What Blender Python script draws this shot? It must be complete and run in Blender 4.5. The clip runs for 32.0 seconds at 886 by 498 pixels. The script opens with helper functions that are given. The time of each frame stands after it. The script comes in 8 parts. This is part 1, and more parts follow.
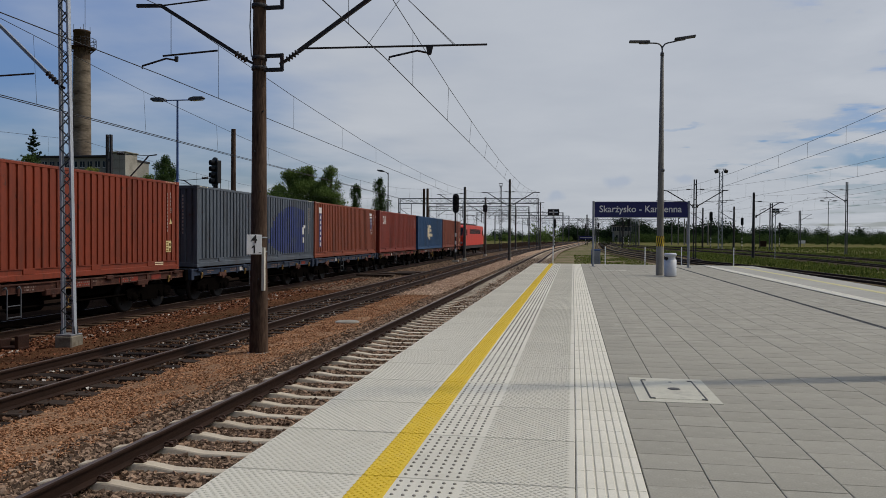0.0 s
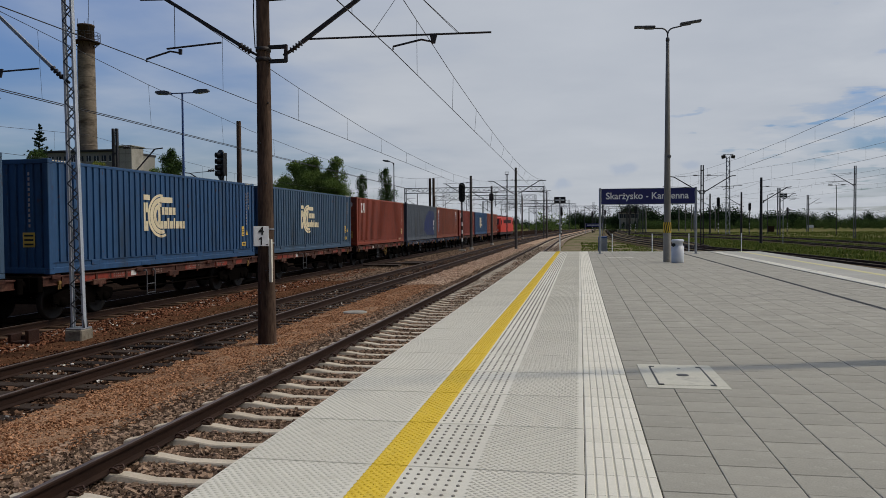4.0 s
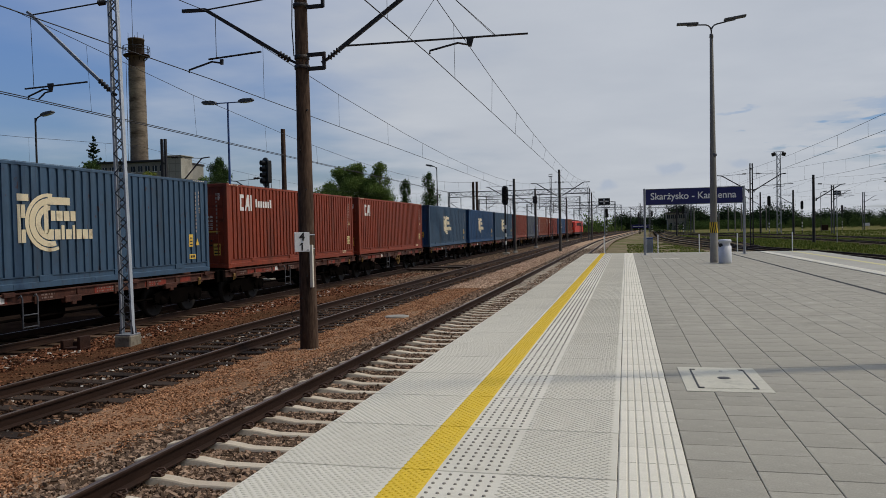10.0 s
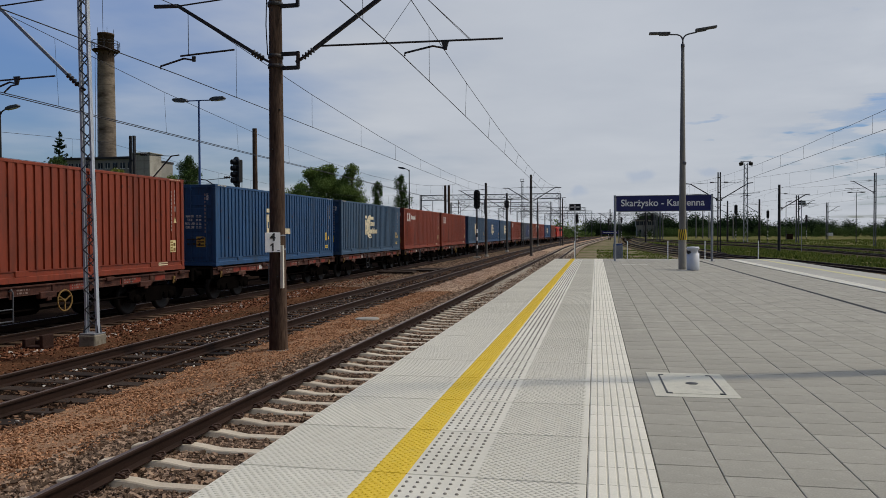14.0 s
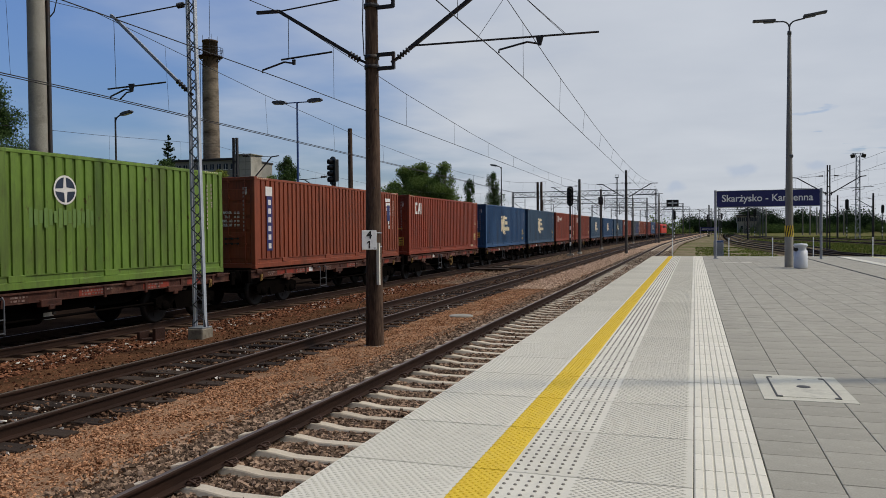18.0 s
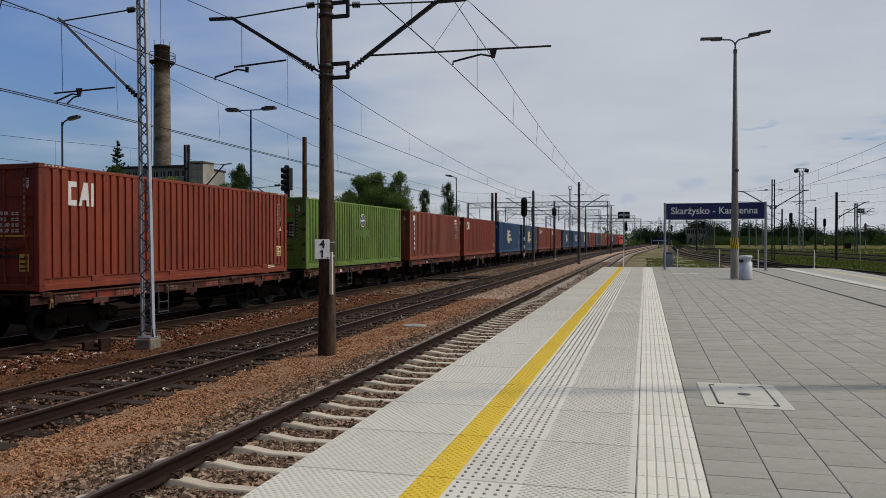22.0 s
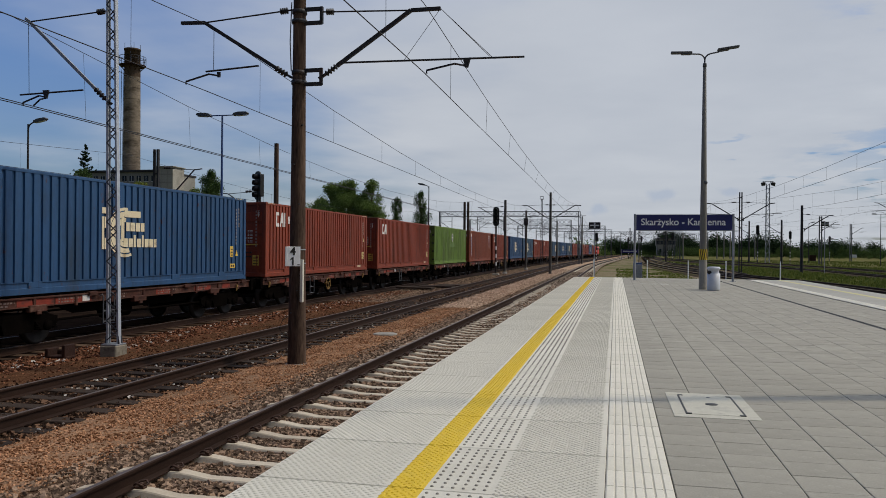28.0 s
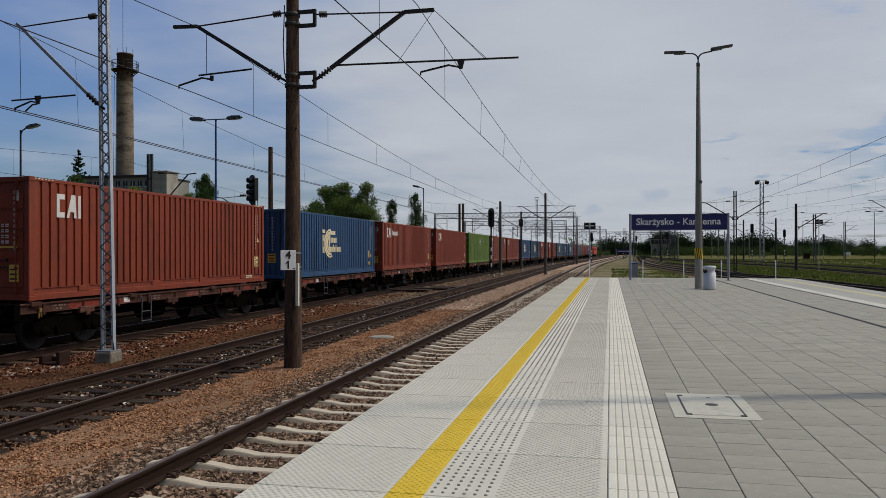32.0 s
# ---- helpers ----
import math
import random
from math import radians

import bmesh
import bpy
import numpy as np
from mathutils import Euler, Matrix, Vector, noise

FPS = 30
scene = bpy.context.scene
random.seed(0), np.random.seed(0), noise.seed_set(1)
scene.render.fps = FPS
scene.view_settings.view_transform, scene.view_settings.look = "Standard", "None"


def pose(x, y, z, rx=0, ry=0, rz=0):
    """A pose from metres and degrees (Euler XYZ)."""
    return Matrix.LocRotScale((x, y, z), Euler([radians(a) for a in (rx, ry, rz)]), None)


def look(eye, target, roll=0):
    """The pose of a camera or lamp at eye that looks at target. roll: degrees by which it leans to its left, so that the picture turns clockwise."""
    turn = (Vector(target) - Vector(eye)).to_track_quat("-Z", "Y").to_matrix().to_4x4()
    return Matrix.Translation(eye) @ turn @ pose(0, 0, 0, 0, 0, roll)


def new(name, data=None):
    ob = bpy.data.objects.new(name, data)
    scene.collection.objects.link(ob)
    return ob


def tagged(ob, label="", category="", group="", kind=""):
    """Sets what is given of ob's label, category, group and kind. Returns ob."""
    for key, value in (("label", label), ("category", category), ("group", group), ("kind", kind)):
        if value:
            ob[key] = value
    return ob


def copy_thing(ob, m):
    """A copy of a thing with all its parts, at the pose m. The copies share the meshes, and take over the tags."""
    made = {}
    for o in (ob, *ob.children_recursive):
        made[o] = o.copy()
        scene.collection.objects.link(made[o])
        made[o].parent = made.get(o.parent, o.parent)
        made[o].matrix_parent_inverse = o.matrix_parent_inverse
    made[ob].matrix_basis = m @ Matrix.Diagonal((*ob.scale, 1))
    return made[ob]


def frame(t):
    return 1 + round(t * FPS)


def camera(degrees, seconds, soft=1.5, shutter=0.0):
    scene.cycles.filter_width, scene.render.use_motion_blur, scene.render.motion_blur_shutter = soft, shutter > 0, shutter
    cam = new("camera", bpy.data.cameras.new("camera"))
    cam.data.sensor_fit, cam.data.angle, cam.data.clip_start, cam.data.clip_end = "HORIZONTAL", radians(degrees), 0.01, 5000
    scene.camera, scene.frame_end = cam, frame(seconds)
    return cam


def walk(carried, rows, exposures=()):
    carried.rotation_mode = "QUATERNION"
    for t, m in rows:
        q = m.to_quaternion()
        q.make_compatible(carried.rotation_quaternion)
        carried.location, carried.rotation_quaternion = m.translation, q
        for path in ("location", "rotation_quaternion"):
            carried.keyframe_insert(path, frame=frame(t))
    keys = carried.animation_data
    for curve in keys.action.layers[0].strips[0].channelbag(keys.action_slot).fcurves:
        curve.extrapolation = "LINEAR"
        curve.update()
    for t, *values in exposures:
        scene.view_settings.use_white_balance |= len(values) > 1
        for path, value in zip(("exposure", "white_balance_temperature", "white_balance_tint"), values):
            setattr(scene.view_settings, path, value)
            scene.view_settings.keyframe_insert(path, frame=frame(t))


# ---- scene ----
cam = camera(60.2, 32.0, soft=0.5)
PATH = [
    (0, (-0.000, -0.194, 1.430), (-1.3398, 7.6919, 1.2965), 0.38),
    (0.5, (0.003, -0.216, 1.423), (-1.3514, 7.6670, 1.2916), 0.24),
    (1, (0.009, -0.197, 1.427), (-1.3679, 7.6820, 1.2861), -0.04),
    (1.5, (0.012, -0.210, 1.426), (-1.3771, 7.6670, 1.2694), -0.31),
    (2, (0.011, -0.208, 1.426), (-1.3840, 7.6679, 1.2543), -0.39),
    (2.5, (0.013, -0.199, 1.421), (-1.3906, 7.6750, 1.2317), -0.43),
    (4.5, (-0.005, -0.191, 1.430), (-1.4231, 7.6780, 1.1748), -0.32),
    (5, (-0.008, -0.193, 1.432), (-1.4604, 7.6699, 1.1734), -0.37),
    (5.5, (-0.011, -0.211, 1.433), (-1.4943, 7.6462, 1.1815), -0.46),
    (6, (-0.020, -0.206, 1.429), (-1.5394, 7.6445, 1.1780), -0.51),
    (6.5, (-0.016, -0.205, 1.427), (-1.5820, 7.6368, 1.1838), -0.61),
    (7, (-0.019, -0.205, 1.423), (-1.6042, 7.6329, 1.1935), -0.52),
    (7.5, (0.002, -0.181, 1.424), (-1.6260, 7.6487, 1.2042), -0.54),
    (8, (0.070, -0.172, 1.423), (-1.6718, 7.6332, 1.2103), -0.59),
    (8.5, (0.073, -0.154, 1.433), (-1.7739, 7.6274, 1.2175), -0.62),
    (9, (0.079, -0.133, 1.434), (-1.7742, 7.6464, 1.2214), -0.78),
    (9.5, (0.092, -0.148, 1.433), (-1.7732, 7.6292, 1.2235), -1.10),
    (10, (0.099, -0.135, 1.418), (-1.7684, 7.6413, 1.2209), -1.24),
    (10.5, (0.089, -0.151, 1.419), (-1.7591, 7.6304, 1.2241), -1.17),
    (11, (0.085, -0.141, 1.412), (-1.7083, 7.6530, 1.2275), -0.91),
    (11.5, (0.091, -0.135, 1.405), (-1.6417, 7.6728, 1.2332), -0.67),
    (12, (0.090, -0.127, 1.405), (-1.5880, 7.6935, 1.2363), -0.53),
    (12.5, (0.088, -0.117, 1.407), (-1.5634, 7.7083, 1.2382), -0.40),
    (13, (0.080, -0.134, 1.414), (-1.5236, 7.7017, 1.2451), -0.37),
    (13.5, (0.083, -0.107, 1.402), (-1.4971, 7.7334, 1.2397), -0.32),
    (14, (0.081, -0.129, 1.415), (-1.4903, 7.7133, 1.2460), -0.28),
    (14.5, (0.073, -0.137, 1.414), (-1.4971, 7.7058, 1.2494), -0.27),
    (16.5, (0.042, -0.145, 1.427), (-1.5424, 7.6954, 1.2683), -0.34),
    (17, (0.025, -0.133, 1.418), (-1.7528, 7.6653, 1.2499), -0.37),
    (17.5, (0.023, -0.127, 1.418), (-2.2627, 7.5380, 1.2415), -0.48),
    (18, (0.033, -0.140, 1.413), (-2.4657, 7.4580, 1.2235), -0.49),
    (18.5, (0.053, -0.166, 1.412), (-2.5547, 7.3935, 1.1781), -0.48),
    (19, (0.057, -0.177, 1.417), (-2.5804, 7.3708, 1.1535), -0.43),
    (19.5, (0.071, -0.159, 1.414), (-2.5470, 7.3964, 1.1535), -0.38),
    (20, (0.077, -0.171, 1.411), (-2.4733, 7.4078, 1.1625), -0.20),
    (20.5, (0.092, -0.164, 1.412), (-2.3655, 7.4463, 1.2023), -0.21),
    (21, (0.092, -0.150, 1.403), (-2.2479, 7.4983, 1.2416), -0.14),
    (21.5, (0.095, -0.141, 1.397), (-2.1012, 7.5502, 1.2805), -0.15),
    (22, (0.081, -0.174, 1.411), (-1.9670, 7.5587, 1.3236), -0.09),
    (22.5, (0.081, -0.145, 1.402), (-1.8627, 7.6152, 1.3536), 0.19),
    (23, (0.084, -0.136, 1.397), (-1.8044, 7.6377, 1.3529), 0.48),
    (23.5, (0.079, -0.145, 1.401), (-1.7731, 7.6371, 1.3574), 0.75),
    (24, (0.081, -0.130, 1.403), (-1.7132, 7.6661, 1.3608), 1.09),
    (24.5, (0.086, -0.133, 1.402), (-1.6610, 7.6739, 1.3575), 1.36),
    (25, (0.092, -0.123, 1.402), (-1.6485, 7.6856, 1.3582), 1.33),
    (25.5, (0.090, -0.150, 1.405), (-1.6138, 7.6664, 1.3735), 1.33),
    (27.5, (0.074, -0.159, 1.411), (-1.6549, 7.6517, 1.4087), 0.88),
    (28, (0.079, -0.155, 1.412), (-1.6840, 7.6478, 1.4147), 0.50),
    (28.5, (0.078, -0.179, 1.414), (-1.7224, 7.6157, 1.4195), 0.46),
    (29, (0.077, -0.176, 1.408), (-1.7844, 7.6042, 1.4087), 0.55),
    (29.5, (0.085, -0.160, 1.406), (-1.8394, 7.6051, 1.4057), 0.62),
    (30, (0.091, -0.167, 1.419), (-1.8533, 7.5930, 1.4200), 0.53),
    (30.5, (0.083, -0.181, 1.439), (-1.8760, 7.5753, 1.4521), 0.39),
    (31, (0.070, -0.178, 1.436), (-1.8736, 7.5823, 1.4673), -0.07),
    (31.5, (0.071, -0.150, 1.422), (-1.7365, 7.6432, 1.4532), -0.20),
    (32, (0.052, -0.107, 1.415), (-1.6621, 7.7076, 1.4379), -0.12),
]
walk(cam, [(t, look(eye, target, roll)) for t, eye, target, roll in PATH],
     [(0, -0.08), (5, -0.05), (10, -0.01), (16.8, 0.03), (18, 0.14), (19, 0.20), (20, 0.06), (21, 0.02), (22.5, 0.03), (29, 0.01), (32, -0.05)])

# ---- light: a veiled afternoon sun from beyond the right-hand tracks, blue sky breaking through to the left ----
SUN_AZ, SUN_EL = radians(18.5), radians(52)          # azimuth counted from +x towards +y
SUN_WAY = Vector((math.cos(SUN_EL) * math.cos(SUN_AZ), math.cos(SUN_EL) * math.sin(SUN_AZ), math.sin(SUN_EL)))


def world_sky():
    w = bpy.data.worlds.new("sky")
    scene.world = w
    w.use_nodes = True
    nt = w.node_tree
    nt.nodes.clear()
    N = lambda kind: nt.nodes.new(kind)
    out, bg = N("ShaderNodeOutputWorld"), N("ShaderNodeBackground")
    sky = N("ShaderNodeTexSky")
    sky.sky_type = "NISHITA"
    sky.sun_disc = False
    sky.sun_elevation = SUN_EL
    sky.sun_rotation = math.pi / 2 - SUN_AZ
    sky.dust_density, sky.air_density, sky.ozone_density = 0.4, 1.2, 2.5
    tc, sep = N("ShaderNodeTexCoord"), N("ShaderNodeSeparateXYZ")
    nt.links.new(tc.outputs["Generated"], sep.inputs[0])

    def math_node(op, a, b=None, c=None):
        n = N("ShaderNodeMath")
        n.operation = op
        for i, v in enumerate((a, b, c)):
            if v is None:
                continue
            if isinstance(v, (int, float)):
                n.inputs[i].default_value = v
            else:
                nt.links.new(v, n.inputs[i])
        return n.outputs[0]

    x, y, z = sep.outputs
    up = math_node("ADD", math_node("MAXIMUM", z, 0.0), 0.10)
    flat = N("ShaderNodeCombineXYZ")
    nt.links.new(math_node("DIVIDE", x, up), flat.inputs[0])
    nt.links.new(math_node("DIVIDE", y, up), flat.inputs[1])
    nt.links.new(math_node("MULTIPLY", z, 3.0), flat.inputs[2])

    def noise_node(scale, detail, rough, shift):
        m = N("ShaderNodeMapping")
        m.inputs["Location"].default_value = shift
        nt.links.new(flat.outputs[0], m.inputs[0])
        n = N("ShaderNodeTexNoise")
        n.inputs["Scale"].default_value, n.inputs["Detail"].default_value, n.inputs["Roughness"].default_value = scale, detail, rough
        nt.links.new(m.outputs[0], n.inputs["Vector"])
        return n.outputs["Fac"]

    big, mid = noise_node(0.55, 3.0, 0.5, (3.1, 1.7, 0.0)), noise_node(1.25, 5.0, 0.5, (0.4, 5.2, 1.0))
    # the cloud sheet thins out towards -x, where blue shows
    lean = math_node("MULTIPLY_ADD", x, 0.95, 0.83)
    cover = math_node("ADD", math_node("MULTIPLY_ADD", big, 0.75, -0.37), math_node("MULTIPLY_ADD", mid, 0.55, -0.28))
    lean = math_node("ADD", lean, math_node("MULTIPLY", math_node("MINIMUM", y, 0.0), 0.75))
    cover = math_node("ADD", cover, lean)
    # blue holes among the heaped clouds towards +x
    puff = noise_node(1.5, 7.0, 0.55, (7.3, 2.2, 0.0))
    side = N("ShaderNodeMapRange")
    side.inputs["From Min"].default_value, side.inputs["From Max"].default_value = 0.12, 0.42
    nt.links.new(x, side.inputs["Value"])
    hole = N("ShaderNodeMapRange")
    hole.interpolation_type = "SMOOTHSTEP"
    hole.inputs["From Min"].default_value, hole.inputs["From Max"].default_value = 0.45, 0.60
    nt.links.new(puff, hole.inputs["Value"])
    cover = math_node("SUBTRACT", cover, math_node("MULTIPLY", math_node("MULTIPLY", hole.outputs[0], side.outputs[0]), 1.0))
    # a few small gaps low over the horizon
    gaps = N("ShaderNodeMapRange")
    gaps.interpolation_type = "SMOOTHSTEP"
    gaps.inputs["From Min"].default_value, gaps.inputs["From Max"].default_value = 0.59, 0.70
    nt.links.new(noise_node(2.6, 4.0, 0.5, (1.2, 8.4, 0.0)), gaps.inputs["Value"])
    low = N("ShaderNodeMapRange")
    low.inputs["From Min"].default_value, low.inputs["From Max"].default_value = 0.28, 0.14
    nt.links.new(z, low.inputs["Value"])
    cover = math_node("SUBTRACT", cover, math_node("MULTIPLY", math_node("MULTIPLY", math_node("MULTIPLY", gaps.outputs[0], low.outputs[0]), math_node("MINIMUM", math_node("MAXIMUM", math_node("MULTIPLY", x, 8.0), 0.0), 1.0)), 0.5))
    wob = N("ShaderNodeTexNoise")
    wob.inputs["Scale"].default_value, wob.inputs["Detail"].default_value = 34.0, 4.0
    nt.links.new(tc.outputs["Generated"], wob.inputs["Vector"])
    warp = N("ShaderNodeVectorMath")
    warp.operation = "MULTIPLY_ADD"
    nt.links.new(wob.outputs["Color"], warp.inputs[0])
    warp.inputs[1].default_value = (0.03, 0.03, 0.022)
    nt.links.new(tc.outputs["Generated"], warp.inputs[2])

    def blot(az, el, wide, high):
        """1 inside a ragged oval of the sky, 0 outside; degrees from +y towards +x, and up."""
        a, e = radians(az), radians(el)
        d, k = N("ShaderNodeVectorMath"), N("ShaderNodeVectorMath")
        d.operation, k.operation = "SUBTRACT", "MULTIPLY"
        nt.links.new(warp.outputs[0], d.inputs[0])
        d.inputs[1].default_value = (math.cos(e) * math.sin(a) + 0.015, math.cos(e) * math.cos(a) + 0.015, math.sin(e) + 0.011)
        nt.links.new(d.outputs[0], k.inputs[0])
        k.inputs[1].default_value = (1 / radians(wide), 1 / radians(wide), 1 / radians(high))
        ln = N("ShaderNodeVectorMath")
        ln.operation = "LENGTH"
        nt.links.new(k.outputs[0], ln.inputs[0])
        r = N("ShaderNodeMapRange")
        r.interpolation_type = "SMOOTHSTEP"
        r.inputs["From Min"].default_value, r.inputs["From Max"].default_value = 1.15, 0.35
        nt.links.new(ln.outputs["Value"], r.inputs["Value"])
        return r.outputs[0]

    gap = math_node("ADD", blot(16.6, 4.1, 3.4, 0.6), blot(20.5, 5.0, 3.0, 0.6))
    cover = math_node("SUBTRACT", cover, math_node("MULTIPLY", gap, 0.42))
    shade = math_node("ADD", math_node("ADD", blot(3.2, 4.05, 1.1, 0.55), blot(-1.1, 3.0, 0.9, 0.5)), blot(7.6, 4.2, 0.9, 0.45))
    ramp = N("ShaderNodeMapRange")
    ramp.interpolation_type = "SMOOTHSTEP"
    ramp.inputs["From Min"].default_value, ramp.inputs["From Max"].default_value = 0.12, 0.72
    ramp.inputs["To Max"].default_value = 0.94
    nt.links.new(cover, ramp.inputs["Value"])
    tone = N("ShaderNodeValToRGB")
    tone.color_ramp.elements[0].position, tone.color_ramp.elements[0].color = 0.33, (6.3, 6.75, 7.5, 1)
    tone.color_ramp.elements[1].position, tone.color_ramp.elements[1].color = 0.68, (7.15, 7.55, 8.2, 1)
    # heaped clouds towards +x: white tops, blue-grey hollows
    heap = math_node("ADD", mid, math_node("MULTIPLY", math_node("MULTIPLY_ADD", puff, -2.4, 1.2), side.outputs[0]))
    nt.links.new(heap, tone.inputs[0])
    gain = N("ShaderNodeMix")
    gain.data_type, gain.blend_type = "RGBA", "MULTIPLY"
    gain.inputs["Factor"].default_value = 1.0
    even = N("ShaderNodeMix")                          # the blue stays deep down to the horizon
    even.data_type, even.blend_type = "RGBA", "MULTIPLY"
    even.inputs["Factor"].default_value = 1.0
    nt.links.new(sky.outputs[0], even.inputs["A"])
    nt.links.new(math_node("MINIMUM", math_node("MULTIPLY_ADD", math_node("MAXIMUM", z, 0.0), 1.5, 0.66), 1.14), even.inputs["B"])
    nt.links.new(even.outputs["Result"], gain.inputs["A"])
    gain.inputs["B"].default_value = (0.76, 0.90, 1.24, 1)
    mix = N("ShaderNodeMix")
    mix.data_type = "RGBA"
    nt.links.new(ramp.outputs[0], mix.inputs["Factor"])
    nt.links.new(gain.outputs["Result"], mix.inputs["A"])
    lift = N("ShaderNodeMix")
    lift.data_type, lift.blend_type = "RGBA", "MULTIPLY"
    lift.inputs["Factor"].default_value = 1.0
    nt.links.new(tone.outputs["Color"], lift.inputs["A"])
    nt.links.new(math_node("MULTIPLY_ADD", math_node("MAXIMUM", math_node("SUBTRACT", z, 0.32), 0.0), 1.0, 1.0), lift.inputs["B"])
    nt.links.new(lift.outputs["Result"], mix.inputs["B"])
    # broad glow of the veiled sun in the cloud sheet
    dot = N("ShaderNodeVectorMath")
    dot.operation = "DOT_PRODUCT"
    nt.links.new(tc.outputs["Generated"], dot.inputs[0])
    dot.inputs[1].default_value = SUN_WAY
    glow = math_node("POWER", math_node("MAXIMUM", dot.outputs["Value"], 0.0), 12.0)
    # the far side of the dome, away from the sun, is dimmer
    dim = N("ShaderNodeMapRange")
    for key, v in (("From Min", -0.75), ("From Max", 0.0), ("To Min", 0.34), ("To Max", 1.0)):
        dim.inputs[key].default_value = v
    nt.links.new(y, dim.inputs["Value"])
    warm = N("ShaderNodeCombineColor")
    for k, v in enumerate((1.07, 1.0, 0.88)):
        nt.links.new(math_node("MULTIPLY", math_node("MULTIPLY_ADD", glow, 2.2 * v, 1.0), dim.outputs[0]), warm.inputs[k])
    halo = N("ShaderNodeMix")
    halo.data_type, halo.blend_type = "RGBA", "MULTIPLY"
    halo.inputs["Factor"].default_value = 1.0
    hollow = N("ShaderNodeMix")                       # grey-blue undersides of the small puffs
    hollow.data_type = "RGBA"
    nt.links.new(math_node("MULTIPLY", math_node("MINIMUM", shade, 1.0), 0.75), hollow.inputs["Factor"])
    nt.links.new(mix.outputs["Result"], hollow.inputs["A"])
    hollow.inputs["B"].default_value = (5.2, 6.0, 7.4, 1)
    nt.links.new(hollow.outputs["Result"], halo.inputs["A"])
    nt.links.new(warm.outputs[0], halo.inputs["B"])
    nt.links.new(halo.outputs["Result"], bg.inputs["Color"])
    bg.inputs["Strength"].default_value = 0.075
    nt.links.new(bg.outputs[0], out.inputs[0])


world_sky()
sun_data = bpy.data.lights.new("sun", "SUN")
sun_data.energy, sun_data.angle, sun_data.color = 1.45, radians(3.4), (1.0, 0.88, 0.70)
sun = new("sun", sun_data)
sun.matrix_world = look(SUN_WAY * 60, (0, 0, 0))


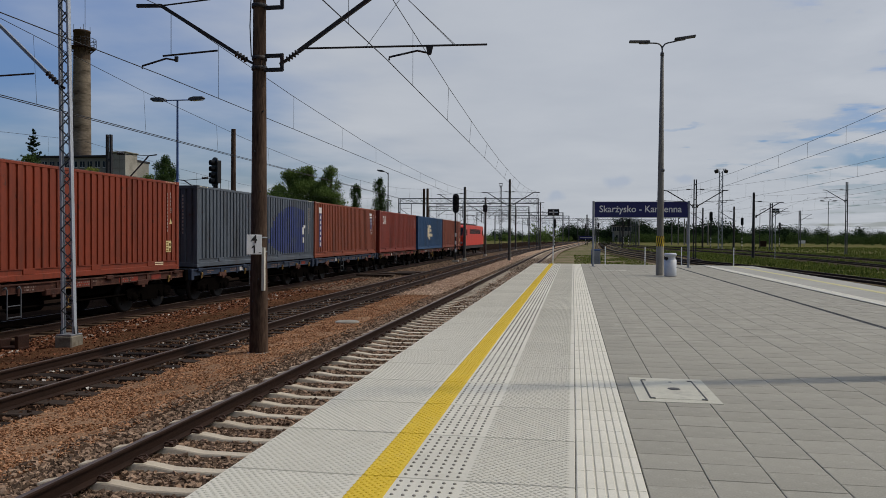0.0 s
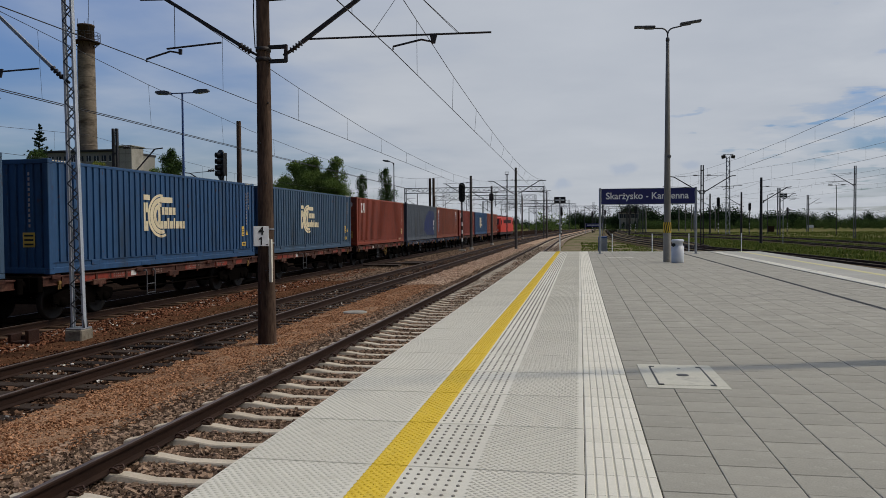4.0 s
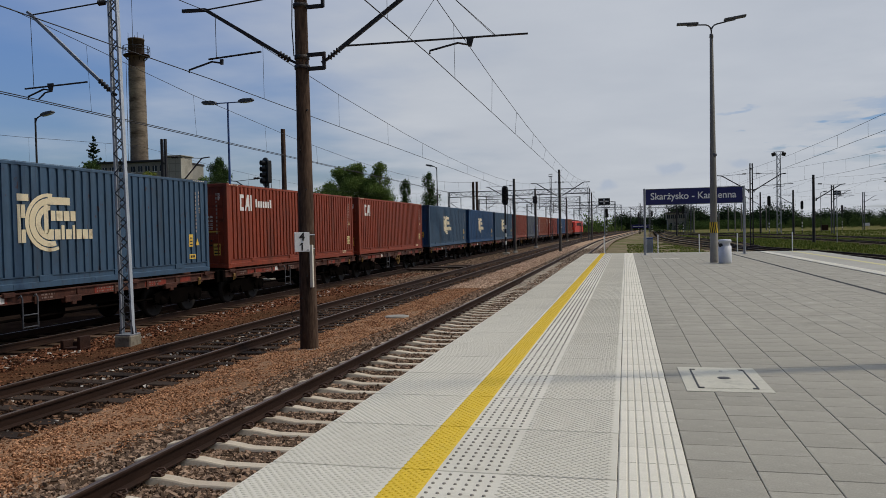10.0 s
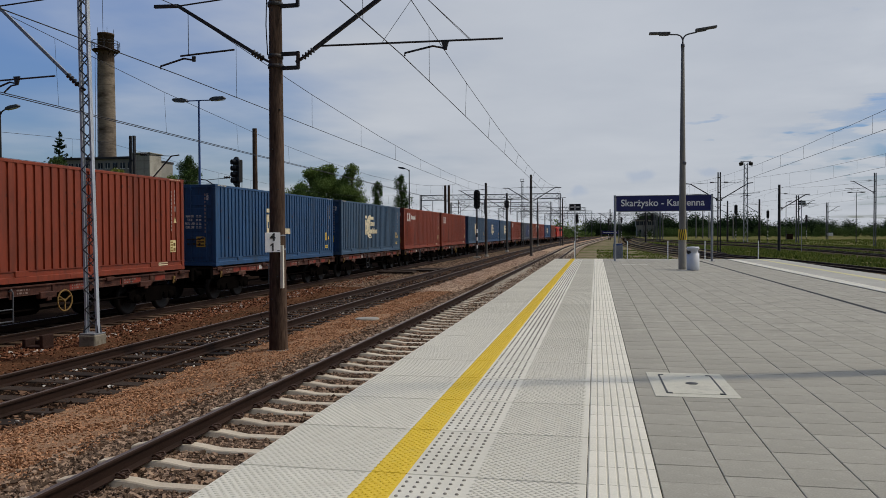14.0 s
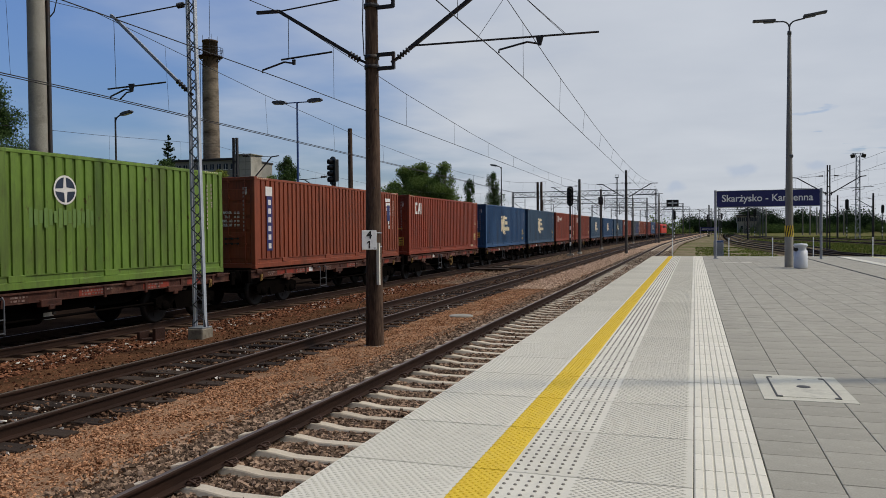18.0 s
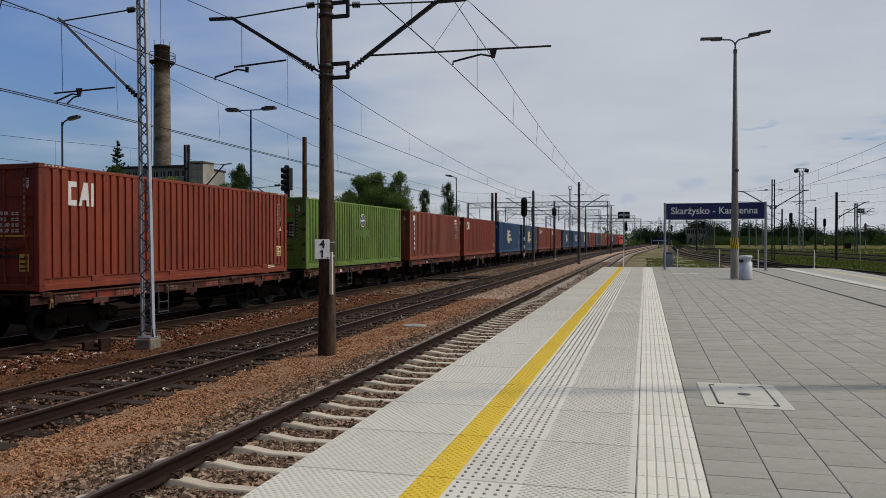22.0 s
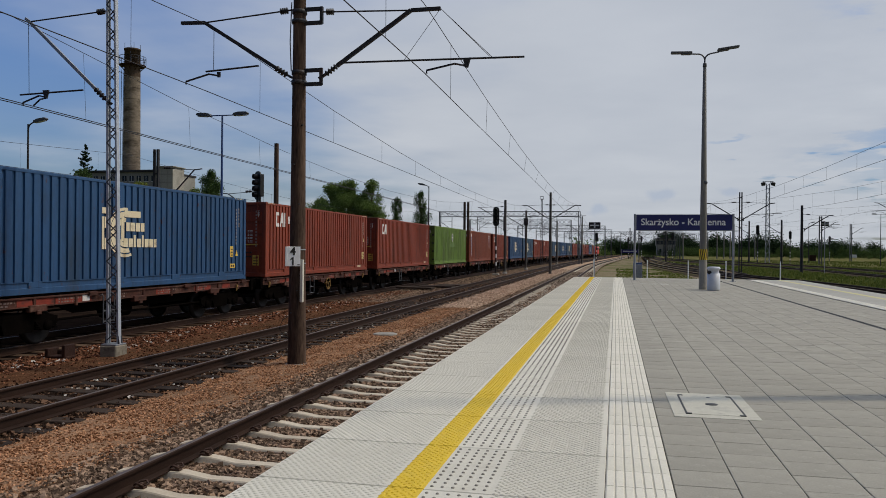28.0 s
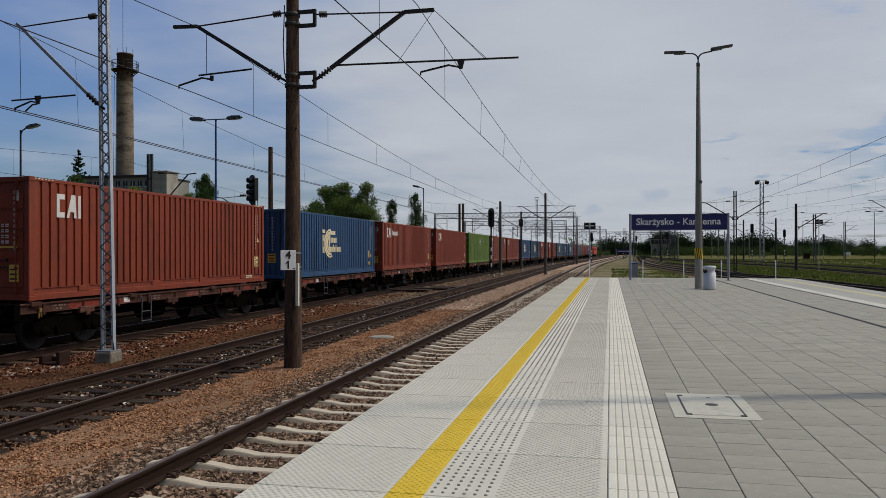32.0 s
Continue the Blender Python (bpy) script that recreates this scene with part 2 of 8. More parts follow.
# ---- mesh building ----
class Geo:
    """Vertices and faces of one mesh."""

    def __init__(self):
        self.v, self.f, self.s = [], [], []

    def add(self, verts, faces, smooth=False):
        n = len(self.v)
        self.v += [tuple(p) for p in verts]
        self.f += [tuple(n + i for i in f) for f in faces]
        self.s += [smooth] * len(faces)
        return self

    def box(self, x0, y0, z0, x1, y1, z1):
        v = [(x, y, z) for z in (z0, z1) for y in (y0, y1) for x in (x0, x1)]
        return self.add(v, [(0, 2, 3, 1), (4, 5, 7, 6), (0, 1, 5, 4), (2, 6, 7, 3), (0, 4, 6, 2), (1, 3, 7, 5)])

    def cbox(self, x0, y0, z0, x1, y1, z1, b=0.01):
        """A box with bevelled edges."""
        lo, hi = (x0, y0, z0), (x1, y1, z1)
        pts, idx = [], {}
        for c in range(8):
            bit = [(c >> k) & 1 for k in range(3)]
            for a in range(3):
                p = [(hi[k] - b if bit[k] else lo[k] + b) for k in range(3)]
                p[a] = hi[a] if bit[a] else lo[a]
                idx[c, a] = len(pts)
                pts.append(p)
        faces = []
        mid = Vector([(lo[k] + hi[k]) / 2 for k in range(3)])

        def face(ids):
            vs = [Vector(pts[i]) for i in ids]
            n = (vs[1] - vs[0]).cross(vs[2] - vs[0])
            faces.append(ids if n.dot(sum(vs, Vector()) / len(vs) - mid) > 0 else ids[::-1])

        for a in range(3):
            u, w = [k for k in range(3) if k != a]
            for s in (0, 1):
                face([idx[(s << a) | (i << u) | (j << w), a] for i, j in ((0, 0), (1, 0), (1, 1), (0, 1))])
            for i in (0, 1):
                for j in (0, 1):
                    c0 = (i << u) | (j << w)
                    c1 = c0 | (1 << a)
                    face([idx[c0, u], idx[c1, u], idx[c1, w], idx[c0, w]])
        for c in range(8):
            face([idx[c, 0], idx[c, 1], idx[c, 2]])
        return self.add(pts, faces)

    def tube(self, p0, p1, r0, r1=None, n=8, caps=True, smooth=True):
        return self.path([p0, p1], [r0, r0 if r1 is None else r1], n, caps, smooth)

    def path(self, pts, r, n=6, caps=True, smooth=True):
        pts = [Vector(p) for p in pts]
        if isinstance(r, (int, float)):
            r = [r] * len(pts)
        rings = []
        ref = None
        for i, p in enumerate(pts):
            d = (pts[min(i + 1, len(pts) - 1)] - pts[max(i - 1, 0)]).normalized()
            if ref is None or abs(ref.dot(d)) > 0.95:
                ref = Vector((0, 0, 1)) if abs(d.z) < 0.9 else Vector((0, 1, 0))
            u = d.cross(ref).normalized()
            w = u.cross(d)
            rings.append([p + r[i] * (math.cos(a) * u + math.sin(a) * w) for a in (2 * math.pi * k / n for k in range(n))])
        verts = [p for ring in rings for p in ring]
        faces = [(i * n + k, i * n + (k + 1) % n, (i + 1) * n + (k + 1) % n, (i + 1) * n + k) for i in range(len(pts) - 1) for k in range(n)]
        self.add(verts, faces, smooth)
        if caps:
            self.add(rings[0], [tuple(range(n))[::-1]])
            self.add(rings[-1], [tuple(range(n))])
        return self

    def bar(self, p0, p1, w, h=None):
        """A square bar from p0 to p1."""
        h = h or w
        p0, p1 = Vector(p0), Vector(p1)
        d = (p1 - p0).normalized()
        ref = Vector((0, 0, 1)) if abs(d.z) < 0.9 else Vector((0, 1, 0))
        u = d.cross(ref).normalized() * w / 2
        k = u.cross(d).normalized() * h / 2
        v = [p + a * u + b * k for p in (p0, p1) for a, b in ((-1, -1), (1, -1), (1, 1), (-1, 1))]
        return self.add(v, [(0, 3, 2, 1), (4, 5, 6, 7), (0, 1, 5, 4), (1, 2, 6, 5), (2, 3, 7, 6), (3, 0, 4, 7)])

    def sweep(self, profile, pts, closed=True, caps=True, smooth=False):
        """A profile of (across, up) carried along pts of (x, y, z) that run roughly along y."""
        n = len(profile)
        verts = []
        for i, p in enumerate(pts):
            a, b = Vector(pts[max(i - 1, 0)]), Vector(pts[min(i + 1, len(pts) - 1)])
            d = (b - a)
            d.z = 0
            d.normalize()
            side = Vector((d.y, -d.x, 0))
            verts += [Vector(p) + side * a_ + Vector((0, 0, u)) for a_, u in profile]
        m = n if closed else n - 1
        faces = [(i * n + k, i * n + (k + 1) % n, (i + 1) * n + (k + 1) % n, (i + 1) * n + k) for i in range(len(pts) - 1) for k in range(m)]
        self.add(verts, faces, smooth)
        if caps and closed:
            self.add(verts[:n], [tuple(range(n))[::-1]])
            self.add(verts[-n:], [tuple(range(n))])
        return self

    def prism(self, poly, a, b, axis="x"):
        """A polygon of 2D points extruded from a to b along an axis."""
        n = len(poly)
        put = {"x": lambda p, s: (s, p[0], p[1]), "y": lambda p, s: (p[0], s, p[1]), "z": lambda p, s: (p[0], p[1], s)}[axis]
        v = [put(p, s) for s in (a, b) for p in poly]
        f = [(k, (k + 1) % n, n + (k + 1) % n, n + k) for k in range(n)] + [tuple(range(n))[::-1], tuple(range(n, 2 * n))]
        return self.add(v, f)

    def lathe(self, profile, centre=(0, 0, 0), n=16, axis="z", smooth=True):
        put = {"z": lambda r, h, c, s: (r * c, r * s, h), "x": lambda r, h, c, s: (h, r * c, r * s), "y": lambda r, h, c, s: (r * s, h, r * c)}[axis]
        v = [Vector(put(r, h, math.cos(2 * math.pi * k / n), math.sin(2 * math.pi * k / n))) + Vector(centre) for r, h in profile for k in range(n)]
        f = [(i * n + k, i * n + (k + 1) % n, (i + 1) * n + (k + 1) % n, (i + 1) * n + k) for i in range(len(profile) - 1) for k in range(n)]
        return self.add(v, f, smooth)

    def mesh(self, name="mesh"):
        me = bpy.data.meshes.new(name)
        me.from_pydata(self.v, [], self.f)
        if any(self.s):
            me.polygons.foreach_set("use_smooth", self.s)
        me.update()
        return me


def fix_normals(me):
    bm = bmesh.new()
    bm.from_mesh(me)
    bmesh.ops.recalc_face_normals(bm, faces=bm.faces)
    bm.to_mesh(me)
    bm.free()
    return me


def part(name, shape, material, parent=None, label="", at=None, category="", group="", kind="", fix=True):
    """One mesh object, from a Geo or a mesh, under a thing or part."""
    me = shape.mesh(name) if isinstance(shape, Geo) else shape
    if isinstance(shape, Geo) and fix and len(me.polygons) < 6000:
        fix_normals(me)
    if material is not None and not me.materials:
        me.materials.append(material)
    ob = new(name, me)
    if parent is not None:
        ob.parent = parent
    if at is not None:
        ob.matrix_basis = at if isinstance(at, Matrix) else Matrix.Translation(at)
    return tagged(ob, label, category, group, kind)


def thing(name, label, category, at=(0, 0, 0), group="", kind=""):
    """An Empty that parents the parts of one thing."""
    ob = new(name)
    ob.empty_display_size = 0.2
    ob.matrix_basis = at if isinstance(at, Matrix) else Matrix.Translation(at)
    return tagged(ob, label, category, group, kind)


def text_mesh(words, size, name="letters", depth=0.004, bold=0.0):
    cu = bpy.data.curves.new(name, "FONT")
    cu.body, cu.size, cu.extrude, cu.offset = words, size, depth, bold
    cu.align_x, cu.align_y = "CENTER", "CENTER"
    cu.resolution_u = 4
    ob = bpy.data.objects.new(name, cu)
    scene.collection.objects.link(ob)
    me = bpy.data.meshes.new_from_object(ob.evaluated_get(bpy.context.evaluated_depsgraph_get()))
    bpy.data.objects.remove(ob)
    bpy.data.curves.remove(cu)
    return me


# ---- materials ----
def surface(name, dark, light, rough=0.6, metal=0.0, scale=4.0, fine=40.0, bump=0.15, stretch=(1, 1, 1), spots=None, island=False, each=0.0, rough2=None, dist=0.02, spec=None):
    """Two-scale procedural surface: colour drifts between dark and light, with fine grain, relief and optional stains (colour, amount, scale)."""
    m = bpy.data.materials.new(name)
    m.use_nodes = True
    nt = m.node_tree
    bsdf = nt.nodes["Principled BSDF"]
    N = lambda kind: nt.nodes.new(kind)
    tc, mp = N("ShaderNodeTexCoord"), N("ShaderNodeMapping")
    mp.inputs["Scale"].default_value = stretch
    nt.links.new(tc.outputs["Object"], mp.inputs[0])

    def noise_node(s, detail=4.0, rough_=0.6):
        n = N("ShaderNodeTexNoise")
        n.inputs["Scale"].default_value, n.inputs["Detail"].default_value, n.inputs["Roughness"].default_value = s, detail, rough_
        nt.links.new(mp.outputs[0], n.inputs["Vector"])
        return n.outputs["Fac"]

    a, b = noise_node(scale), noise_node(fine, 3.0)
    add = N("ShaderNodeMath")
    add.operation = "MULTIPLY_ADD"
    nt.links.new(b, add.inputs[0])
    add.inputs[1].default_value = 0.45
    half = N("ShaderNodeMath")
    half.operation = "MULTIPLY"
    nt.links.new(a, half.inputs[0])
    half.inputs[1].default_value = 0.55
    nt.links.new(half.outputs[0], add.inputs[2])
    fac = add.outputs[0]
    if island or each:
        add2 = N("ShaderNodeMath")
        add2.operation = "MULTIPLY_ADD"
        src = N("ShaderNodeNewGeometry").outputs["Random Per Island"] if island else N("ShaderNodeObjectInfo").outputs["Random"]
        nt.links.new(src, add2.inputs[0])
        k = each or 0.5
        add2.inputs[1].default_value = k
        sub = N("ShaderNodeMath")
        sub.operation = "SUBTRACT"
        nt.links.new(fac, sub.inputs[0])
        sub.inputs[1].default_value = k / 2
        nt.links.new(sub.outputs[0], add2.inputs[2])
        fac = add2.outputs[0]
    ramp = N("ShaderNodeValToRGB")
    ramp.color_ramp.elements[0].position, ramp.color_ramp.elements[0].color = 0.3, (*dark, 1)
    ramp.color_ramp.elements[1].position, ramp.color_ramp.elements[1].color = 0.7, (*light, 1)
    nt.links.new(fac, ramp.inputs[0])
    colour = ramp.outputs["Color"]
    if spots:
        tint, amount, s = spots
        r2 = N("ShaderNodeValToRGB")
        r2.color_ramp.elements[0].position, r2.color_ramp.elements[0].color = 0.62 - 0.28 * amount, (0, 0, 0, 1)
        r2.color_ramp.elements[1].position, r2.color_ramp.elements[1].color = 0.80 - 0.22 * amount, (1, 1, 1, 1)
        nt.links.new(noise_node(s, 6.0, 0.65), r2.inputs[0])
        mx = N("ShaderNodeMix")
        mx.data_type = "RGBA"
        nt.links.new(r2.outputs["Color"], mx.inputs["Factor"])
        nt.links.new(colour, mx.inputs["A"])
        mx.inputs["B"].default_value = (*tint, 1)
        colour = mx.outputs["Result"]
    nt.links.new(colour, bsdf.inputs["Base Color"])
    rr = N("ShaderNodeMapRange")
    rr.inputs["To Min"].default_value, rr.inputs["To Max"].default_value = rough, rough if rough2 is None else rough2
    nt.links.new(a, rr.inputs["Value"])
    nt.links.new(rr.outputs[0], bsdf.inputs["Roughness"])
    bsdf.inputs["Metallic"].default_value = metal
    bsdf.inputs["Specular IOR Level"].default_value = spec if spec is not None else (0.0 if rough >= 0.89 else 0.1 if rough >= 0.85 else 0.3 if rough > 0.6 else 0.5)
    if bump:
        bp = N("ShaderNodeBump")
        bp.inputs["Strength"].default_value, bp.inputs["Distance"].default_value = bump, dist
        nt.links.new(b, bp.inputs["Height"])
        nt.links.new(bp.outputs[0], bsdf.inputs["Normal"])
    return m


def C(r, g, b):
    """sRGB 0-255 to linear."""
    return tuple((v / 255 / 12.92) if v <= 10 else ((v / 255 + 0.055) / 1.055) ** 2.4 for v in (r, g, b))


M = {}
M["slab"] = surface("pale_concrete", C(196, 192, 178), C(212, 208, 194), 0.8, scale=2.5, fine=60, bump=0.1, spots=(C(184, 178, 162), 0.2, 3.0), each=0.25)
M["slab_relief"] = surface("patterned_concrete", C(186, 182, 168), C(206, 202, 188), 0.85, scale=2.0, fine=45, bump=0.4, spots=(C(178, 170, 152), 0.2, 2.0), each=0.2)
M["yellow"] = surface("yellow_marking", C(204, 168, 34), C(230, 198, 58), 0.65, scale=3, fine=50, bump=0.5, spots=(C(176, 150, 70), 0.2, 1.5))
# stud grey holds both grime and the shade on their near sides
M["stud"] = surface("dirty_shaded_studs", C(128, 124, 114), C(160, 156, 146), 0.85, scale=3, fine=60, bump=0.1, each=0.2)
M["pale_yellow"] = surface("faded_yellow_marking", C(180, 174, 128), C(198, 192, 146), 0.8, scale=3, fine=50, bump=0.2)
# groove floor of the guidance tiles, a tone greyer than the ribs
M["groove"] = surface("greyer_groove", C(174, 170, 158), C(197, 193, 181), 0.9, scale=3, fine=60, bump=0.1)
M["guide"] = surface("white_guidance_tile", C(204, 200, 184), C(224, 219, 204), 0.8, scale=3, fine=70, bump=0.1, spots=(C(176, 170, 152), 0.35, 1.6), each=0.16)
M["paver"] = surface("grey_paver", C(140, 137, 126), C(168, 164, 152), 0.85, scale=3, fine=80, bump=0.4, spots=(C(178, 174, 162), 0.22, 5), each=0.1, dist=0.004)
M["joint"] = surface("joint_sand", C(48, 46, 42), C(72, 70, 64), 0.95, scale=5, fine=80, bump=0.2)
M["concrete"] = surface("weathered_concrete", C(128, 124, 116), C(168, 164, 154), 0.85, scale=1.2, fine=30, bump=0.25, spots=(C(96, 90, 82), 0.35, 0.9))
M["grey_slab"] = surface("grey_edge_concrete", C(150, 148, 139), C(172, 169, 159), 0.8, scale=2, fine=60, bump=0.1, spots=(C(150, 146, 134), 0.2, 1.0), each=0.2)
M["old_concrete"] = surface("sooty_concrete", C(50, 38, 31), C(112, 92, 78), 0.85, scale=5, fine=34, bump=0.7, stretch=(1, 1, 0.16), spots=(C(34, 26, 22), 0.5, 3.2))
M["sleeper"] = surface("pale_sleeper_concrete", C(178, 165, 146), C(206, 195, 176), 0.85, scale=3, fine=40, bump=0.2, spots=(C(150, 128, 104), 0.2, 2.2), each=0.3)
M["wood_sleeper"] = surface("oiled_wood_sleeper", C(34, 28, 25), C(64, 54, 47), 0.85, scale=4, fine=30, bump=0.4, stretch=(0.4, 3, 3), each=0.4)
M["rail"] = surface("rusty_rail_steel", C(32, 22, 17), C(58, 40, 31), 0.75, spec=0.15, scale=3, fine=60, bump=0.15, stretch=(3, 0.3, 3))
M["rail_top"] = surface("worn_rail_head", C(84, 70, 62), C(118, 104, 95), 0.5, metal=0.6, scale=2, fine=30, bump=0.03, stretch=(3, 0.2, 3))
M["clip"] = surface("rusty_fastening", C(52, 36, 28), C(88, 62, 48), 0.6, metal=0.3, scale=20, fine=80, bump=0.2)
M["ballast"] = surface("brown_ballast", C(54, 41, 33), C(96, 75, 60), 0.95, scale=1.2, fine=38, bump=0.9, spots=(C(64, 50, 42), 0.35, 0.35), dist=0.05)
# oil-dark on the second track; under and behind the train it paints shade
M["oily_shaded"] = surface("oily_shaded_ballast", C(26, 20, 17), C(54, 43, 36), 0.9, scale=1.2, fine=38, bump=0.9, spots=(C(24, 20, 18), 0.4, 0.35), dist=0.05)
M["dark_red_stone"] = surface("dull_red_stone", C(54, 34, 26), C(136, 93, 70), 0.9, scale=8, fine=60, bump=0.3, island=True, each=0.9)
M["dark_stone"] = surface("dark_ballast_stone", C(40, 30, 24), C(116, 90, 72), 0.9, scale=8, fine=60, bump=0.3, island=True, each=0.9)
M["grey_ballast"] = surface("greyish_ballast", C(108, 95, 82), C(162, 145, 127), 0.95, scale=1.0, fine=42, bump=0.9, spots=(C(84, 74, 66), 0.3, 0.4), dist=0.05)
M["brown_sleeper"] = surface("weathered_brown_sleeper", C(66, 53, 44), C(110, 91, 76), 0.9, scale=4, fine=30, bump=0.4, stretch=(0.4, 3, 3), each=0.4)
M["cess_far"] = surface("grey_brown_cess", C(72, 60, 50), C(114, 98, 83), 0.95, scale=0.8, fine=40, bump=0.9, spots=(C(66, 58, 50), 0.3, 0.3), dist=0.05)
M["sand"] = surface("sandy_yard_ground", C(98, 88, 72), C(150, 137, 114), 0.95, scale=0.9, fine=24, bump=0.7, spots=(C(82, 92, 46), 0.6, 0.16), dist=0.05)
M["grey_stone"] = surface("greyish_ballast_stone", C(84, 73, 62), C(172, 154, 136), 0.9, scale=8, fine=60, bump=0.3, island=True, each=0.9)
M["gravel"] = surface("rust_red_gravel", C(124, 96, 75), C(172, 140, 113), 0.95, scale=1.0, fine=55, bump=0.9, spots=(C(96, 76, 62), 0.3, 0.3), dist=0.04)
M["stone"] = surface("ballast_stone", C(84, 70, 59), C(160, 135, 114), 0.9, scale=8, fine=60, bump=0.3, island=True, each=0.9)
M["pale_red_stone"] = surface("pale_red_ballast_stone", C(148, 124, 105), C(214, 188, 164), 0.9, scale=8, fine=60, bump=0.3, island=True, each=0.9)
M["red_stone"] = surface("red_ballast_stone", C(110, 75, 53), C(188, 143, 109), 0.9, scale=8, fine=60, bump=0.3, island=True, each=0.9)
M["white_stone"] = surface("pale_stone", C(150, 140, 130), C(206, 200, 192), 0.9, scale=8, fine=60, bump=0.2, island=True, each=0.8)
M["earth"] = surface("sandy_earth", C(54, 36, 27), C(114, 82, 60), 0.95, scale=1.4, fine=30, bump=0.9, spots=(C(60, 50, 36), 0.3, 0.4), dist=0.05)
M["grass"] = surface("grass_ground", C(64, 73, 37), C(106, 106, 62), 0.95, scale=0.5, fine=7, bump=0.8, spots=(C(124, 112, 84), 0.62, 0.22), dist=0.1)
M["far_gravel"] = surface("pale_sandy_gravel", C(142, 118, 98), C(192, 166, 142), 0.95, scale=1.0, fine=55, bump=0.9, spots=(C(112, 92, 76), 0.3, 0.3), dist=0.04)
M["blade"] = surface("grass_blades", C(78, 94, 40), C(124, 132, 66), 0.86, scale=0.3, fine=6, bump=0.0, island=True, each=0.5)
M["leaf"] = surface("foliage", C(66, 87, 44), C(120, 140, 76), 0.86, scale=0.4, fine=4, bump=0.0, island=True, each=0.4)
M["far_leaf"] = surface("far_foliage", C(34, 47, 34), C(66, 84, 56), 0.9, scale=0.09, fine=0.6, bump=0.0, island=True, each=0.4)
M["bush_leaf"] = surface("bush_foliage", C(58, 76, 42), C(94, 112, 64), 0.9, scale=0.12, fine=0.6, bump=0.0, island=True, each=0.2)
M["shrub_leaf"] = surface("shrub_foliage", C(96, 108, 44), C(146, 152, 76), 0.9, scale=0.3, fine=3, bump=0.0, island=True, each=0.4)
M["dark_leaf"] = surface("dark_foliage", C(46, 64, 36), C(88, 110, 62), 0.86, scale=0.4, fine=4, bump=0.0, island=True, each=0.6)
M["needle"] = surface("spruce_needles", C(22, 38, 26), C(52, 72, 48), 0.86, scale=0.6, fine=5, bump=0.0, island=True, each=0.5)
M["bark"] = surface("bark", C(58, 48, 40), C(104, 92, 78), 0.9, scale=3, fine=20, bump=0.5, stretch=(1, 1, 0.3))


def leafy(m, share=0.35):
    """Thin leaves pass on some of the light that falls on their far side."""
    nt = m.node_tree
    bsdf, out = nt.nodes["Principled BSDF"], nt.nodes["Material Output"]
    tr, mix = nt.nodes.new("ShaderNodeBsdfTranslucent"), nt.nodes.new("ShaderNodeMixShader")
    nt.links.new(bsdf.inputs["Base Color"].links[0].from_socket, tr.inputs["Color"])
    mix.inputs[0].default_value = share
    nt.links.new(bsdf.outputs[0], mix.inputs[1])
    nt.links.new(tr.outputs[0], mix.inputs[2])
    nt.links.new(mix.outputs[0], out.inputs["Surface"])


for key, share in (("leaf", 0.4), ("shrub_leaf", 0.4), ("far_leaf", 0.12), ("bush_leaf", 0.15), ("dark_leaf", 0.35), ("needle", 0.2), ("blade", 0.25)):
    leafy(M[key], share)
M["steel"] = surface("galvanised_steel", C(126, 130, 136), C(172, 176, 182), 0.5, metal=0.55, scale=3, fine=40, bump=0.05, spots=(C(110, 108, 106), 0.25, 1.5))
M["pale_steel"] = surface("pale_galvanised_steel", C(158, 164, 172), C(196, 202, 210), 0.55, metal=0.2, scale=3, fine=40, bump=0.05, spots=(C(130, 130, 130), 0.2, 1.5))
M["dark_steel"] = surface("dark_painted_steel", C(34, 34, 36), C(62, 60, 60), 0.6, metal=0.3, scale=3, fine=40, bump=0.1, spots=(C(74, 52, 42), 0.3, 2.5))
M["mast_block"] = surface("weathered_concrete_block", C(116, 110, 98), C(152, 144, 130), 0.9, scale=4, fine=40, bump=0.3, spots=(C(84, 76, 66), 0.45, 5))
M["black"] = surface("black_paint", C(14, 14, 15), C(30, 30, 32), 0.55, scale=4, fine=50, bump=0.05)
M["white"] = surface("white_paint", C(222, 224, 225), C(240, 241, 241), 0.55, scale=3, fine=40, bump=0.05, spots=(C(180, 178, 172), 0.25, 1.4))
M["wire"] = surface("bronze_wire", C(26, 26, 28), C(48, 46, 46), 0.6, metal=0.4, scale=2, fine=10, bump=0.0)
M["insulator"] = surface("brown_porcelain", C(22, 17, 16), C(40, 31, 28), 0.4, scale=6, fine=30, bump=0.0)
M["navy"] = surface("navy_sign_enamel", C(24, 28, 84), C(34, 38, 102), 0.4, scale=1, fine=20, bump=0.0)
M["blue_pole"] = surface("blue_painted_pole", C(40, 66, 116), C(66, 96, 150), 0.5, scale=2, fine=30, bump=0.05)
M["lamp_grey"] = surface("grey_lamp_housing", C(66, 68, 72), C(98, 100, 104), 0.5, metal=0.3, scale=4, fine=40, bump=0.05)
M["lamp_pole"] = surface("grey_lamp_pole", C(104, 102, 97), C(134, 131, 125), 0.65, metal=0.1, scale=2, fine=30, bump=0.1, stretch=(1, 1, 0.3), spots=(C(92, 88, 82), 0.25, 1.2))
M["mast_grey"] = surface("grey_mast_concrete", C(68, 66, 63), C(100, 97, 92), 0.8, scale=1.5, fine=20, bump=0.1, stretch=(1, 1, 0.3), spots=(C(58, 50, 44), 0.3, 1.0))
M["yard_bed"] = surface("overgrown_yard_ballast", C(74, 64, 52), C(120, 106, 86), 0.95, scale=0.8, fine=20, bump=0.8, spots=(C(70, 82, 36), 0.4, 0.35), dist=0.05)
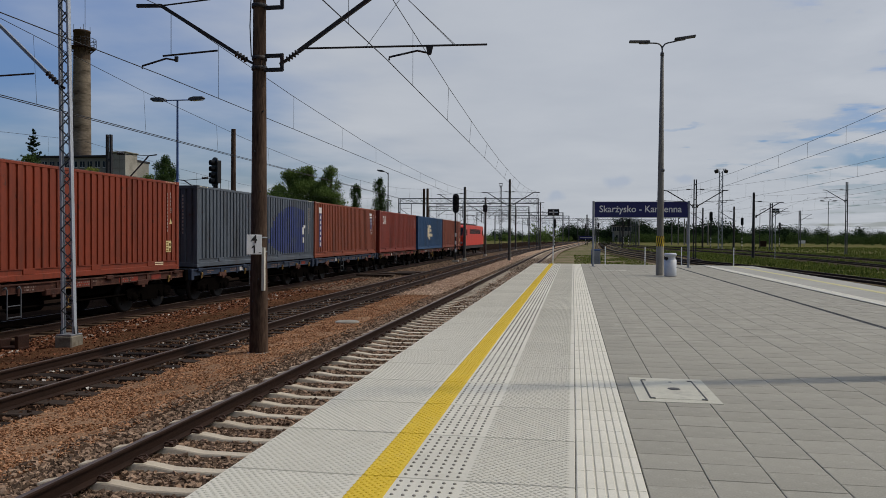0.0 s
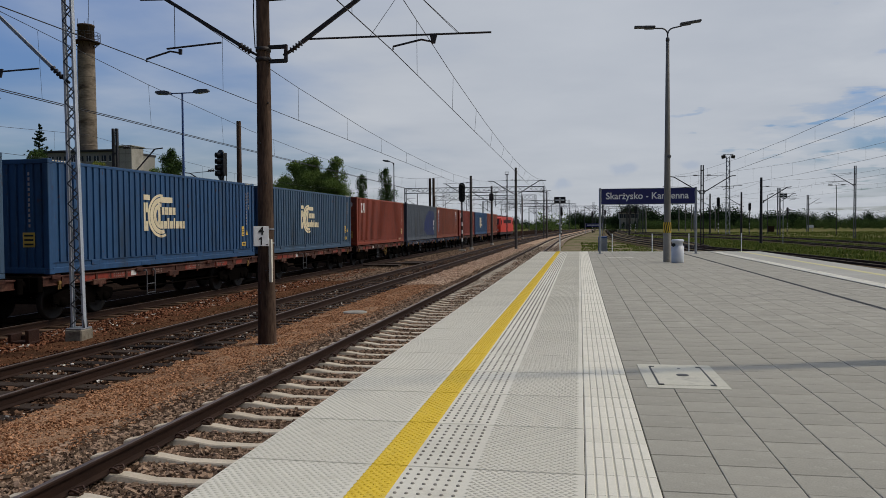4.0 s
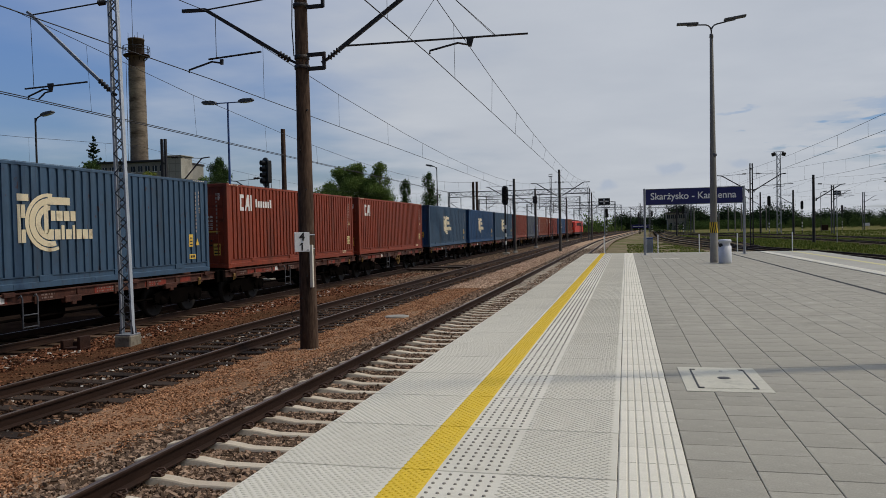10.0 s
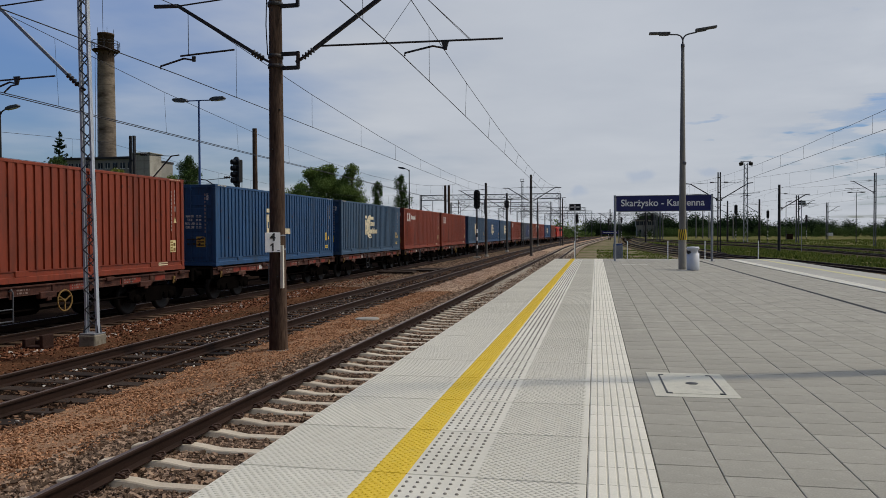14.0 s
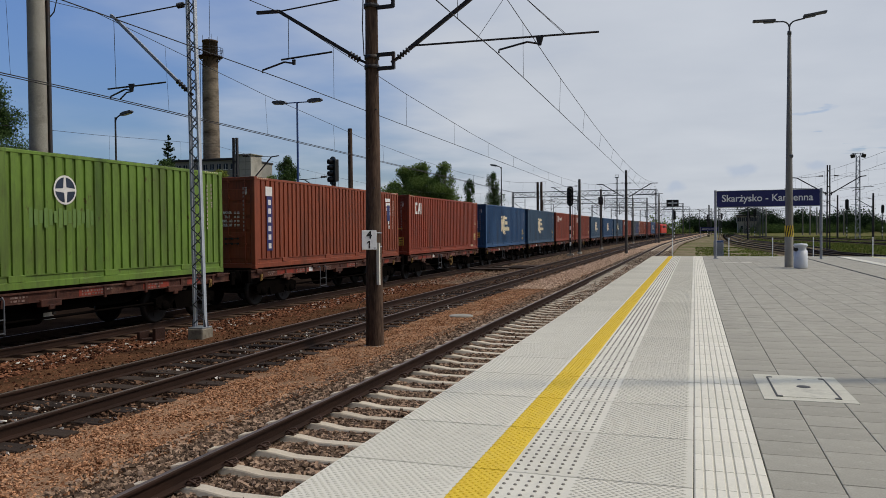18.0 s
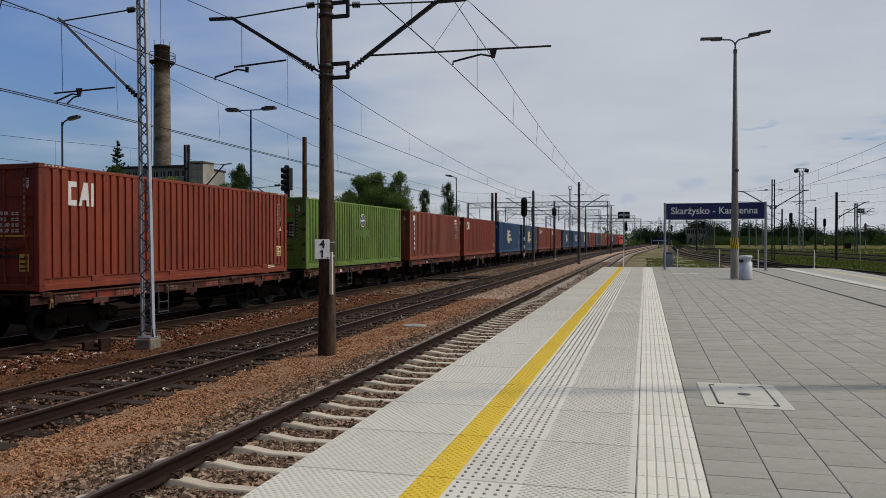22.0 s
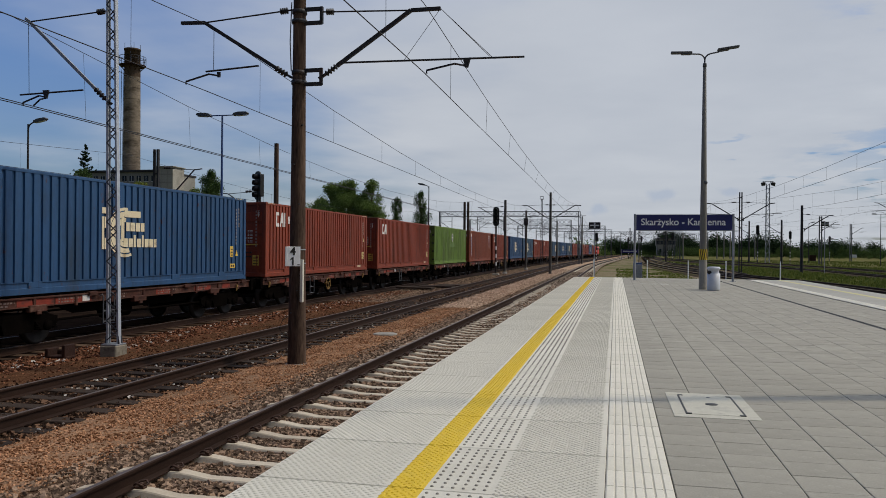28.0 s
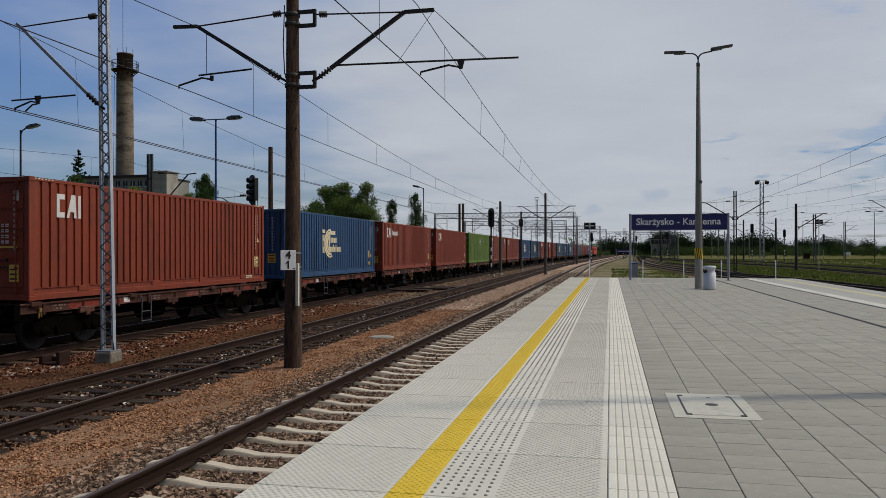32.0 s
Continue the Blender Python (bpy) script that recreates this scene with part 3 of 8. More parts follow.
M["glass"] = surface("lamp_glass", C(150, 156, 160), C(190, 196, 200), 0.15, scale=3, fine=10, bump=0.0)
M["chimney"] = surface("stained_chimney_concrete", C(96, 87, 77), C(156, 143, 126), 0.9, scale=0.5, fine=2.2, bump=0.3, stretch=(0.7, 0.7, 1.7), spots=(C(74, 65, 56), 0.45, 0.35))
M["soot"] = surface("sooty_chimney_top", C(68, 57, 49), C(100, 86, 74), 0.9, scale=0.6, fine=4, bump=0.3)
M["plaster"] = surface("grey_plaster", C(126, 124, 118), C(160, 158, 150), 0.9, scale=0.3, fine=4, bump=0.2, spots=(C(100, 98, 92), 0.3, 0.2))
M["white_plaster"] = surface("pale_plaster", C(150, 146, 136), C(182, 178, 168), 0.9, scale=0.3, fine=4, bump=0.2, spots=(C(120, 116, 108), 0.3, 0.2))
M["window"] = surface("dark_window_glass", C(26, 32, 40), C(52, 60, 70), 0.12, scale=0.5, fine=2, bump=0.0)
M["bin"] = surface("light_grey_plastic", C(186, 190, 196), C(212, 215, 220), 0.45, scale=2, fine=30, bump=0.03, spots=(C(180, 182, 186), 0.2, 5))
M["hatch"] = surface("hatch_concrete", C(176, 173, 158), C(200, 197, 182), 0.8, scale=3, fine=60, bump=0.15, spots=(C(150, 148, 138), 0.35, 2.5))
M["rust"] = surface("rusty_iron", C(34, 21, 17), C(66, 40, 29), 0.8, metal=0.2, scale=5, fine=30, bump=0.4)


def container_paint(name, r, g, b, dirt=0.3, rust=0.25):
    """Faded paint with run-down streaks of grime, pale scrapes and specks of rust."""
    d, l = C(r * 0.86, g * 0.86, b * 0.86), C(r * 1.08, g * 1.08, b * 1.08)
    m = surface(name, d, l, 0.55, scale=0.7, fine=14, bump=0.06, stretch=(1, 1, 0.35), spots=(C(r * 0.62 + 12, g * 0.62 + 9, b * 0.62 + 6), dirt, 0.9), rough2=0.7)
    nt = m.node_tree
    bsdf = nt.nodes["Principled BSDF"]
    colour = bsdf.inputs["Base Color"].links[0].from_socket
    tc = nt.nodes.new("ShaderNodeTexCoord")
    layers = (((7, 7, 0.16), 4.0, 0.54, 0.72, C(r * 0.55 + 10, g * 0.55 + 9, b * 0.55 + 8), 0.55), ((3.2, 3.2, 0.5), 5.0, 0.60, 0.70, C(r * 0.9 + 44, g * 0.9 + 44, b * 0.9 + 40), 0.22), ((5, 5, 3.0), 8.0, 0.66 - 0.1 * rust, 0.72 - 0.08 * rust, C(74, 42, 28), 0.75))
    for k, (stretch, detail, lo, hi, tint, most) in enumerate(layers):
        mp, nz, rp, mx = (nt.nodes.new("ShaderNode" + kind) for kind in ("Mapping", "TexNoise", "MapRange", "Mix"))
        mp.inputs["Scale"].default_value = stretch
        mp.inputs["Location"].default_value = (3.7 * k, 1.3 * k, 0.4 * k)
        nt.links.new(tc.outputs["Object"], mp.inputs[0])
        nt.links.new(mp.outputs[0], nz.inputs["Vector"])
        nz.inputs["Scale"].default_value, nz.inputs["Detail"].default_value, nz.inputs["Roughness"].default_value = 1.0, detail, 0.62
        rp.inputs["From Min"].default_value, rp.inputs["From Max"].default_value, rp.inputs["To Max"].default_value = lo, hi, most
        nt.links.new(nz.outputs["Fac"], rp.inputs["Value"])
        mx.data_type = "RGBA"
        nt.links.new(rp.outputs[0], mx.inputs["Factor"])
        nt.links.new(colour, mx.inputs["A"])
        mx.inputs["B"].default_value = (*tint, 1)
        colour = mx.outputs["Result"]
    nt.links.new(colour, bsdf.inputs["Base Color"])
    return m


M["orange"] = container_paint("orange_red_container", 131, 51, 22)
M["brown"] = container_paint("brown_container", 130, 60, 31)
M["red"] = container_paint("rust_red_container", 129, 45, 24)
M["blue"] = container_paint("blue_container", 32, 73, 114)
M["pale_blue"] = container_paint("faded_blue_container", 54, 81, 106)
M["grey"] = container_paint("grey_container", 82, 90, 100, 0.4)
M["green"] = container_paint("green_container", 102, 132, 44, 0.55)
M["faded_mark"] = surface("faded_marking", C(90, 120, 54), C(104, 130, 66), 0.6, scale=5, fine=30, bump=0.0)
M["beige"] = surface("beige_decal", C(214, 198, 160), C(232, 220, 188), 0.6, scale=3, fine=30, bump=0.0, spots=(C(170, 150, 116), 0.2, 3))
M["decal"] = surface("white_decal", C(208, 204, 198), C(230, 228, 224), 0.6, scale=5, fine=30, bump=0.0)
M["worn_decal"] = surface("worn_white_marking", C(150, 134, 124), C(190, 178, 170), 0.65, scale=6, fine=40, bump=0.0, spots=(C(120, 70, 52), 0.4, 9))
M["decal_yellow"] = surface("yellow_decal", C(206, 166, 60), C(226, 190, 88), 0.6, scale=5, fine=30, bump=0.0)
M["pale_plate"] = surface("pale_yellow_plate", C(206, 190, 130), C(226, 212, 158), 0.6, scale=5, fine=30, bump=0.0, spots=(C(160, 130, 80), 0.25, 6))
M["spray"] = surface("faded_blue_spray_paint", C(42, 52, 96), C(60, 72, 124), 0.65, scale=1.5, fine=14, bump=0.0, spots=(C(74, 82, 98), 0.4, 1.2))
M["ochre"] = surface("dirty_ochre_paint", C(112, 86, 44), C(152, 120, 66), 0.75, scale=6, fine=30, bump=0.1, spots=(C(70, 54, 36), 0.4, 5))
M["wagon"] = surface("rust_brown_wagon_frame", C(38, 23, 18), C(88, 50, 37), 0.8, scale=2.2, fine=18, bump=0.2, spots=(C(112, 82, 68), 0.3, 2.6))
M["stencil"] = surface("faded_stencil", C(104, 84, 76), C(148, 126, 116), 0.8, scale=6, fine=30, bump=0.0, spots=(C(70, 44, 38), 0.5, 7))
M["red_panel"] = surface("dull_red_panel", C(112, 42, 30), C(148, 60, 44), 0.75, scale=3, fine=20, bump=0.0, spots=(C(70, 44, 38), 0.4, 5))
M["wagon_blue"] = surface("slate_blue_wagon_frame", C(32, 41, 56), C(54, 66, 86), 0.65, scale=1.2, fine=18, bump=0.1, spots=(C(40, 42, 48), 0.3, 1.5))
# grime, taken down to near black for the shade below the deck
M["bogie"] = surface("grimy_shaded_steel", C(8, 7, 7), C(19, 16, 14), 0.9, metal=0.0, scale=3, fine=25, bump=0.2)
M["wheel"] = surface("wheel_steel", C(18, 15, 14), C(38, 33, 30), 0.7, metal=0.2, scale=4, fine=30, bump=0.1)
M["loco_red"] = surface("red_locomotive_paint", C(200, 48, 32), C(226, 68, 46), 0.35, scale=0.6, fine=10, bump=0.02, spots=(C(140, 26, 20), 0.25, 0.7))


# ---- the line: straight past the platform, then a gentle bend to the right ----
def bend(y):
    if y < 155:
        return max(0.0, y - 100.0) ** 2 / 2600.0
    return 1.1635 + 0.0423 * (y - 155.0)


def bend_slope(y):
    return min(max(0.0, y - 100.0) / 1300.0, 0.0423)


RAIL_1, RAIL_2, RAIL_3 = -0.76, -0.78, -0.93       # rail-head heights of the three tracks
TRACK_1, TRACK_2, TRACK_3 = -3.76, -8.28, -14.22
EDGE_L, EDGE_R, END_Y = -2.07, 9.11, 41.3


def ground():
    """One sheet out to the horizon."""
    g = Geo()
    xs = [-2500, -900, -300, -120, -60, -30, 0, 30, 60, 120, 300, 900, 2500]
    ys = [-900, -200, -60, 0, 40, 80, 140, 220, 340, 600, 1200, 3200]
    for y in ys:
        for x in xs:
            g.v.append((x, y, -1.18))
    n = len(xs)
    g.f = [(j * n + i, j * n + i + 1, (j + 1) * n + i + 1, (j + 1) * n + i) for j in range(len(ys) - 1) for i in range(n - 1)]
    g.s = [False] * len(g.f)
    part("ground", g, M["grass"], label="flat grassy ground with bare sandy patches around the yard", category="ground", kind="structure")


ground()


def height_strip(name, x0, x1, y0, y1, nx, ny, profile, material, label, rough, bent=True, seed=0):
    """A bed of stones: height by profile(x), with an uneven top."""
    xs, ys = np.linspace(x0, x1, nx), np.linspace(y0, y1, ny)
    v, f = [], []
    for y in ys:
        for x in xs:
            h = profile(x) + rough * noise.noise(Vector((x * 2.3, y * 2.3, seed))) + rough * 0.6 * noise.noise(Vector((x * 6, y * 6, seed + 5)))
            v.append((x + (bend(y) if bent else 0), y, h))
    f = [(j * nx + i, j * nx + i + 1, (j + 1) * nx + i + 1, (j + 1) * nx + i) for j in range(ny - 1) for i in range(nx - 1)]
    me = bpy.data.meshes.new(name)
    me.from_pydata(v, [], f)
    me.polygons.foreach_set("use_smooth", [True] * len(f))
    me.update()
    return part(name, me, material, label=label, category="ballast", kind="structure")


def bed_left(x):
    if x > -5.1:
        return -0.995
    if x > -5.4:
        return -0.995 + 0.01 * (-5.1 - x) / 0.3
    if x > -6.9:
        return -0.985 + 0.05 * math.sin((x + 5.2) / -1.7 * math.pi)
    if x > -9.9:
        return -0.978
    if x > -12.6:
        return -0.985 - 0.05 * math.sin((x + 9.9) / -2.7 * math.pi) - 0.09 * max(0.0, (-12.0 - x) / 0.6)
    return -1.125


height_strip("ballast_track", -5.45, -1.95, -12, 54, 30, 420, bed_left, M["ballast"], "brown crushed-stone ballast under the platform track", 0.018)
height_strip("ballast_verge", -7.15, -5.43, -12, 60, 18, 300, bed_left, M["gravel"], "rust-red gravel strip between the two tracks", 0.02, seed=3)
height_strip("ballast_middle", -9.95, -7.13, -12, 60, 20, 260, bed_left, M["oily_shaded"], "dark oil-stained ballast of the second track", 0.022, seed=6)
height_strip("platform_end_ground", -1.95, 9.6, END_Y - 0.1, 320, 14, 120, lambda x: -1.13, M["sand"], "sandy ground with thin grass beyond the platform", 0.03, seed=31)
height_strip("ballast_cess", -12.75, -9.93, -12, 34, 20, 140, bed_left, M["earth"], "sandy cess with scattered pale stones", 0.03, seed=9)
height_strip("ballast_train_track", -16.6, -12.73, -12, 60, 20, 180, bed_left, M["oily_shaded"], "brown ballast under the goods train, darkened for its shade", 0.03, seed=12)
height_strip("ballast_track_far", -5.45, -1.93, 53.8, 420, 14, 170, lambda x: -0.944 if x > -5.15 else -0.98, M["grey_ballast"], "greyish ballast that hides the sleepers further along", 0.02, seed=15)
for n_, a_, b_, m_, l_ in (("verge", -7.15, -5.43, "far_gravel", "pale rust-brown gravel strip further along"), ("middle", -9.95, -7.13, "ballast", "dark ballast of the second track further along"), ("cess", -12.75, -9.93, "cess_far", "bare earth strip further along"), ("train", -17.0, -12.73, "oily_shaded", "dark ballast under the train further along")):
    height_strip("ballast_%s_far" % n_, a_, b_, 33.8 if n_ == "cess" else 59.8, 420, 8, 100, bed_left, M[m_], l_, 0.02, seed=20)
# dark tone stands in for the train's shadow on the ground behind it
height_strip("ballast_outer", -34, -16.6, -12, 420, 12, 80, lambda x: -1.13, M["oily_shaded"], "ballast of the outer sidings, train shade put into its colour", 0.02, seed=18)

RAIL_PROFILE = [(-0.075, -0.172), (0.075, -0.172), (0.075, -0.160), (0.012, -0.142), (0.009, -0.045), (0.034, -0.036), (0.036, -0.012), (0.028, 0.0), (-0.028, 0.0), (-0.036, -0.012), (-0.034, -0.036), (-0.009, -0.045), (-0.012, -0.142), (-0.075, -0.160)]


def track_points(xc, y0, y1, z, line=None):
    ys = [y0] + [y for y in np.arange(math.ceil((y0 + 0.1) / 4) * 4, y1, 4.0 if y1 < 120 else 6.0)] + [y1]
    return [((line(y) if line else xc + bend(y)), y, z) for y in ys]


def rails(owner, xc, y0, y1, z, line=None):
    for s in (-0.7535, 0.7535):
        pts = [(x, y, zz) for x, y, zz in track_points(xc, y0, y1, z, line)]
        g = Geo().sweep([(a + s, u) for a, u in RAIL_PROFILE], pts)
        rail = part("rail", g, M["rail"], owner)
        t = Geo().sweep([(s - 0.026, 0.0005), (s + 0.026, 0.0005), (s + 0.024, 0.0025), (s - 0.024, 0.0025)], pts)
        part("running_surface", t, M["rail_top"], rail, "worn shiny rail head")


def concrete_sleeper():
    """Half-waisted concrete sleeper: raised rail seats, hollow middle."""
    prof = [(-1.3, -0.03), (-1.3, 0.15), (-1.1, 0.19), (-0.55, 0.19), (-0.42, 0.175), (-0.25, 0.15), (0.25, 0.15), (0.42, 0.175), (0.55, 0.19), (1.1, 0.19), (1.3, 0.15), (1.3, -0.03)]
    g = Geo()
    n = len(prof)
    v = []                                            # base sides slope in to a flat top
    for y, drop in ((-0.13, 0.14), (-0.074, 0.012), (-0.062, 0.0), (0.062, 0.0), (0.074, 0.012), (0.13, 0.14)):
        v += [(x, y, max(z - drop, -0.03)) for x, z in prof]
    f = [(j * n + i, j * n + (i + 1) % n, (j + 1) * n + (i + 1) % n, (j + 1) * n + i) for j in range(5) for i in range(n)]
    f += [tuple(range(n))[::-1], tuple(range(5 * n, 6 * n))]
    g.add(v, f)
    return fix_normals(g.mesh("sleeper"))


def wood_sleeper():
    return fix_normals(Geo().cbox(-1.3, -0.13, -0.05, 1.3, 0.13, 0.10, 0.012).mesh("sleeper"))


def coil_clip():
    """Spring clip on its shoulder beside the rail foot."""
    g = Geo()
    g.cbox(-0.075, -0.045, 0.0, 0.085, 0.045, 0.028, 0.006)
    g.cbox(0.0, -0.022, 0.02, 0.045, 0.022, 0.075, 0.008)
    for e in (-1, 1):
        pts = [(-0.07, e * 0.028, 0.045), (-0.02, e * 0.06, 0.075), (0.045, e * 0.088, 0.08), (0.09, e * 0.062, 0.05), (0.075, e * 0.03, 0.035), (0.0, e * 0.02, 0.05)]
        g.path(pts, 0.0135, 6)
    g.v = [(x * 0.72 - 0.012, y * 0.72, z * 0.8) for x, y, z in g.v]
    return fix_normals(g.mesh("rail_clip"))


SLEEPER, WOOD, CLIP = concrete_sleeper(), wood_sleeper(), coil_clip()
SLEEPER.materials.append(M["sleeper"])
WOOD.materials.append(M["wood_sleeper"])
CLIP.materials.append(M["clip"])
BROWN = WOOD.copy()
BROWN.materials.clear()
BROWN.materials.append(M["brown_sleeper"])


def joined_sleepers(owner, xc, y0, y1, step, z, wood, line=None):
    ys = np.arange(y0, y1, step)
    src = WOOD if wood else SLEEPER
    base = np.array([v.co[:] for v in src.vertices])
    faces = [tuple(p.vertices) for p in src.polygons]
    v, f = [], []
    for k, y in enumerate(ys):
        x = line(y) if line else xc + bend(y)
        v += (base + (x, y, z)).tolist()
        f += [tuple(i + k * len(base) for i in p) for p in faces]
    me = bpy.data.meshes.new("sleepers")
    me.from_pydata(v, [], f)
    part("sleepers", me, M["wood_sleeper" if wood else "sleeper"], owner, kind="stuff")


def sleepers(owner, xc, y0, y1, step, z, wood=False, clips_to=0.0, seed=1, brown=False):
    rnd = random.Random(seed)
    for y in np.arange(y0, y1, step):
        s = part("sleeper", BROWN if brown else WOOD if wood else SLEEPER, None, owner, at=pose(xc + bend(y), y + rnd.uniform(-0.01, 0.01), z + rnd.uniform(-0.006, 0.006), 0, 0, rnd.uniform(-0.6, 0.6)))
        if clips_to > y:
            for a, e in ((-0.7535 - 0.125, 180), (-0.7535 + 0.125, 0), (0.7535 - 0.125, 180)):
                part("rail_clip", CLIP, None, s, at=pose(a, 0, 0.186 if not wood else 0.1, 0, 0, e))


def track(name, label, xc, z, wood, y_far, near, step, phase, clips_to=0.0):
    t = thing(name, label, "railway track", kind="structure")
    rails(t, xc, -12, y_far, z)
    depth = 0.172 + (0.10 if wood else 0.19)
    sleepers(t, xc, near[0] + phase, near[1], step, z - depth, wood, clips_to, seed=int(-xc * 10), brown=xc < -14)
    joined_sleepers(t, xc, near[1] + phase, y_far, step, z - depth, wood)
    return t


TRACKS = dict(
    a=("track_platform", "railway track on pale concrete sleepers beside the platform edge", TRACK_1, RAIL_1, False, 420, (-11.4, 66), 0.6, 0.44, 34.0),
    b=("track_middle", "older railway track on dark wooden sleepers", TRACK_2, RAIL_2, True, 420, (0.0, 72), 0.62, 0.2, 0.0),
    c=("track_goods", "railway track under the container train", TRACK_3, RAIL_3, True, 420, (3.0, 40), 0.62, 0.1, 0.0),
)


# ---- the island platform ----
def platform():
    body = Geo().box(EDGE_L + 0.10, -12, -1.3, EDGE_R - 0.10, END_Y - 0.06, -0.125)
    part("platform_body", body, M["concrete"], label="poured concrete body of the island platform", category="platform", kind="structure")
    bed = Geo().box(EDGE_L + 0.04, -12, -0.121, EDGE_R - 0.04, END_Y - 0.03, -0.012)
    return part("platform_bed", bed, M["joint"], label="sand bed and dark joints under the platform paving", category="platform", kind="structure")


PLATFORM = platform()


# ---- containers ----
L40, W40, H40 = 12.19, 2.438, 2.896
DECK = 1.205                                          # loading height over the rail


def corrugated(length, z0, z1, n, depth, along="y", out=1):
    """A wall of trapezoid ribs, its outer crests in the plane 0, hollows depth behind."""
    g = Geo()
    p = length / n
    line = []
    for k in range(n):
        a = -length / 2 + k * p
        line += [(a, 0), (a + p * 0.64, 0), (a + p * 0.72, -depth), (a + p * 0.985, -depth)]
    line.append((length / 2, 0))
    v = []
    for z in (z0, z1):
        v += [((out * d, s, z) if along == "y" else (s, out * d, z)) for s, d in line]
    m = len(line)
    return g.add(v, [(i, i + 1, m + i + 1, m + i) for i in range(m - 1)])


def container_meshes():
    hw, hl = W40 / 2, L40 / 2
    me = {}
    for side, x in (("r", hw - 0.012), ("l", -hw + 0.012)):
        g = corrugated(L40 - 0.30, 0.30, H40 - 0.10, 42, 0.041, "y", 1 if x > 0 else -1)
        g.v = [(px + x, py, pz) for px, py, pz in g.v]
        me["side_" + side] = g.mesh("side_wall")
    g = corrugated(W40 - 0.30, 0.16, H40 - 0.10, 9, 0.045, "x", -1)
    g.v = [(px, py - hl + 0.03, pz) for px, py, pz in g.v]
    me["end_near"] = g.mesh("end_wall")
    g = corrugated(W40 - 0.30, 0.16, H40 - 0.10, 9, 0.045, "x", 1)
    g.v = [(px, py + hl - 0.03, pz) for px, py, pz in g.v]
    me["end_far"] = g.mesh("end_wall")
    for k in (0, 1):
        g = Geo()
        x0, x1 = (-hw + 0.13, -0.01) if k == 0 else (0.01, hw - 0.13)
        g.cbox(x0, -hl + 0.045, 0.17, x1, -hl + 0.085, H40 - 0.12, 0.008)
        me["pad%d" % k] = fix_normals(Geo().cbox(x0 + 0.06, -hl + 0.03, 0, x1 - 0.06, -hl + 0.046, 0.36, 0.006).mesh("door_panel"))
        me["door%d" % k] = fix_normals(g.mesh("door"))
        for j, xb in enumerate((x0 + 0.24, x1 - 0.24)):
            b = Geo().tube((xb, -hl + 0.012, 0.12), (xb, -hl + 0.012, H40 - 0.07), 0.017, n=6)
            for z in (0.2, 0.75, 1.5, 2.2, H40 - 0.2):
                b.cbox(xb - 0.05, -hl + 0.0, z, xb + 0.05, -hl + 0.04, z + 0.05, 0.006)
            b.bar((xb, -hl - 0.005, 1.05), (xb + (0.22 if j == 0 else -0.22), -hl - 0.005, 1.0), 0.025)
            me["bar%d%d" % (k, j)] = fix_normals(b.mesh("locking_bar"))
    for i, (sx, sy) in enumerate(((-1, -1), (1, -1), (-1, 1), (1, 1))):
        x0, x1 = sorted((sx * hw, sx * (hw - 0.15)))
        y0, y1 = sorted((sy * hl, sy * (hl - 0.15)))
        me["post%d" % i] = fix_normals(Geo().cbox(x0, y0, 0.12, x1, y1, H40 - 0.12, 0.012).mesh("corner_post"))
        for z in (0.0, H40 - 0.118):
            c = Geo().cbox(min(sx * hw, sx * (hw - 0.16)) - 0.004, min(sy * hl, sy * (hl - 0.178)) - 0.004, z, max(sx * hw, sx * (hw - 0.16)) + 0.004, max(sy * hl, sy * (hl - 0.178)) + 0.004, z + 0.118, 0.01)
            me["cast%d%d" % (i, z > 1)] = fix_normals(c.mesh("corner_casting"))
    for s in (-1, 1):
        x0, x1 = sorted((s * (hw - 0.004), s * (hw - 0.06)))
        me["top%d" % s] = fix_normals(Geo().cbox(x0, -hl + 0.15, H40 - 0.10, x1, hl - 0.15, H40 - 0.02, 0.01).mesh("top_rail"))
        b = Geo().prism([(s * (hw - 0.002), 0.02), (s * (hw - 0.06), 0.02), (s * (hw - 0.06), 0.305), (s * (hw - 0.012), 0.305), (s * (hw - 0.012), 0.285), (s * (hw - 0.036), 0.275), (s * (hw - 0.036), 0.165), (s * (hw - 0.002), 0.15)], -hl + 0.15, hl - 0.15, "y")
        for y in (-4.4, -1.25, 1.4, 4.2):             # doubler plates
            b.cbox(min(s * (hw - 0.04), s * (hw - 0.006)), y, 0.16, max(s * (hw - 0.04), s * (hw - 0.006)), y + 0.42, 0.30, 0.006)
        for y in (-2.05, 0.6):                        # closed fork pockets
            b.cbox(min(s * (hw - 0.04), s * (hw + 0.006)), y, 0.03, max(s * (hw - 0.04), s * (hw + 0.006)), y + 0.4, 0.14, 0.008)
        me["bottom%d" % s] = fix_normals(b.mesh("bottom_rail"))
    for s in (-1, 1):
        y0, y1 = sorted((s * (hl - 0.01), s * (hl - 0.12)))
        me["head%d" % s] = fix_normals(Geo().cbox(-hw + 0.14, y0, H40 - 0.13, hw - 0.14, y1, H40 - 0.01, 0.01).mesh("header"))
        me["sill%d" % s] = fix_normals(Geo().cbox(-hw + 0.14, y0, 0.02, hw - 0.14, y1, 0.165, 0.01).mesh("sill"))
    g = corrugated(L40 - 0.3, -hw + 0.05, hw - 0.05, 45, 0.02, "y", 1)
    g.v = [(pz, py, H40 - 0.03 + px) for px, py, pz in g.v]
    me["roof"] = g.mesh("roof")
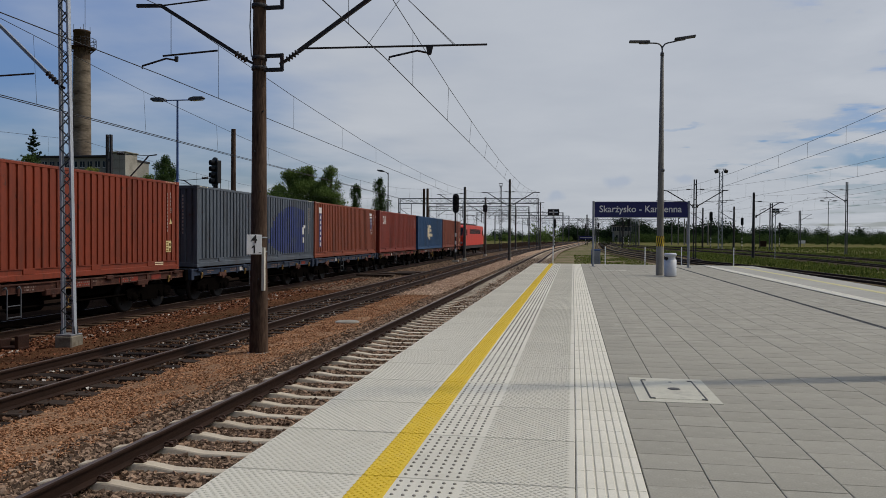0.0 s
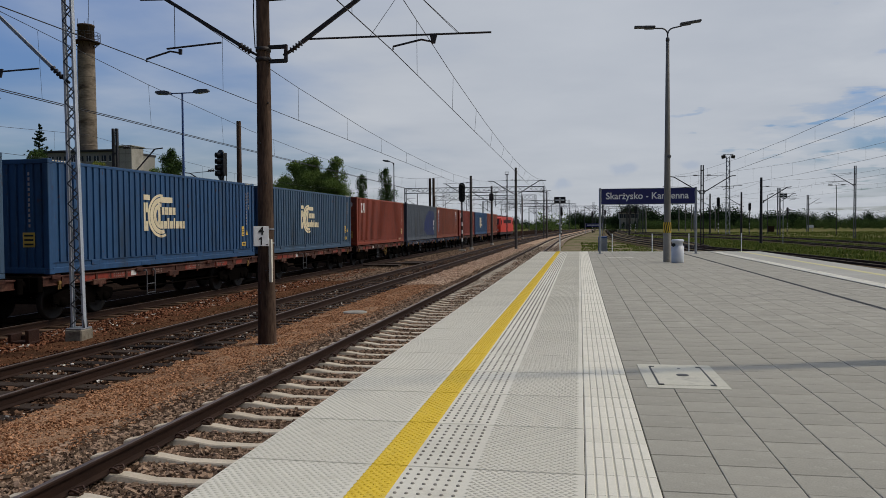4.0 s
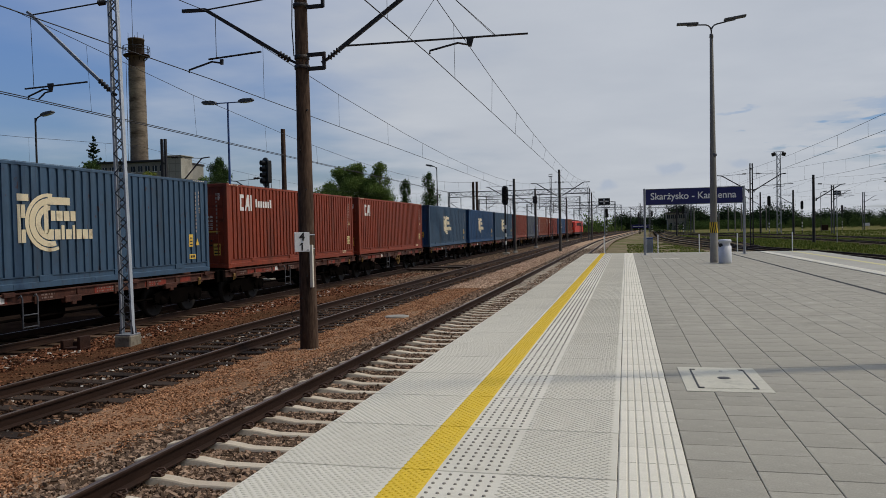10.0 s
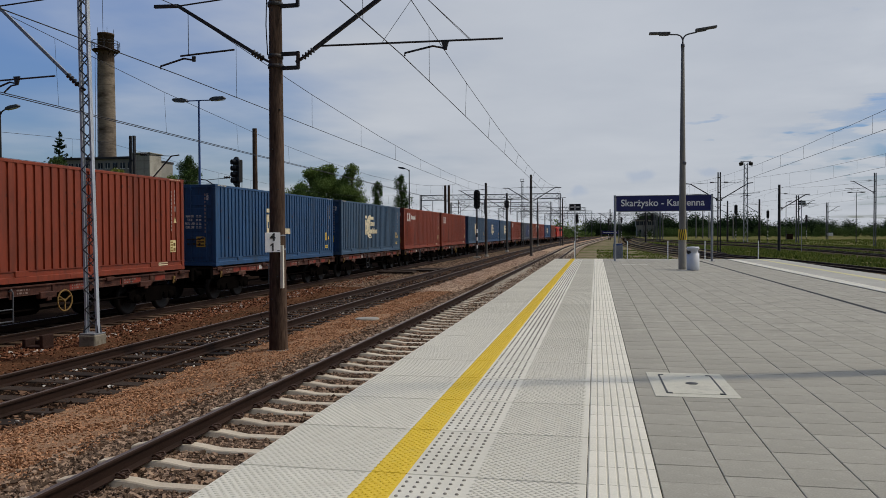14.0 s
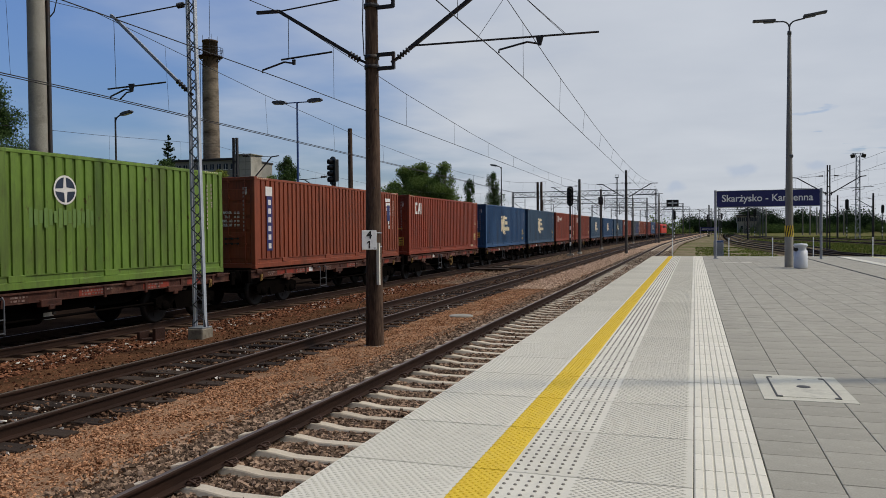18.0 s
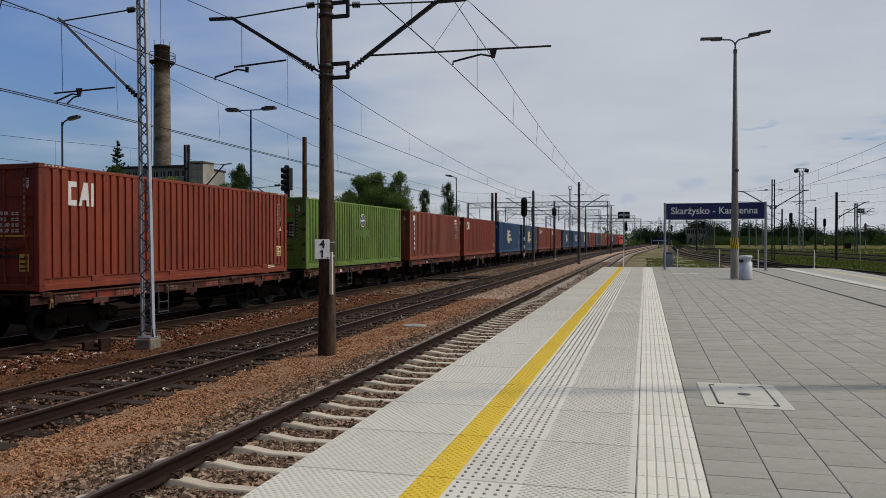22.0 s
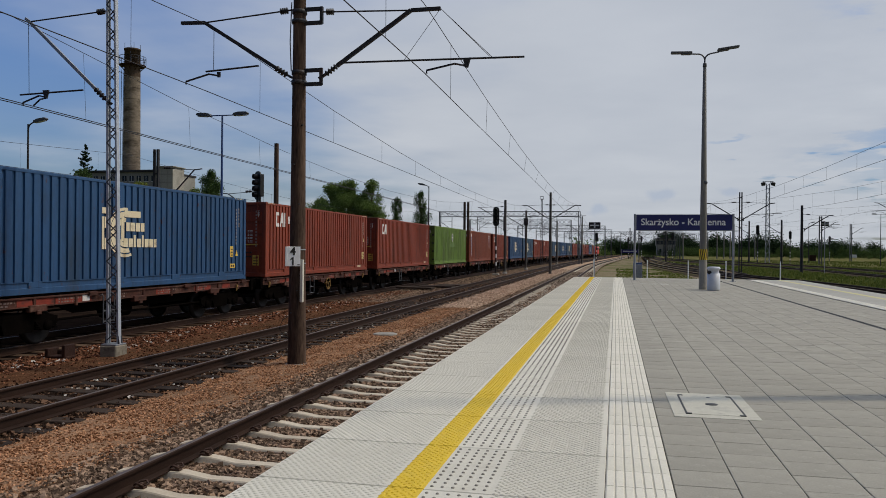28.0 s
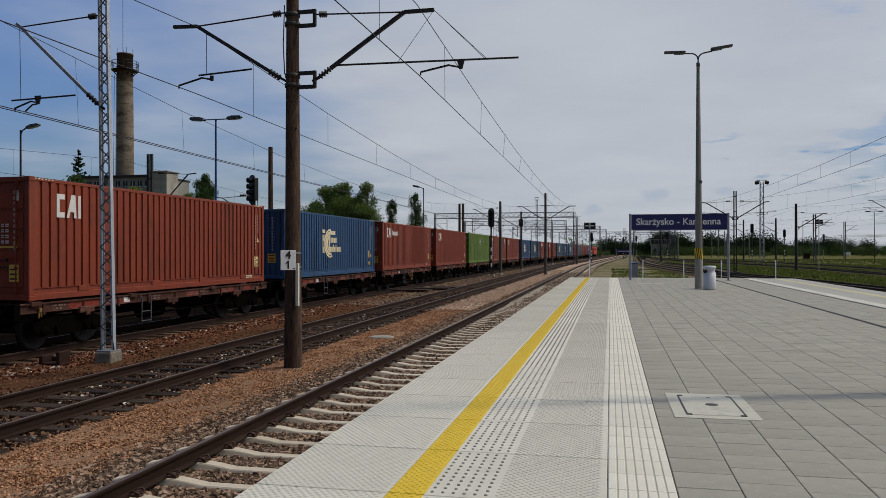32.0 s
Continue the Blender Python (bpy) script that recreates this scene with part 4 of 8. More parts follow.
    me["lock"] = fix_normals(Geo().cbox(0.14, -hl + 0.028, 0.42, 0.60, -hl + 0.047, 1.14, 0.008).mesh("lock_box"))
    me["floor"] = Geo().box(-hw + 0.05, -hl + 0.1, 0.03, hw - 0.05, hl - 0.1, 0.15).mesh("floor_frame")
    return me


BOX = container_meshes()
PAINTED = {}


def painted(key, colour):
    if (key, colour) not in PAINTED:
        me = BOX[key].copy()
        me.materials.append(M[colour])
        PAINTED[key, colour] = me
    return PAINTED[key, colour]


def bars(owner, name, material, x, y, z, rows, face="side"):
    """Bars that stand for lettering: rows of (offset along, offset up, width, height) on the side or the door end."""
    g = Geo()
    for a, u, w, h in rows:
        if face == "side":
            g.box(x, y + a, z + u, x + 0.004, y + a + w, z + u + h)
        else:
            g.box(x + a, y - 0.004, z + u, x + a + w, y, z + u + h)
    part(name, g, material, owner, kind="stuff" if len(rows) > 3 else "")


def swirl_logo(owner, y, z):
    """Nested crescents, a column and a bar in beige, with two rows of plain blocks beside them."""
    x = W40 / 2 - 0.006
    g = Geo()
    n = 18
    for r0, r1, a0, a1 in ((0.86, 1.0, 82, 292), (0.61, 0.835, 74, 288), (0.38, 0.585, 86, 276)):
        v = []
        for k in range(n + 1):
            a = radians(a0 + (a1 - a0) * k / n)
            w = (r1 - r0) * (0.7 + 0.3 * math.sin(math.pi * (0.08 + 0.84 * k / n)))
            for r in (r1 - w, r1):
                for dx in (0, 0.005):
                    v.append((x + dx, y + 0.98 + 0.76 * r * math.cos(a), z + 0.64 + 0.68 * r * math.sin(a)))
        f = []
        for k in range(n):
            b = 4 * k
            f += [(b + 1, b + 3, b + 7, b + 5), (b, b + 4, b + 6, b + 2), (b, b + 1, b + 5, b + 4), (b + 2, b + 6, b + 7, b + 3)]
        g.add(v, f)
    blocks = [(0.0, 1.12, 0.34, 0.16), (0.0, 0.18, 0.09, 0.86), (0.11, 0.18, 0.12, 0.30), (0.11, 0.74, 0.12, 0.30), (0.80, 0.40, 0.13, 0.66), (0.94, 1.06, 0.72, 0.18)]
    blocks += [(1.02, 0.68, 0.14, 0.24), (1.20, 0.68, 0.20, 0.24), (1.44, 0.68, 0.19, 0.24), (1.67, 0.68, 0.17, 0.24)]
    blocks += [(0.90, 0.24, 0.19, 0.24), (1.13, 0.24, 0.18, 0.24), (1.35, 0.24, 0.10, 0.34), (1.50, 0.24, 0.19, 0.24), (1.73, 0.24, 0.08, 0.34), (1.86, 0.24, 0.18, 0.24), (2.08, 0.24, 0.19, 0.24), (2.31, 0.24, 0.12, 0.24)]
    for a, u, w, h in blocks:
        g.box(x, y + a, z + u, x + 0.008, y + a + w, z + u + h)
    part("emblem", fix_normals(g.mesh("emblem")), M["beige"], owner, "beige emblem of nested crescents and bars")


def letter_logo(owner, y, z, w=0.66, h=0.92, word=False):
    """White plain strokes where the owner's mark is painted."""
    x = W40 / 2 - 0.006
    top = z + h * 0.62
    hook = [(y + w * 0.42, top), (y, top), (y, z), (y + w * 0.42, z), (y + w * 0.42, z + h * 0.14), (y + w * 0.15, z + h * 0.14), (y + w * 0.15, top - h * 0.14), (y + w * 0.42, top - h * 0.14)]
    wedge = [(y + w * 0.52, z), (y + w * 0.66, z), (y + w * 0.72, z + h * 0.16), (y + w * 0.92, z + h * 0.16), (y + w * 0.92, z), (y + w * 1.06, z), (y + w * 1.0, top), (y + w * 0.78, top)]
    bar = [(y + w * 1.16, z), (y + w * 1.30, z), (y + w * 1.30, top), (y + w * 1.16, top)]
    for shape in (hook, wedge, bar):
        part("mark_block", Geo().prism(shape, x, x + 0.005, "x"), M["decal"], owner, "white painted block of the owner's mark")
    for k in range(7 if word else 0):
        a = y + 1.15 + 0.19 * k
        part("mark_block", Geo().box(x, a, z + 0.14, x + 0.005, a + 0.13, z + (0.44 if k in (0, 6) else 0.37)), M["decal"], owner)


def spray_patch(owner, y0, y1):
    """A large rounded patch of spray paint on the side wall, laid over crests and hollows."""
    n, length, g = 42, L40 - 0.30, Geo()
    p, face = length / n, W40 / 2 - 0.012
    for k in range(n):
        a = -length / 2 + k * p
        for u0, u1, d in ((0.0, 0.64, 0.003), (0.72, 0.985, 0.003 - 0.041)):
            m = a + p * (u0 + u1) / 2
            if not y0 < m < y1:
                continue
            f = (m - y0) / (y1 - y0)
            top = 0.55 + 1.95 * math.sqrt(max(0.0, 1 - (1 - min(f * 1.6, 1.0)) ** 2)) - 0.5 * max(0.0, f - 0.7)
            low = 0.34 + 0.5 * (1 - min(f * 2.2, 1.0)) ** 2
            g.add([(face + d, a + p * u0, low), (face + d, a + p * u1, low), (face + d, a + p * u1, top), (face + d, a + p * u0, top)], [(0, 1, 2, 3)])
    part("graffiti", g, M["spray"], owner, "faded dark blue sprayed patch", kind="stuff")


DATA_WORDS = {}


def data_word(word):
    if word not in DATA_WORDS:
        DATA_WORDS[word] = text_mesh(word, 0.115, "lettering", 0.001, 0.004)
        DATA_WORDS[word].materials.append(M["decal"])
    return DATA_WORDS[word]


DOOR_HANDLE = fix_normals(Geo().bar((-0.11, -0.012, 0.0), (0.11, -0.012, 0.015), 0.022).cbox(-0.135, -0.02, -0.025, -0.09, 0.03, 0.04, 0.005).cbox(0.08, -0.02, -0.02, 0.12, 0.03, 0.045, 0.005).mesh("door_handle"))
DOOR_HANDLE.materials.append(M["dark_steel"])


def container(label, colour, end="door", marks=()):
    c = thing("shipping_container", label, "container", group="containers on the goods train")
    end_paint = "blue" if colour == "pale_blue" else colour   # deeper blue puts the shade of the ends into their paint
    names = {"side_r": "side_wall", "side_l": "side_wall", "end_far": "end_wall", "roof": "roof", "floor": "floor_frame"}
    for k, n in names.items():
        part(n, painted(k, colour), None, c)
    if end == "door":
        for k in (0, 1):
            d = part("door", painted("door%d" % k, end_paint), None, c)
            for z in np.linspace(0.32, H40 - 0.75, 5):
                part("door_panel", painted("pad%d" % k, end_paint), None, d, at=(0, 0, float(z)))
            for j in (0, 1):
                part("locking_bar", painted("bar%d%d" % (k, j), end_paint), None, d)
    else:
        part("end_wall", painted("end_near", end_paint), None, c)
    for i in range(4):
        part("corner_post", painted("post%d" % i, colour), None, c)
        for z in (0, 1):
            part("corner_casting", painted("cast%d%d" % (i, z), colour), None, c)
    for s in (-1, 1):
        part("top_rail", painted("top%d" % s, colour), None, c)
        part("bottom_rail", painted("bottom%d" % s, colour), None, c)
        part("header", painted("head%d" % s, colour), None, c)
        part("sill", painted("sill%d" % s, colour), None, c)
    x, hl = W40 / 2 - 0.008, L40 / 2
    # number bars at the far top corner and on the near end
    bars(c, "number_marking", M["worn_decal"], x, hl - 0.75, 1.24, [(0, 0.118 * k, 0.042, 0.075) for k in range(11)] + [(0.19, 0.86 + 0.118 * k, 0.042, 0.075) for k in range(4)] + [(0.19, 0.62, 0.07, 0.035), (0.19, 0.68, 0.07, 0.035), (0.19, 0.74, 0.07, 0.035)])
    yb = -hl + (0.022 if end == "door" else 0.03)
    bars(c, "number_marking", M["worn_decal"], 0.78 if end == "door" else 0.63, yb, 1.18, [(0, 0.13 * k, 0.05, 0.08) for k in range(11)], "end")
    for k, word in enumerate(("CUB.CAP", "PAYLOAD", "TARE", "MAX.GR") if end == "door" else ()):
        part("lettering", data_word(word), None, c, at=pose(0.22, yb - 0.014, 1.375 + 0.13 * k, 90, 0, 0) @ Matrix.Diagonal((0.72, 1.0, 1, 1)))
    if end == "door":
        bars(c, "data_marking", M["decal"], 0.46, yb - 0.012, 1.34, [(0.0, 0.13 * k + 0.045 * j, 0.07, 0.022) for k in range(4) for j in (0, 1)] + [(0.11, 0.13 * k + 0.045 * j, 0.09, 0.022) for k in range(4) for j in (0, 1)], "end")
    if end == "door":
        part("lettering", data_word("4EG1"), None, c, at=pose(0.90, yb - 0.008, 2.45, 90, -90, 0))
        part("lock_box", painted("lock", end_paint), None, c)
        for xx in (0.26, 0.50):
            for zz in (0.78, 0.94):
                part("door_handle", DOOR_HANDLE, None, c, at=(xx, -L40 / 2, zz))
    if end == "door" and colour in ("orange", "red"):
        part("arrow_band", Geo().box(-0.6, yb - 0.004, 1.235, 0.80, yb, 1.275).prism([(0.80, 1.215), (0.80, 1.295), (0.90, 1.255)], yb - 0.004, yb, "y"), M["decal_yellow"], c, "yellow arrow band across the doors")
    for e in (-1, 1):
        bars(c, "hazard_dashes", M["beige"], W40 / 2 - 0.004, e * (L40 / 2 - 0.50) - 0.32, H40 - 0.055, [(0.11 * k, 0, 0.055, 0.025) for k in range(6)])
    if end == "door" and colour == "orange":
        bars(c, "warning_plate", M["decal_yellow"], 0.66, yb, 0.45, [(0, 0, 0.26, 0.4)], "end")
        bars(c, "plate_lettering", M["black"], 0.685, yb - 0.004, 0.5, [(0, 0.11 * k, 0.2, 0.035) for k in range(3)], "end")
    elif colour in ("orange", "blue", "pale_blue"):
        bars(c, "warning_plate", M["decal_yellow"], 0.46, yb, 0.68, [(0, 0, 0.34, 0.37), (-0.93, 0.66, 0.36, 0.16)], "end")
        bars(c, "plate_lettering", M["black"], 0.50, yb - 0.004, 0.73, [(0, 0.11 * k, 0.26, 0.045) for k in range(3)] + [(-0.92, 0.64 + 0.06 * k, 0.26, 0.025) for k in range(2)], "end")
        part("warning_triangle", Geo().prism([(-0.42, 2.38), (-0.18, 2.38), (-0.30, 2.60)], yb - 0.004, yb, "y"), M["decal_yellow"], c)
        part("triangle_mark", Geo().prism([(-0.33, 2.41), (-0.27, 2.41), (-0.30, 2.53)], yb - 0.007, yb - 0.004, "y"), M["black"], c)
    if "plates" in marks:
        bars(c, "yellow_plate", M["pale_plate"], x, hl - 0.82, 0.58, [(0, 0, 0.32, 0.37)])
        bars(c, "plate_lettering", M["ochre"], x + 0.004, hl - 0.80, 0.61, [(0.0, 0.085 * k, 0.12, 0.045) for k in range(4)] + [(0.16, 0.16 * k, 0.11, 0.10) for k in range(2)])
        part("warning_triangle", Geo().prism([(hl - 0.61, 1.50), (hl - 0.45, 1.50), (hl - 0.53, 1.69)], x, x + 0.004, "x"), M["pale_plate"], c)
        bars(c, "sill_plate", M["beige"], W40 / 2 - 0.028, hl - 1.45, 0.18, [(0, 0.0, 0.5, 0.035), (0, 0.06, 0.5, 0.035)])
    if "small_plates" in marks:
        bars(c, "yellow_plate", M["decal_yellow"], x, hl - 1.15, 0.42, [(0, 0, 0.36, 0.15)])
        bars(c, "yellow_plate", M["decal_yellow"], x, hl - 1.15, 0.80, [(0, 0, 0.22, 0.38)])
        bars(c, "plate_lettering", M["black"], x + 0.004, hl - 1.12, 0.46, [(0.03, 0, 0.1, 0.07), (0.17, 0, 0.1, 0.07)])
        bars(c, "plate_lettering", M["black"], x + 0.004, hl - 1.12, 0.85, [(0.02, 0.1 * k, 0.13, 0.035) for k in range(3)])
        part("warning_triangle", Geo().prism([(hl - 0.78, 0.84), (hl - 0.58, 0.84), (hl - 0.68, 1.05)], x, x + 0.004, "x"), M["decal_yellow"], c)
    if "swirl" in marks:
        swirl_logo(c, -1.87, 0.88)
    if "mark" in marks:
        letter_logo(c, -hl + 0.9, 1.98)
    if "mark_word" in marks:
        letter_logo(c, -hl + 0.9, 1.98, word=True)
    if "column" in marks:
        bars(c, "blue_column", M["navy"], x, -hl + 0.72, 0.55, [(0, 0, 0.34, 1.75)])
        bars(c, "column_plate", M["decal"], x, -hl + 0.66, 2.31, [(0, 0, 0.40, 0.30)])
        bars(c, "column_lettering", M["decal"], x + 0.004, -hl + 0.8, 0.62, [(0, 0.28 * k, 0.17, 0.17) for k in range(6)])
        g = Geo()
        for k in range(7):
            a, w = 0.06 * k, 0.55 - 0.055 * k
            g.box(x, hl - 1.55 + a, 2.45 - 0.2 * k, x + 0.004, hl - 1.55 + a + w * (0.5 + 0.5 * (k < 4)), 2.60 - 0.2 * k)
        part("painted_patch", g, M["decal"], c, "worn blue and white painted patch")
        bars(c, "painted_patch", M["navy"], x + 0.004, hl - 1.35, 1.6, [(0, 0, 0.3, 0.7)])
    if "roundel" in marks:
        part("roundel", Geo().lathe([(0.0, 0.004), (0.32, 0.004), (0.32, 0.0)], (x, 0.25, 2.1), 20, "x", False), M["decal"], c, "round emblem, white edge and four slate fields")
        for q in range(4):
            a0 = radians(90 * q + 8)
            ring = [(0.25 + 0.275 * math.cos(a0 + radians(78) * i / 7), 2.1 + 0.275 * math.sin(a0 + radians(78) * i / 7)) for i in range(8)]
            mid = a0 + radians(52)
            part("emblem_field", Geo().prism([(0.25 + 0.07 * math.cos(mid), 2.1 + 0.07 * math.sin(mid))] + ring, x + 0.005, x + 0.008, "x"), M["wagon_blue"], c)
        bars(c, "faded_lettering", M["faded_mark"], x, -0.72, 1.28, [(0.13 * k, 0.05 * (k % 3), 0.09, 0.42 - 0.08 * (k % 3)) for k in range(14)])
        # dark stencilled data panel, hinges and a sprayed patch on the door end
        bars(c, "data_panel", M["black"], 0.08, -hl + 0.026, 1.28, [(0, 0, 0.56, 0.62)], "end")
        bars(c, "data_panel", M["black"], 0.74, -hl + 0.026, 1.2, [(0, 0, 0.13, 1.35)], "end")
        bars(c, "sprayed_patch", M["loco_red"], 0.1, -hl + 0.026, 2.1, [(0.04 * k, 0.02 * (k % 4), 0.05, 0.14 - 0.02 * (k % 3)) for k in range(10)], "end")
        for z in (0.35, 0.95, 1.55, 2.15):
            part("hinge", Geo().cbox(W40 / 2 - 0.2, -hl - 0.012, z, W40 / 2 - 0.04, -hl + 0.05, z + 0.09, 0.008), M["dark_steel"], c)
    if "graffiti" in marks:
        spray_patch(c, 0.3, 4.9)
        bars(c, "graffiti", M["decal"], x, hl - 1.6, 1.2, [(0, 0, 0.2, 0.35), (0.15, 0.3, 0.25, 0.15), (0.05, -0.4, 0.15, 0.25)])
    return c


# ---- flat wagons ----
LW = 13.2


def wagon_meshes():
    hl = LW / 2
    me = {}
    for s in (-1, 1):
        # slim outer sill, with a deeper fish-belly web set back behind it
        x0, x1 = sorted((s * 1.18, s * 1.04))
        g = Geo().prism([(-hl + 0.1, -0.05), (hl - 0.1, -0.05), (hl - 0.1, -0.27), (-hl + 0.1, -0.27)], x0, x1, "x")
        g.cbox(min(s * 1.15, s * 1.22), -hl + 0.1, -0.09, max(s * 1.15, s * 1.22), hl - 0.1, -0.05, 0.006)
        g.cbox(min(s * 1.15, s * 1.20), -hl + 0.1, -0.29, max(s * 1.15, s * 1.20), hl - 0.1, -0.265, 0.006)
        prof = [(-3.3, -0.27), (3.3, -0.27), (2.5, -0.56), (-2.5, -0.56)]
        me["web%d" % s] = fix_normals(Geo().prism(prof, min(s * 0.84, s * 0.9), max(s * 0.84, s * 0.9), "x").mesh("belly_girder"))
        for k, y in enumerate((-4.1, -0.2, 3.9)):
            me["bracket%d%d" % (s, k)] = fix_normals(Geo().cbox(min(s * 1.1, s * 1.24), y - 0.28, -0.40, max(s * 1.1, s * 1.24), y + 0.28, -0.24, 0.015).cbox(min(s * 1.2, s * 1.26), y - 0.08, -0.46, max(s * 1.2, s * 1.26), y + 0.08, -0.36, 0.01).mesh("lever_box"))
        me["rod%d" % s] = Geo().tube((s * 1.0, -4.0, -0.66), (s * 1.0, 4.0, -0.66), 0.03, n=8).mesh("brake_rod")
        me["white%d" % s] = Geo().box(min(s * 1.182, s * 1.187), -2.55, -0.25, max(s * 1.182, s * 1.187), -2.28, -0.1).mesh("label_holder")
        for y in np.arange(-5.6, 5.7, 1.4):
            g.cbox(min(s * 1.17, s * 1.215), y - 0.04, -0.34, max(s * 1.17, s * 1.215), y + 0.04, -0.06, 0.006)
        for y in (-5.9, -2.2, 2.2, 5.9):
            g.cbox(min(s * 1.1, s * 1.26), y - 0.16, -0.13, max(s * 1.1, s * 1.26), y + 0.16, -0.02, 0.01)
        me["sill%d" % s] = fix_normals(g.mesh("side_sill"))
        pick = random.Random(5)
        for k, (y, w, h) in enumerate(((-5.3, 0.5, 0.11), (-3.4, 0.8, 0.11), (-1.2, 0.42, 0.11), (0.7, 0.9, 0.11), (4.45, 0.55, 0.15), (2.9, 0.6, 0.11))):
            xx = s * 1.182
            g = Geo()
            if k == 4:
                g.box(min(xx, xx + s * 0.004), y, -0.255, max(xx, xx + s * 0.004), y + w, -0.255 + h)
            else:                                     # two rows of worn lettering bars
                for row in (0, 1):
                    a = y
                    while a < y + w * (1.0 if row else 0.7):
                        l = pick.uniform(0.03, 0.09)
                        g.box(min(xx, xx + s * 0.006), a, -0.24 + 0.07 * row, max(xx, xx + s * 0.006), a + l, -0.20 + 0.07 * row)
                        a += l + pick.uniform(0.02, 0.05)
            me["data%d%d" % (s, k)] = g.mesh("data_panel" if k == 4 else "stencil")
        g = Geo()
        for y in (-1.9, -1.45):
            g.path([(s * 1.2, y, -0.16), (s * 1.27, y, -0.11), (s * 1.3, y, -0.17), (s * 1.3, y, -0.85)], 0.02, 6)
        g.tube((s * 1.3, -1.9, -0.82), (s * 1.3, -1.45, -0.82), 0.016, n=6)
        g.tube((s * 1.3, -1.9, -0.55), (s * 1.3, -1.45, -0.55), 0.016, n=6)
        me["step%d" % s] = g.mesh("step")
        g = Geo().lathe([(0.245, -0.014), (0.275, -0.014), (0.275, 0.014), (0.245, 0.014), (0.245, -0.014)], (s * 1.29, 0.3, -0.50), 22, "x")
        for a in range(3):
            ca, sa = math.cos(a * math.pi / 1.5 + 0.5), math.sin(a * math.pi / 1.5 + 0.5)
            g.bar((s * 1.29, 0.3, -0.50), (s * 1.29, 0.3 + 0.25 * ca, -0.50 + 0.25 * sa), 0.026)
        g.tube((s * 1.1, 0.3, -0.50), (s * 1.30, 0.3, -0.50), 0.04, n=8)
        me["brake%d" % s] = fix_normals(g.mesh("brake_wheel"))
        for e in (-1, 1):
            y = e * hl
            g = Geo().lathe([(0.10, 0.0), (0.10, 0.32 * e), (0.075, 0.34 * e), (0.075, 0.56 * e), (0.21, 0.57 * e), (0.225, 0.6 * e), (0.20, 0.625 * e), (0.0, 0.635 * e)], (s * 0.875, y - 0.02 * e, -0.22), 16, "y")
            g.cbox(s * 0.875 - 0.18, y - 0.03, -0.40, s * 0.875 + 0.18, y + 0.03, -0.04, 0.01)
            me["buffer%d%d" % (s, e)] = fix_normals(g.mesh("buffer"))
    for e in (-1, 1):
        y0, y1 = sorted((e * hl, e * (hl - 0.18)))
        me["head%d" % e] = fix_normals(Geo().cbox(-1.28, y0, -0.42, 1.28, y1, -0.03, 0.015).mesh("headstock"))
        g = Geo().path([(0.05, e * hl, -0.24), (0.05, e * (hl + 0.3), -0.26), (0.05, e * (hl + 0.42), -0.2)], 0.04, 8)
        me["hose%d" % e] = Geo().path([(-0.4, e * hl, -0.36), (-0.42, e * (hl + 0.25), -0.55), (-0.38, e * (hl + 0.45), -0.75), (-0.3, e * (hl + 0.3), -0.45)], 0.025, 6).mesh("brake_hose")
        me["hook%d" % e] = g.mesh("coupling")
    g = Geo().cbox(-0.32, -hl + 0.15, -0.44, 0.32, hl - 0.15, -0.06, 0.02)
    me["spine"] = fix_normals(g.mesh("centre_girder"))
    for k, y in enumerate((-4.4, -2.2, 0.0, 2.2, 4.4)):
        me["cross%d" % k] = fix_normals(Geo().cbox(-1.05, y - 0.09, -0.3, 1.05, y + 0.09, -0.06, 0.01).mesh("cross_member"))
    g = Geo().lathe([(0.0, -0.55), (0.2, -0.5), (0.2, 0.5), (0.0, 0.55)], (0.7, -0.6, -0.62), 12, "y")
    me["tank"] = fix_normals(g.mesh("air_tank"))
    # bogie, at its own centre; deck height is 0
    for s in (-1, 1):
        prof = [(-1.25, -0.55), (-1.25, -0.72), (-0.95, -0.86), (-0.72, -0.86), (-0.5, -0.62), (-0.42, -0.88), (0.42, -0.88), (0.5, -0.62), (0.72, -0.86), (0.95, -0.86), (1.25, -0.72), (1.25, -0.55), (0.75, -0.42), (-0.75, -0.42)]
        x0, x1 = sorted((s * 0.95, s * 1.08))
        g = Geo().prism(prof, x0, x1, "x")
        for y in (-0.9, 0.9):
            g.lathe([(0.0, s * 1.14), (0.11, s * 1.14), (0.13, s * 1.10), (0.13, s * 0.95)], (0, y, -0.745), 14, "x")
        for y in (-0.62, -1.18, 0.62, 1.18):
            for k in range(4):
                g.lathe([(0.055, -0.015), (0.07, 0.0), (0.055, 0.015)], (s * 1.03, y, -0.82 + 0.05 * k), 10, "z")
        me["frame%d" % s] = fix_normals(g.mesh("bogie_frame"))
    g = Geo().cbox(-0.95, -0.2, -0.62, 0.95, 0.2, -0.42, 0.02)
    g.tube((0, 0, -0.45), (0, 0, -0.3), 0.18, n=14)
    me["bolster"] = fix_normals(g.mesh("bolster"))
    g = Geo().tube((-0.95, 0, 0), (0.95, 0, 0), 0.08, n=10)
    for s in (-1, 1):
        g.lathe([(0.08, s * 0.70), (0.36, s * 0.70), (0.40, s * 0.685), (0.485, s * 0.69), (0.485, s * 0.72), (0.46, s * 0.80), (0.41, s * 0.815), (0.37, s * 0.765), (0.12, s * 0.78), (0.08, s * 0.80)], (0, 0, 0), 28, "x")
        for k in range(3):
            a = 2 * math.pi * k / 3
